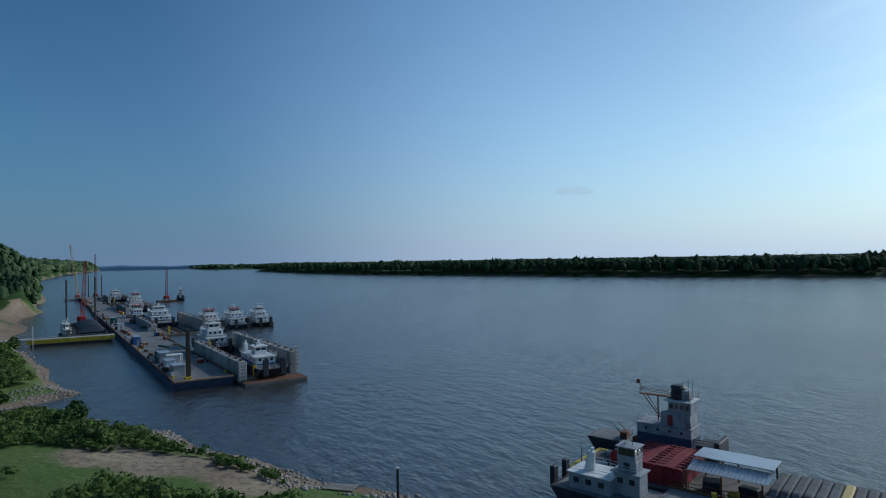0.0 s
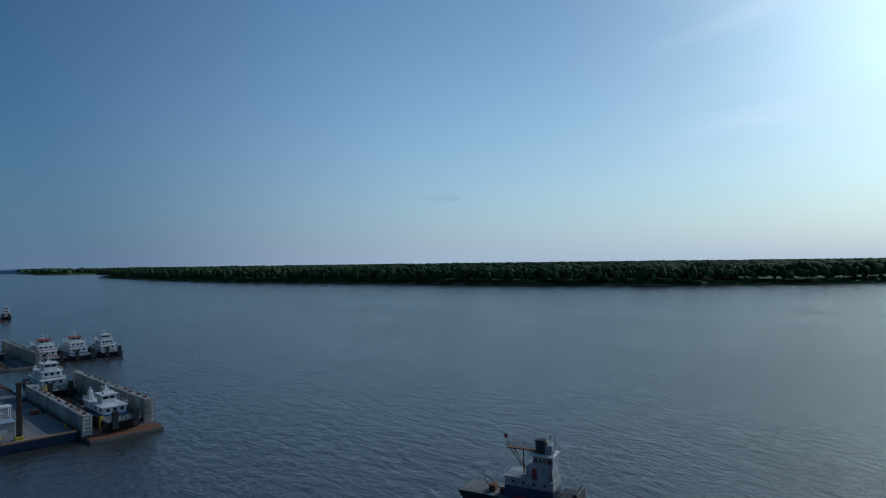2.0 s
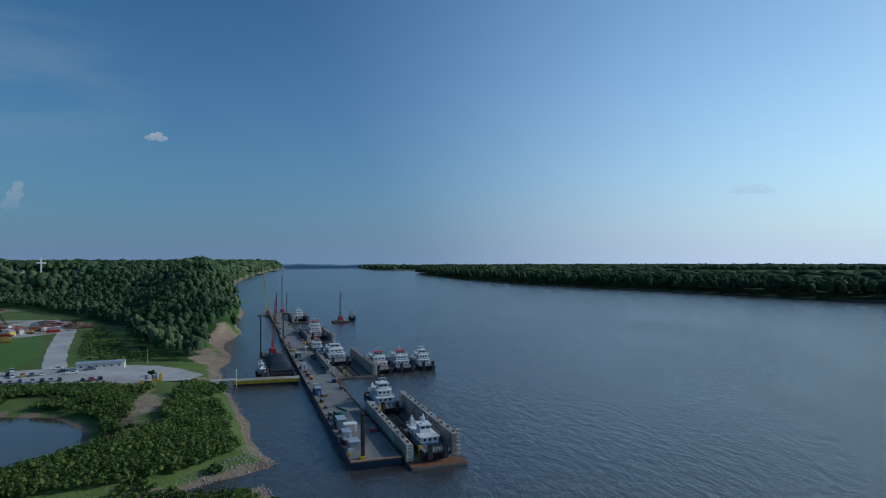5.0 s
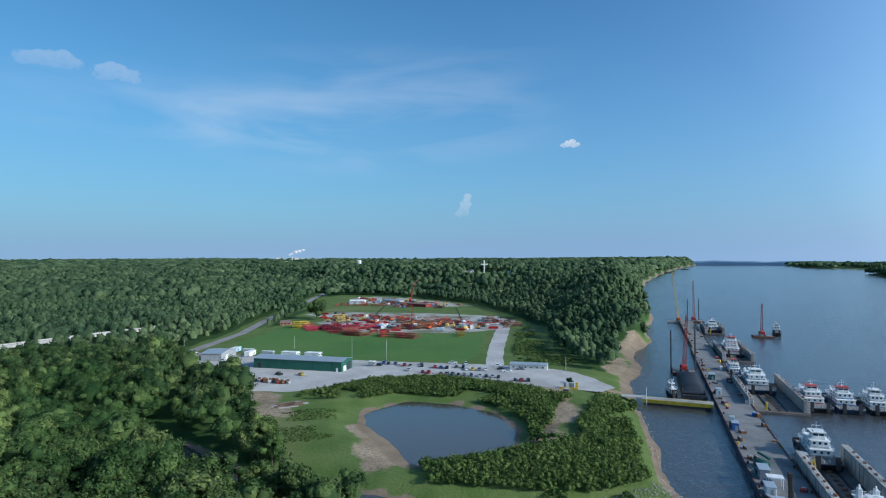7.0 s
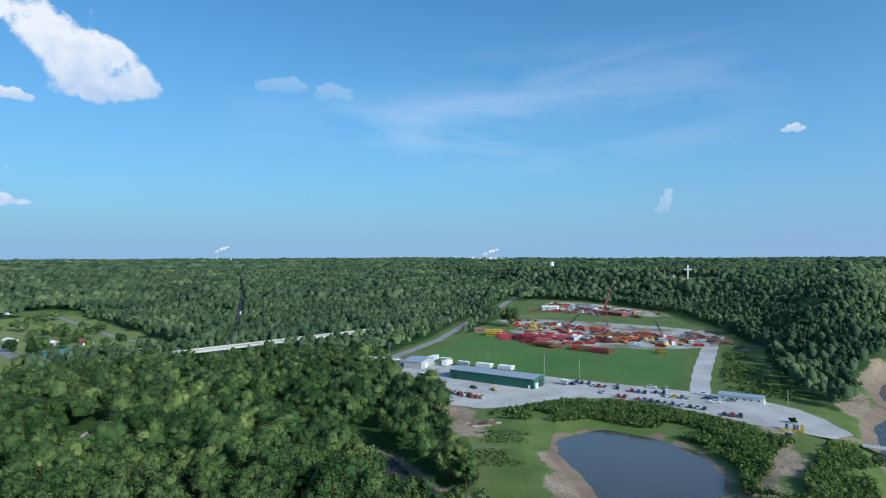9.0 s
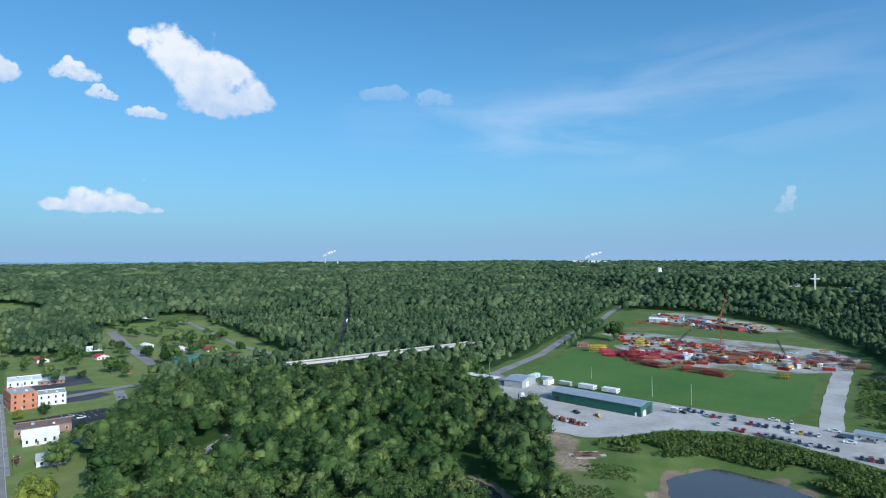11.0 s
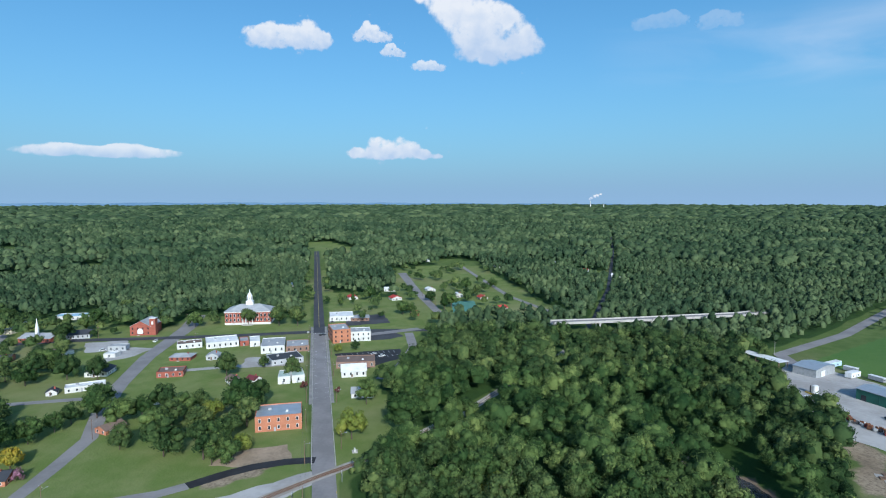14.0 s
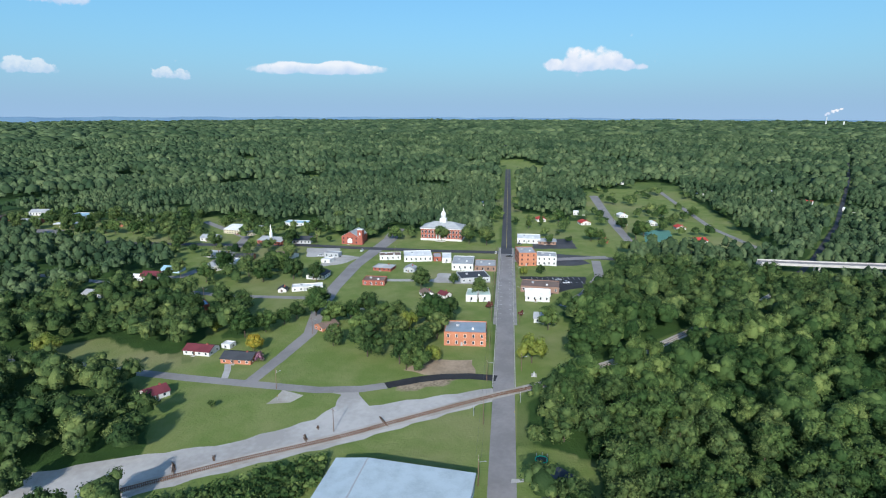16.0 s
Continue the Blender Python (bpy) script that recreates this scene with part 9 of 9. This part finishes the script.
def cumulus(az, el, w, h, seed, label, lobes=None, dense=1.0, r=4500):
    """A heaped cloud far off in the sky; w and h its half-sizes in degrees, lobes its heaps in parts of w (across) and h (up)."""
    if lobes is None:
        g = random.Random(seed)
        lobes = [(u, -0.3 + g.uniform(-0.08, 0.12), 0.42) for u in (-0.68, -0.35, 0.0, 0.35, 0.68)]
        lobes += [(g.uniform(-0.55, 0.5), g.uniform(-0.05, 0.45), g.uniform(0.26, 0.42)) for _ in range(5)]
    na, ne = 60, 44
    U, W = np.meshgrid(np.linspace(-1.25, 1.25, na), np.linspace(-1.25, 1.25, ne), indexing="ij")
    gap = np.ones_like(U)
    for lu, lv, lr in lobes:
        gap *= 1 - np.clip(1 - ((U - lu) ** 2 + ((W - lv) * min(1.0, max(h / w, 0.45) * 1.3)) ** 2) / lr ** 2, 0, 1) ** 0.8
    f = 1 - gap
    rim = np.clip((1.25 - np.maximum(np.abs(U), np.abs(W))) / 0.2, 0, 1)
    V = [sky_point(az - u * w, el + v * h, r - 60 * q)[:] for u, v, q in zip(U.ravel(), W.ravel(), f.ravel())]
    k = max(w, h) / 2.0
    ones = np.ones(U.size)
    fade = np.column_stack([(f * rim).ravel(), (0.42 + 0.45 * W).ravel(), ones * dense, ones])
    place = np.column_stack([U.ravel() * w / k + seed * 7.3, W.ravel() * h / k + seed * 3.1, ones * seed * 1.7])
    F = [(i * ne + j, (i + 1) * ne + j, (i + 1) * ne + j + 1, i * ne + j + 1) for i in range(na - 1) for j in range(ne - 1)]
    me = mesh_np("cloud", V, F, M["puff"], True)
    a = me.color_attributes.new("fade", "FLOAT_COLOR", "POINT")
    a.data.foreach_set("color", fade.astype(np.float32).ravel())
    a = me.attributes.new("place", "FLOAT_VECTOR", "POINT")
    a.data.foreach_set("vector", place.astype(np.float32).ravel())
    return tagged(new("cloud", me), label, "cloud", kind="structure")


BIG = [(-0.80, 0.62, 0.20), (-0.55, 0.60, 0.32), (-0.36, 0.30, 0.44), (-0.10, 0.05, 0.52), (0.14, -0.15, 0.54), (0.38, -0.32, 0.48), (0.62, -0.48, 0.34), (0.84, -0.62, 0.20), (-0.05, -0.45, 0.46), (0.30, -0.62, 0.40), (0.42, 0.06, 0.26)]
cumulus(83.8, 16.3, 6.4, 3.7, 3, "large white heaped cloud", BIG)
cumulus(101.6, 14.8, 4.0, 1.5, 5, "small white heaped cloud", dense=0.95)
cumulus(93.8, 15.4, 1.9, 1.3, 8, "small white heaped cloud", dense=0.95)
cumulus(91.9, 13.9, 1.2, 1.0, 9, "small white cloud shred", dense=0.8)
cumulus(88.6, 12.6, 1.7, 0.6, 12, "small white cloud shred", dense=0.8)
cumulus(92.0, 5.0, 5.0, 1.6, 14, "low white heaped cloud", [(-0.7, -0.35, 0.24), (-0.45, -0.3, 0.3), (-0.2, -0.2, 0.34), (-0.3, 0.3, 0.26), (0.05, -0.2, 0.34), (0.3, -0.25, 0.32), (0.12, 0.4, 0.26), (0.34, 0.15, 0.22), (0.6, -0.4, 0.22), (0.85, -0.5, 0.14)], 0.95)
cumulus(117.0, 4.2, 6.0, 0.75, 17, "long flat white cloud", dense=0.85)
cumulus(129.5, 3.6, 1.5, 0.8, 19, "small low white cloud", dense=0.6)
cumulus(139.5, 3.8, 1.9, 0.7, 21, "small low white cloud", dense=0.6)
cumulus(137.5, 9.4, 2.6, 1.4, 23, "white heaped cloud in blue sky", dense=0.75)
cumulus(143, 8.8, 2.2, 0.9, 24, "pale white cloud in blue sky", dense=0.5)
cumulus(21.4, 10.2, 0.9, 0.6, 25, "tiny white cloud shred", dense=0.7)
cumulus(31.6, 4.7, 1.4, 1.3, 27, "small pale towering cloud", [(0, -0.5, 0.5), (0.1, 0.0, 0.5), (0.25, 0.5, 0.4), (-0.3, -0.7, 0.4)], 0.3)
cumulus(62.6, 15.2, 2.0, 0.9, 29, "thin white cloud shred", dense=0.2)
cumulus(67.5, 15.6, 2.4, 0.9, 33, "thin white cloud shred", dense=0.2)
cumulus(-32.3, 5.4, 1.8, 0.5, 35, "thin grey cloud shred", dense=0.18)
cirrus = veil_material("cirrus", (0.86, 0.92, 1.0), 0.85, 0.5, (0.5, 2.4, 1), 1.3, 0.40, 0.82)
veil("cirrus", 58, 20, 7, 20, 4700, cirrus, "thin white streaks of high cloud", 2.0)
veil("cirrus", 74, 34, 8, 16, 4650, cirrus, "thin white streaks of high cloud", -3.0)
# brighter copy for the sun's side: the sunlight on it is set as glow
cirrus = veil_material("cirrus_sunlit", (0.95, 0.97, 1.0), 2.3, 0.6, (0.5, 2.4, 1), 1.3, 0.42, 0.80)
veil("cirrus", -48, -80, 6, 15, 4700, cirrus, "thin bright streaks of high cloud", 3.0)
veil("cirrus", -50, -84, 14, 26, 4650, cirrus, "thin bright streaks of high cloud", 5.0)
# far ridges: a band whose blue haze is painted into base colour and glow
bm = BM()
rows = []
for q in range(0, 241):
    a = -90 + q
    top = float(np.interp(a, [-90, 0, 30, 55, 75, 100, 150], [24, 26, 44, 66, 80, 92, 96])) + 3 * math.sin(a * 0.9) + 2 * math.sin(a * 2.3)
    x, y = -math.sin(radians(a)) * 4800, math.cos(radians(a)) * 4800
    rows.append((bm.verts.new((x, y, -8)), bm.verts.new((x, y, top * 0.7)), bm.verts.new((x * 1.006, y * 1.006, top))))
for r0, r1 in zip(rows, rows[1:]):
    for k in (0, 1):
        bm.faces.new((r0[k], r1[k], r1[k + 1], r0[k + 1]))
M["far_haze"] = mat("far_haze", (0.07, 0.125, 0.19), (0.09, 0.15, 0.21), 0.004, 1.0)
M["far_haze"].node_tree.nodes["Principled BSDF"].inputs["Emission Color"].default_value = (0.10, 0.19, 0.33, 1)
M["far_haze"].node_tree.nodes["Principled BSDF"].inputs["Emission Strength"].default_value = 0.35
tagged(part("backdrop", bm, M["far_haze"]), "blue hazy wooded ridges on the horizon", "ridge", kind="structure")

# smoking stacks beyond the woods
for az, r, hs, plume in ((73.2, 3600, (82, 60), 0.75), (48.0, 3900, (60, 44), 0.95)):
    p = sky_point(az, 0, r)
    for k, h in enumerate(hs):
        q = sky_point(az - 1.2 * k, 0, r)
        t = thing("smokestack", pose(q.x, q.y, 30), "slim far smokestack beyond the woods", "smokestack", "far smokestacks")
        one("shaft", t, "white_paint", "", ("r", (0, 0, 0), (0, 0, h - 6), 3.6, 2.8, 12))
        one("rim", t, "grey_paint", "", ("r", (0, 0, h - 6), (0, 0, h - 4.5), 3.2, 3.2, 12))
    e0 = math.degrees(math.atan2(hs[0] + 24 - 110, r))
    cumulus(az - 0.45, e0 + 0.42, plume, 0.34, 31, "white smoke plume drifting from a stack", [(-0.7, -0.8, 0.2), (-0.45, -0.45, 0.26), (-0.1, 0.0, 0.3), (0.25, 0.3, 0.28), (0.6, 0.6, 0.2)], 1.0, r - 40)
for q in range(6):
    p = sky_point(46.5 + q * 0.55, 0, 3900)
    t = thing("mill_building", pose(p.x, p.y, 30, 0, 0, 48), "far pale mill building beyond the woods", "mill", "far mill")
    one("body", t, "white_wall", "", ("b", (0, 0, 20), (26, 20, 40 + 8 * (q % 3))))
    one("roof", t, "roof_grey", "", ("b", (0, 0, 41 + 4 * (q % 3)), (27, 21, 1)))
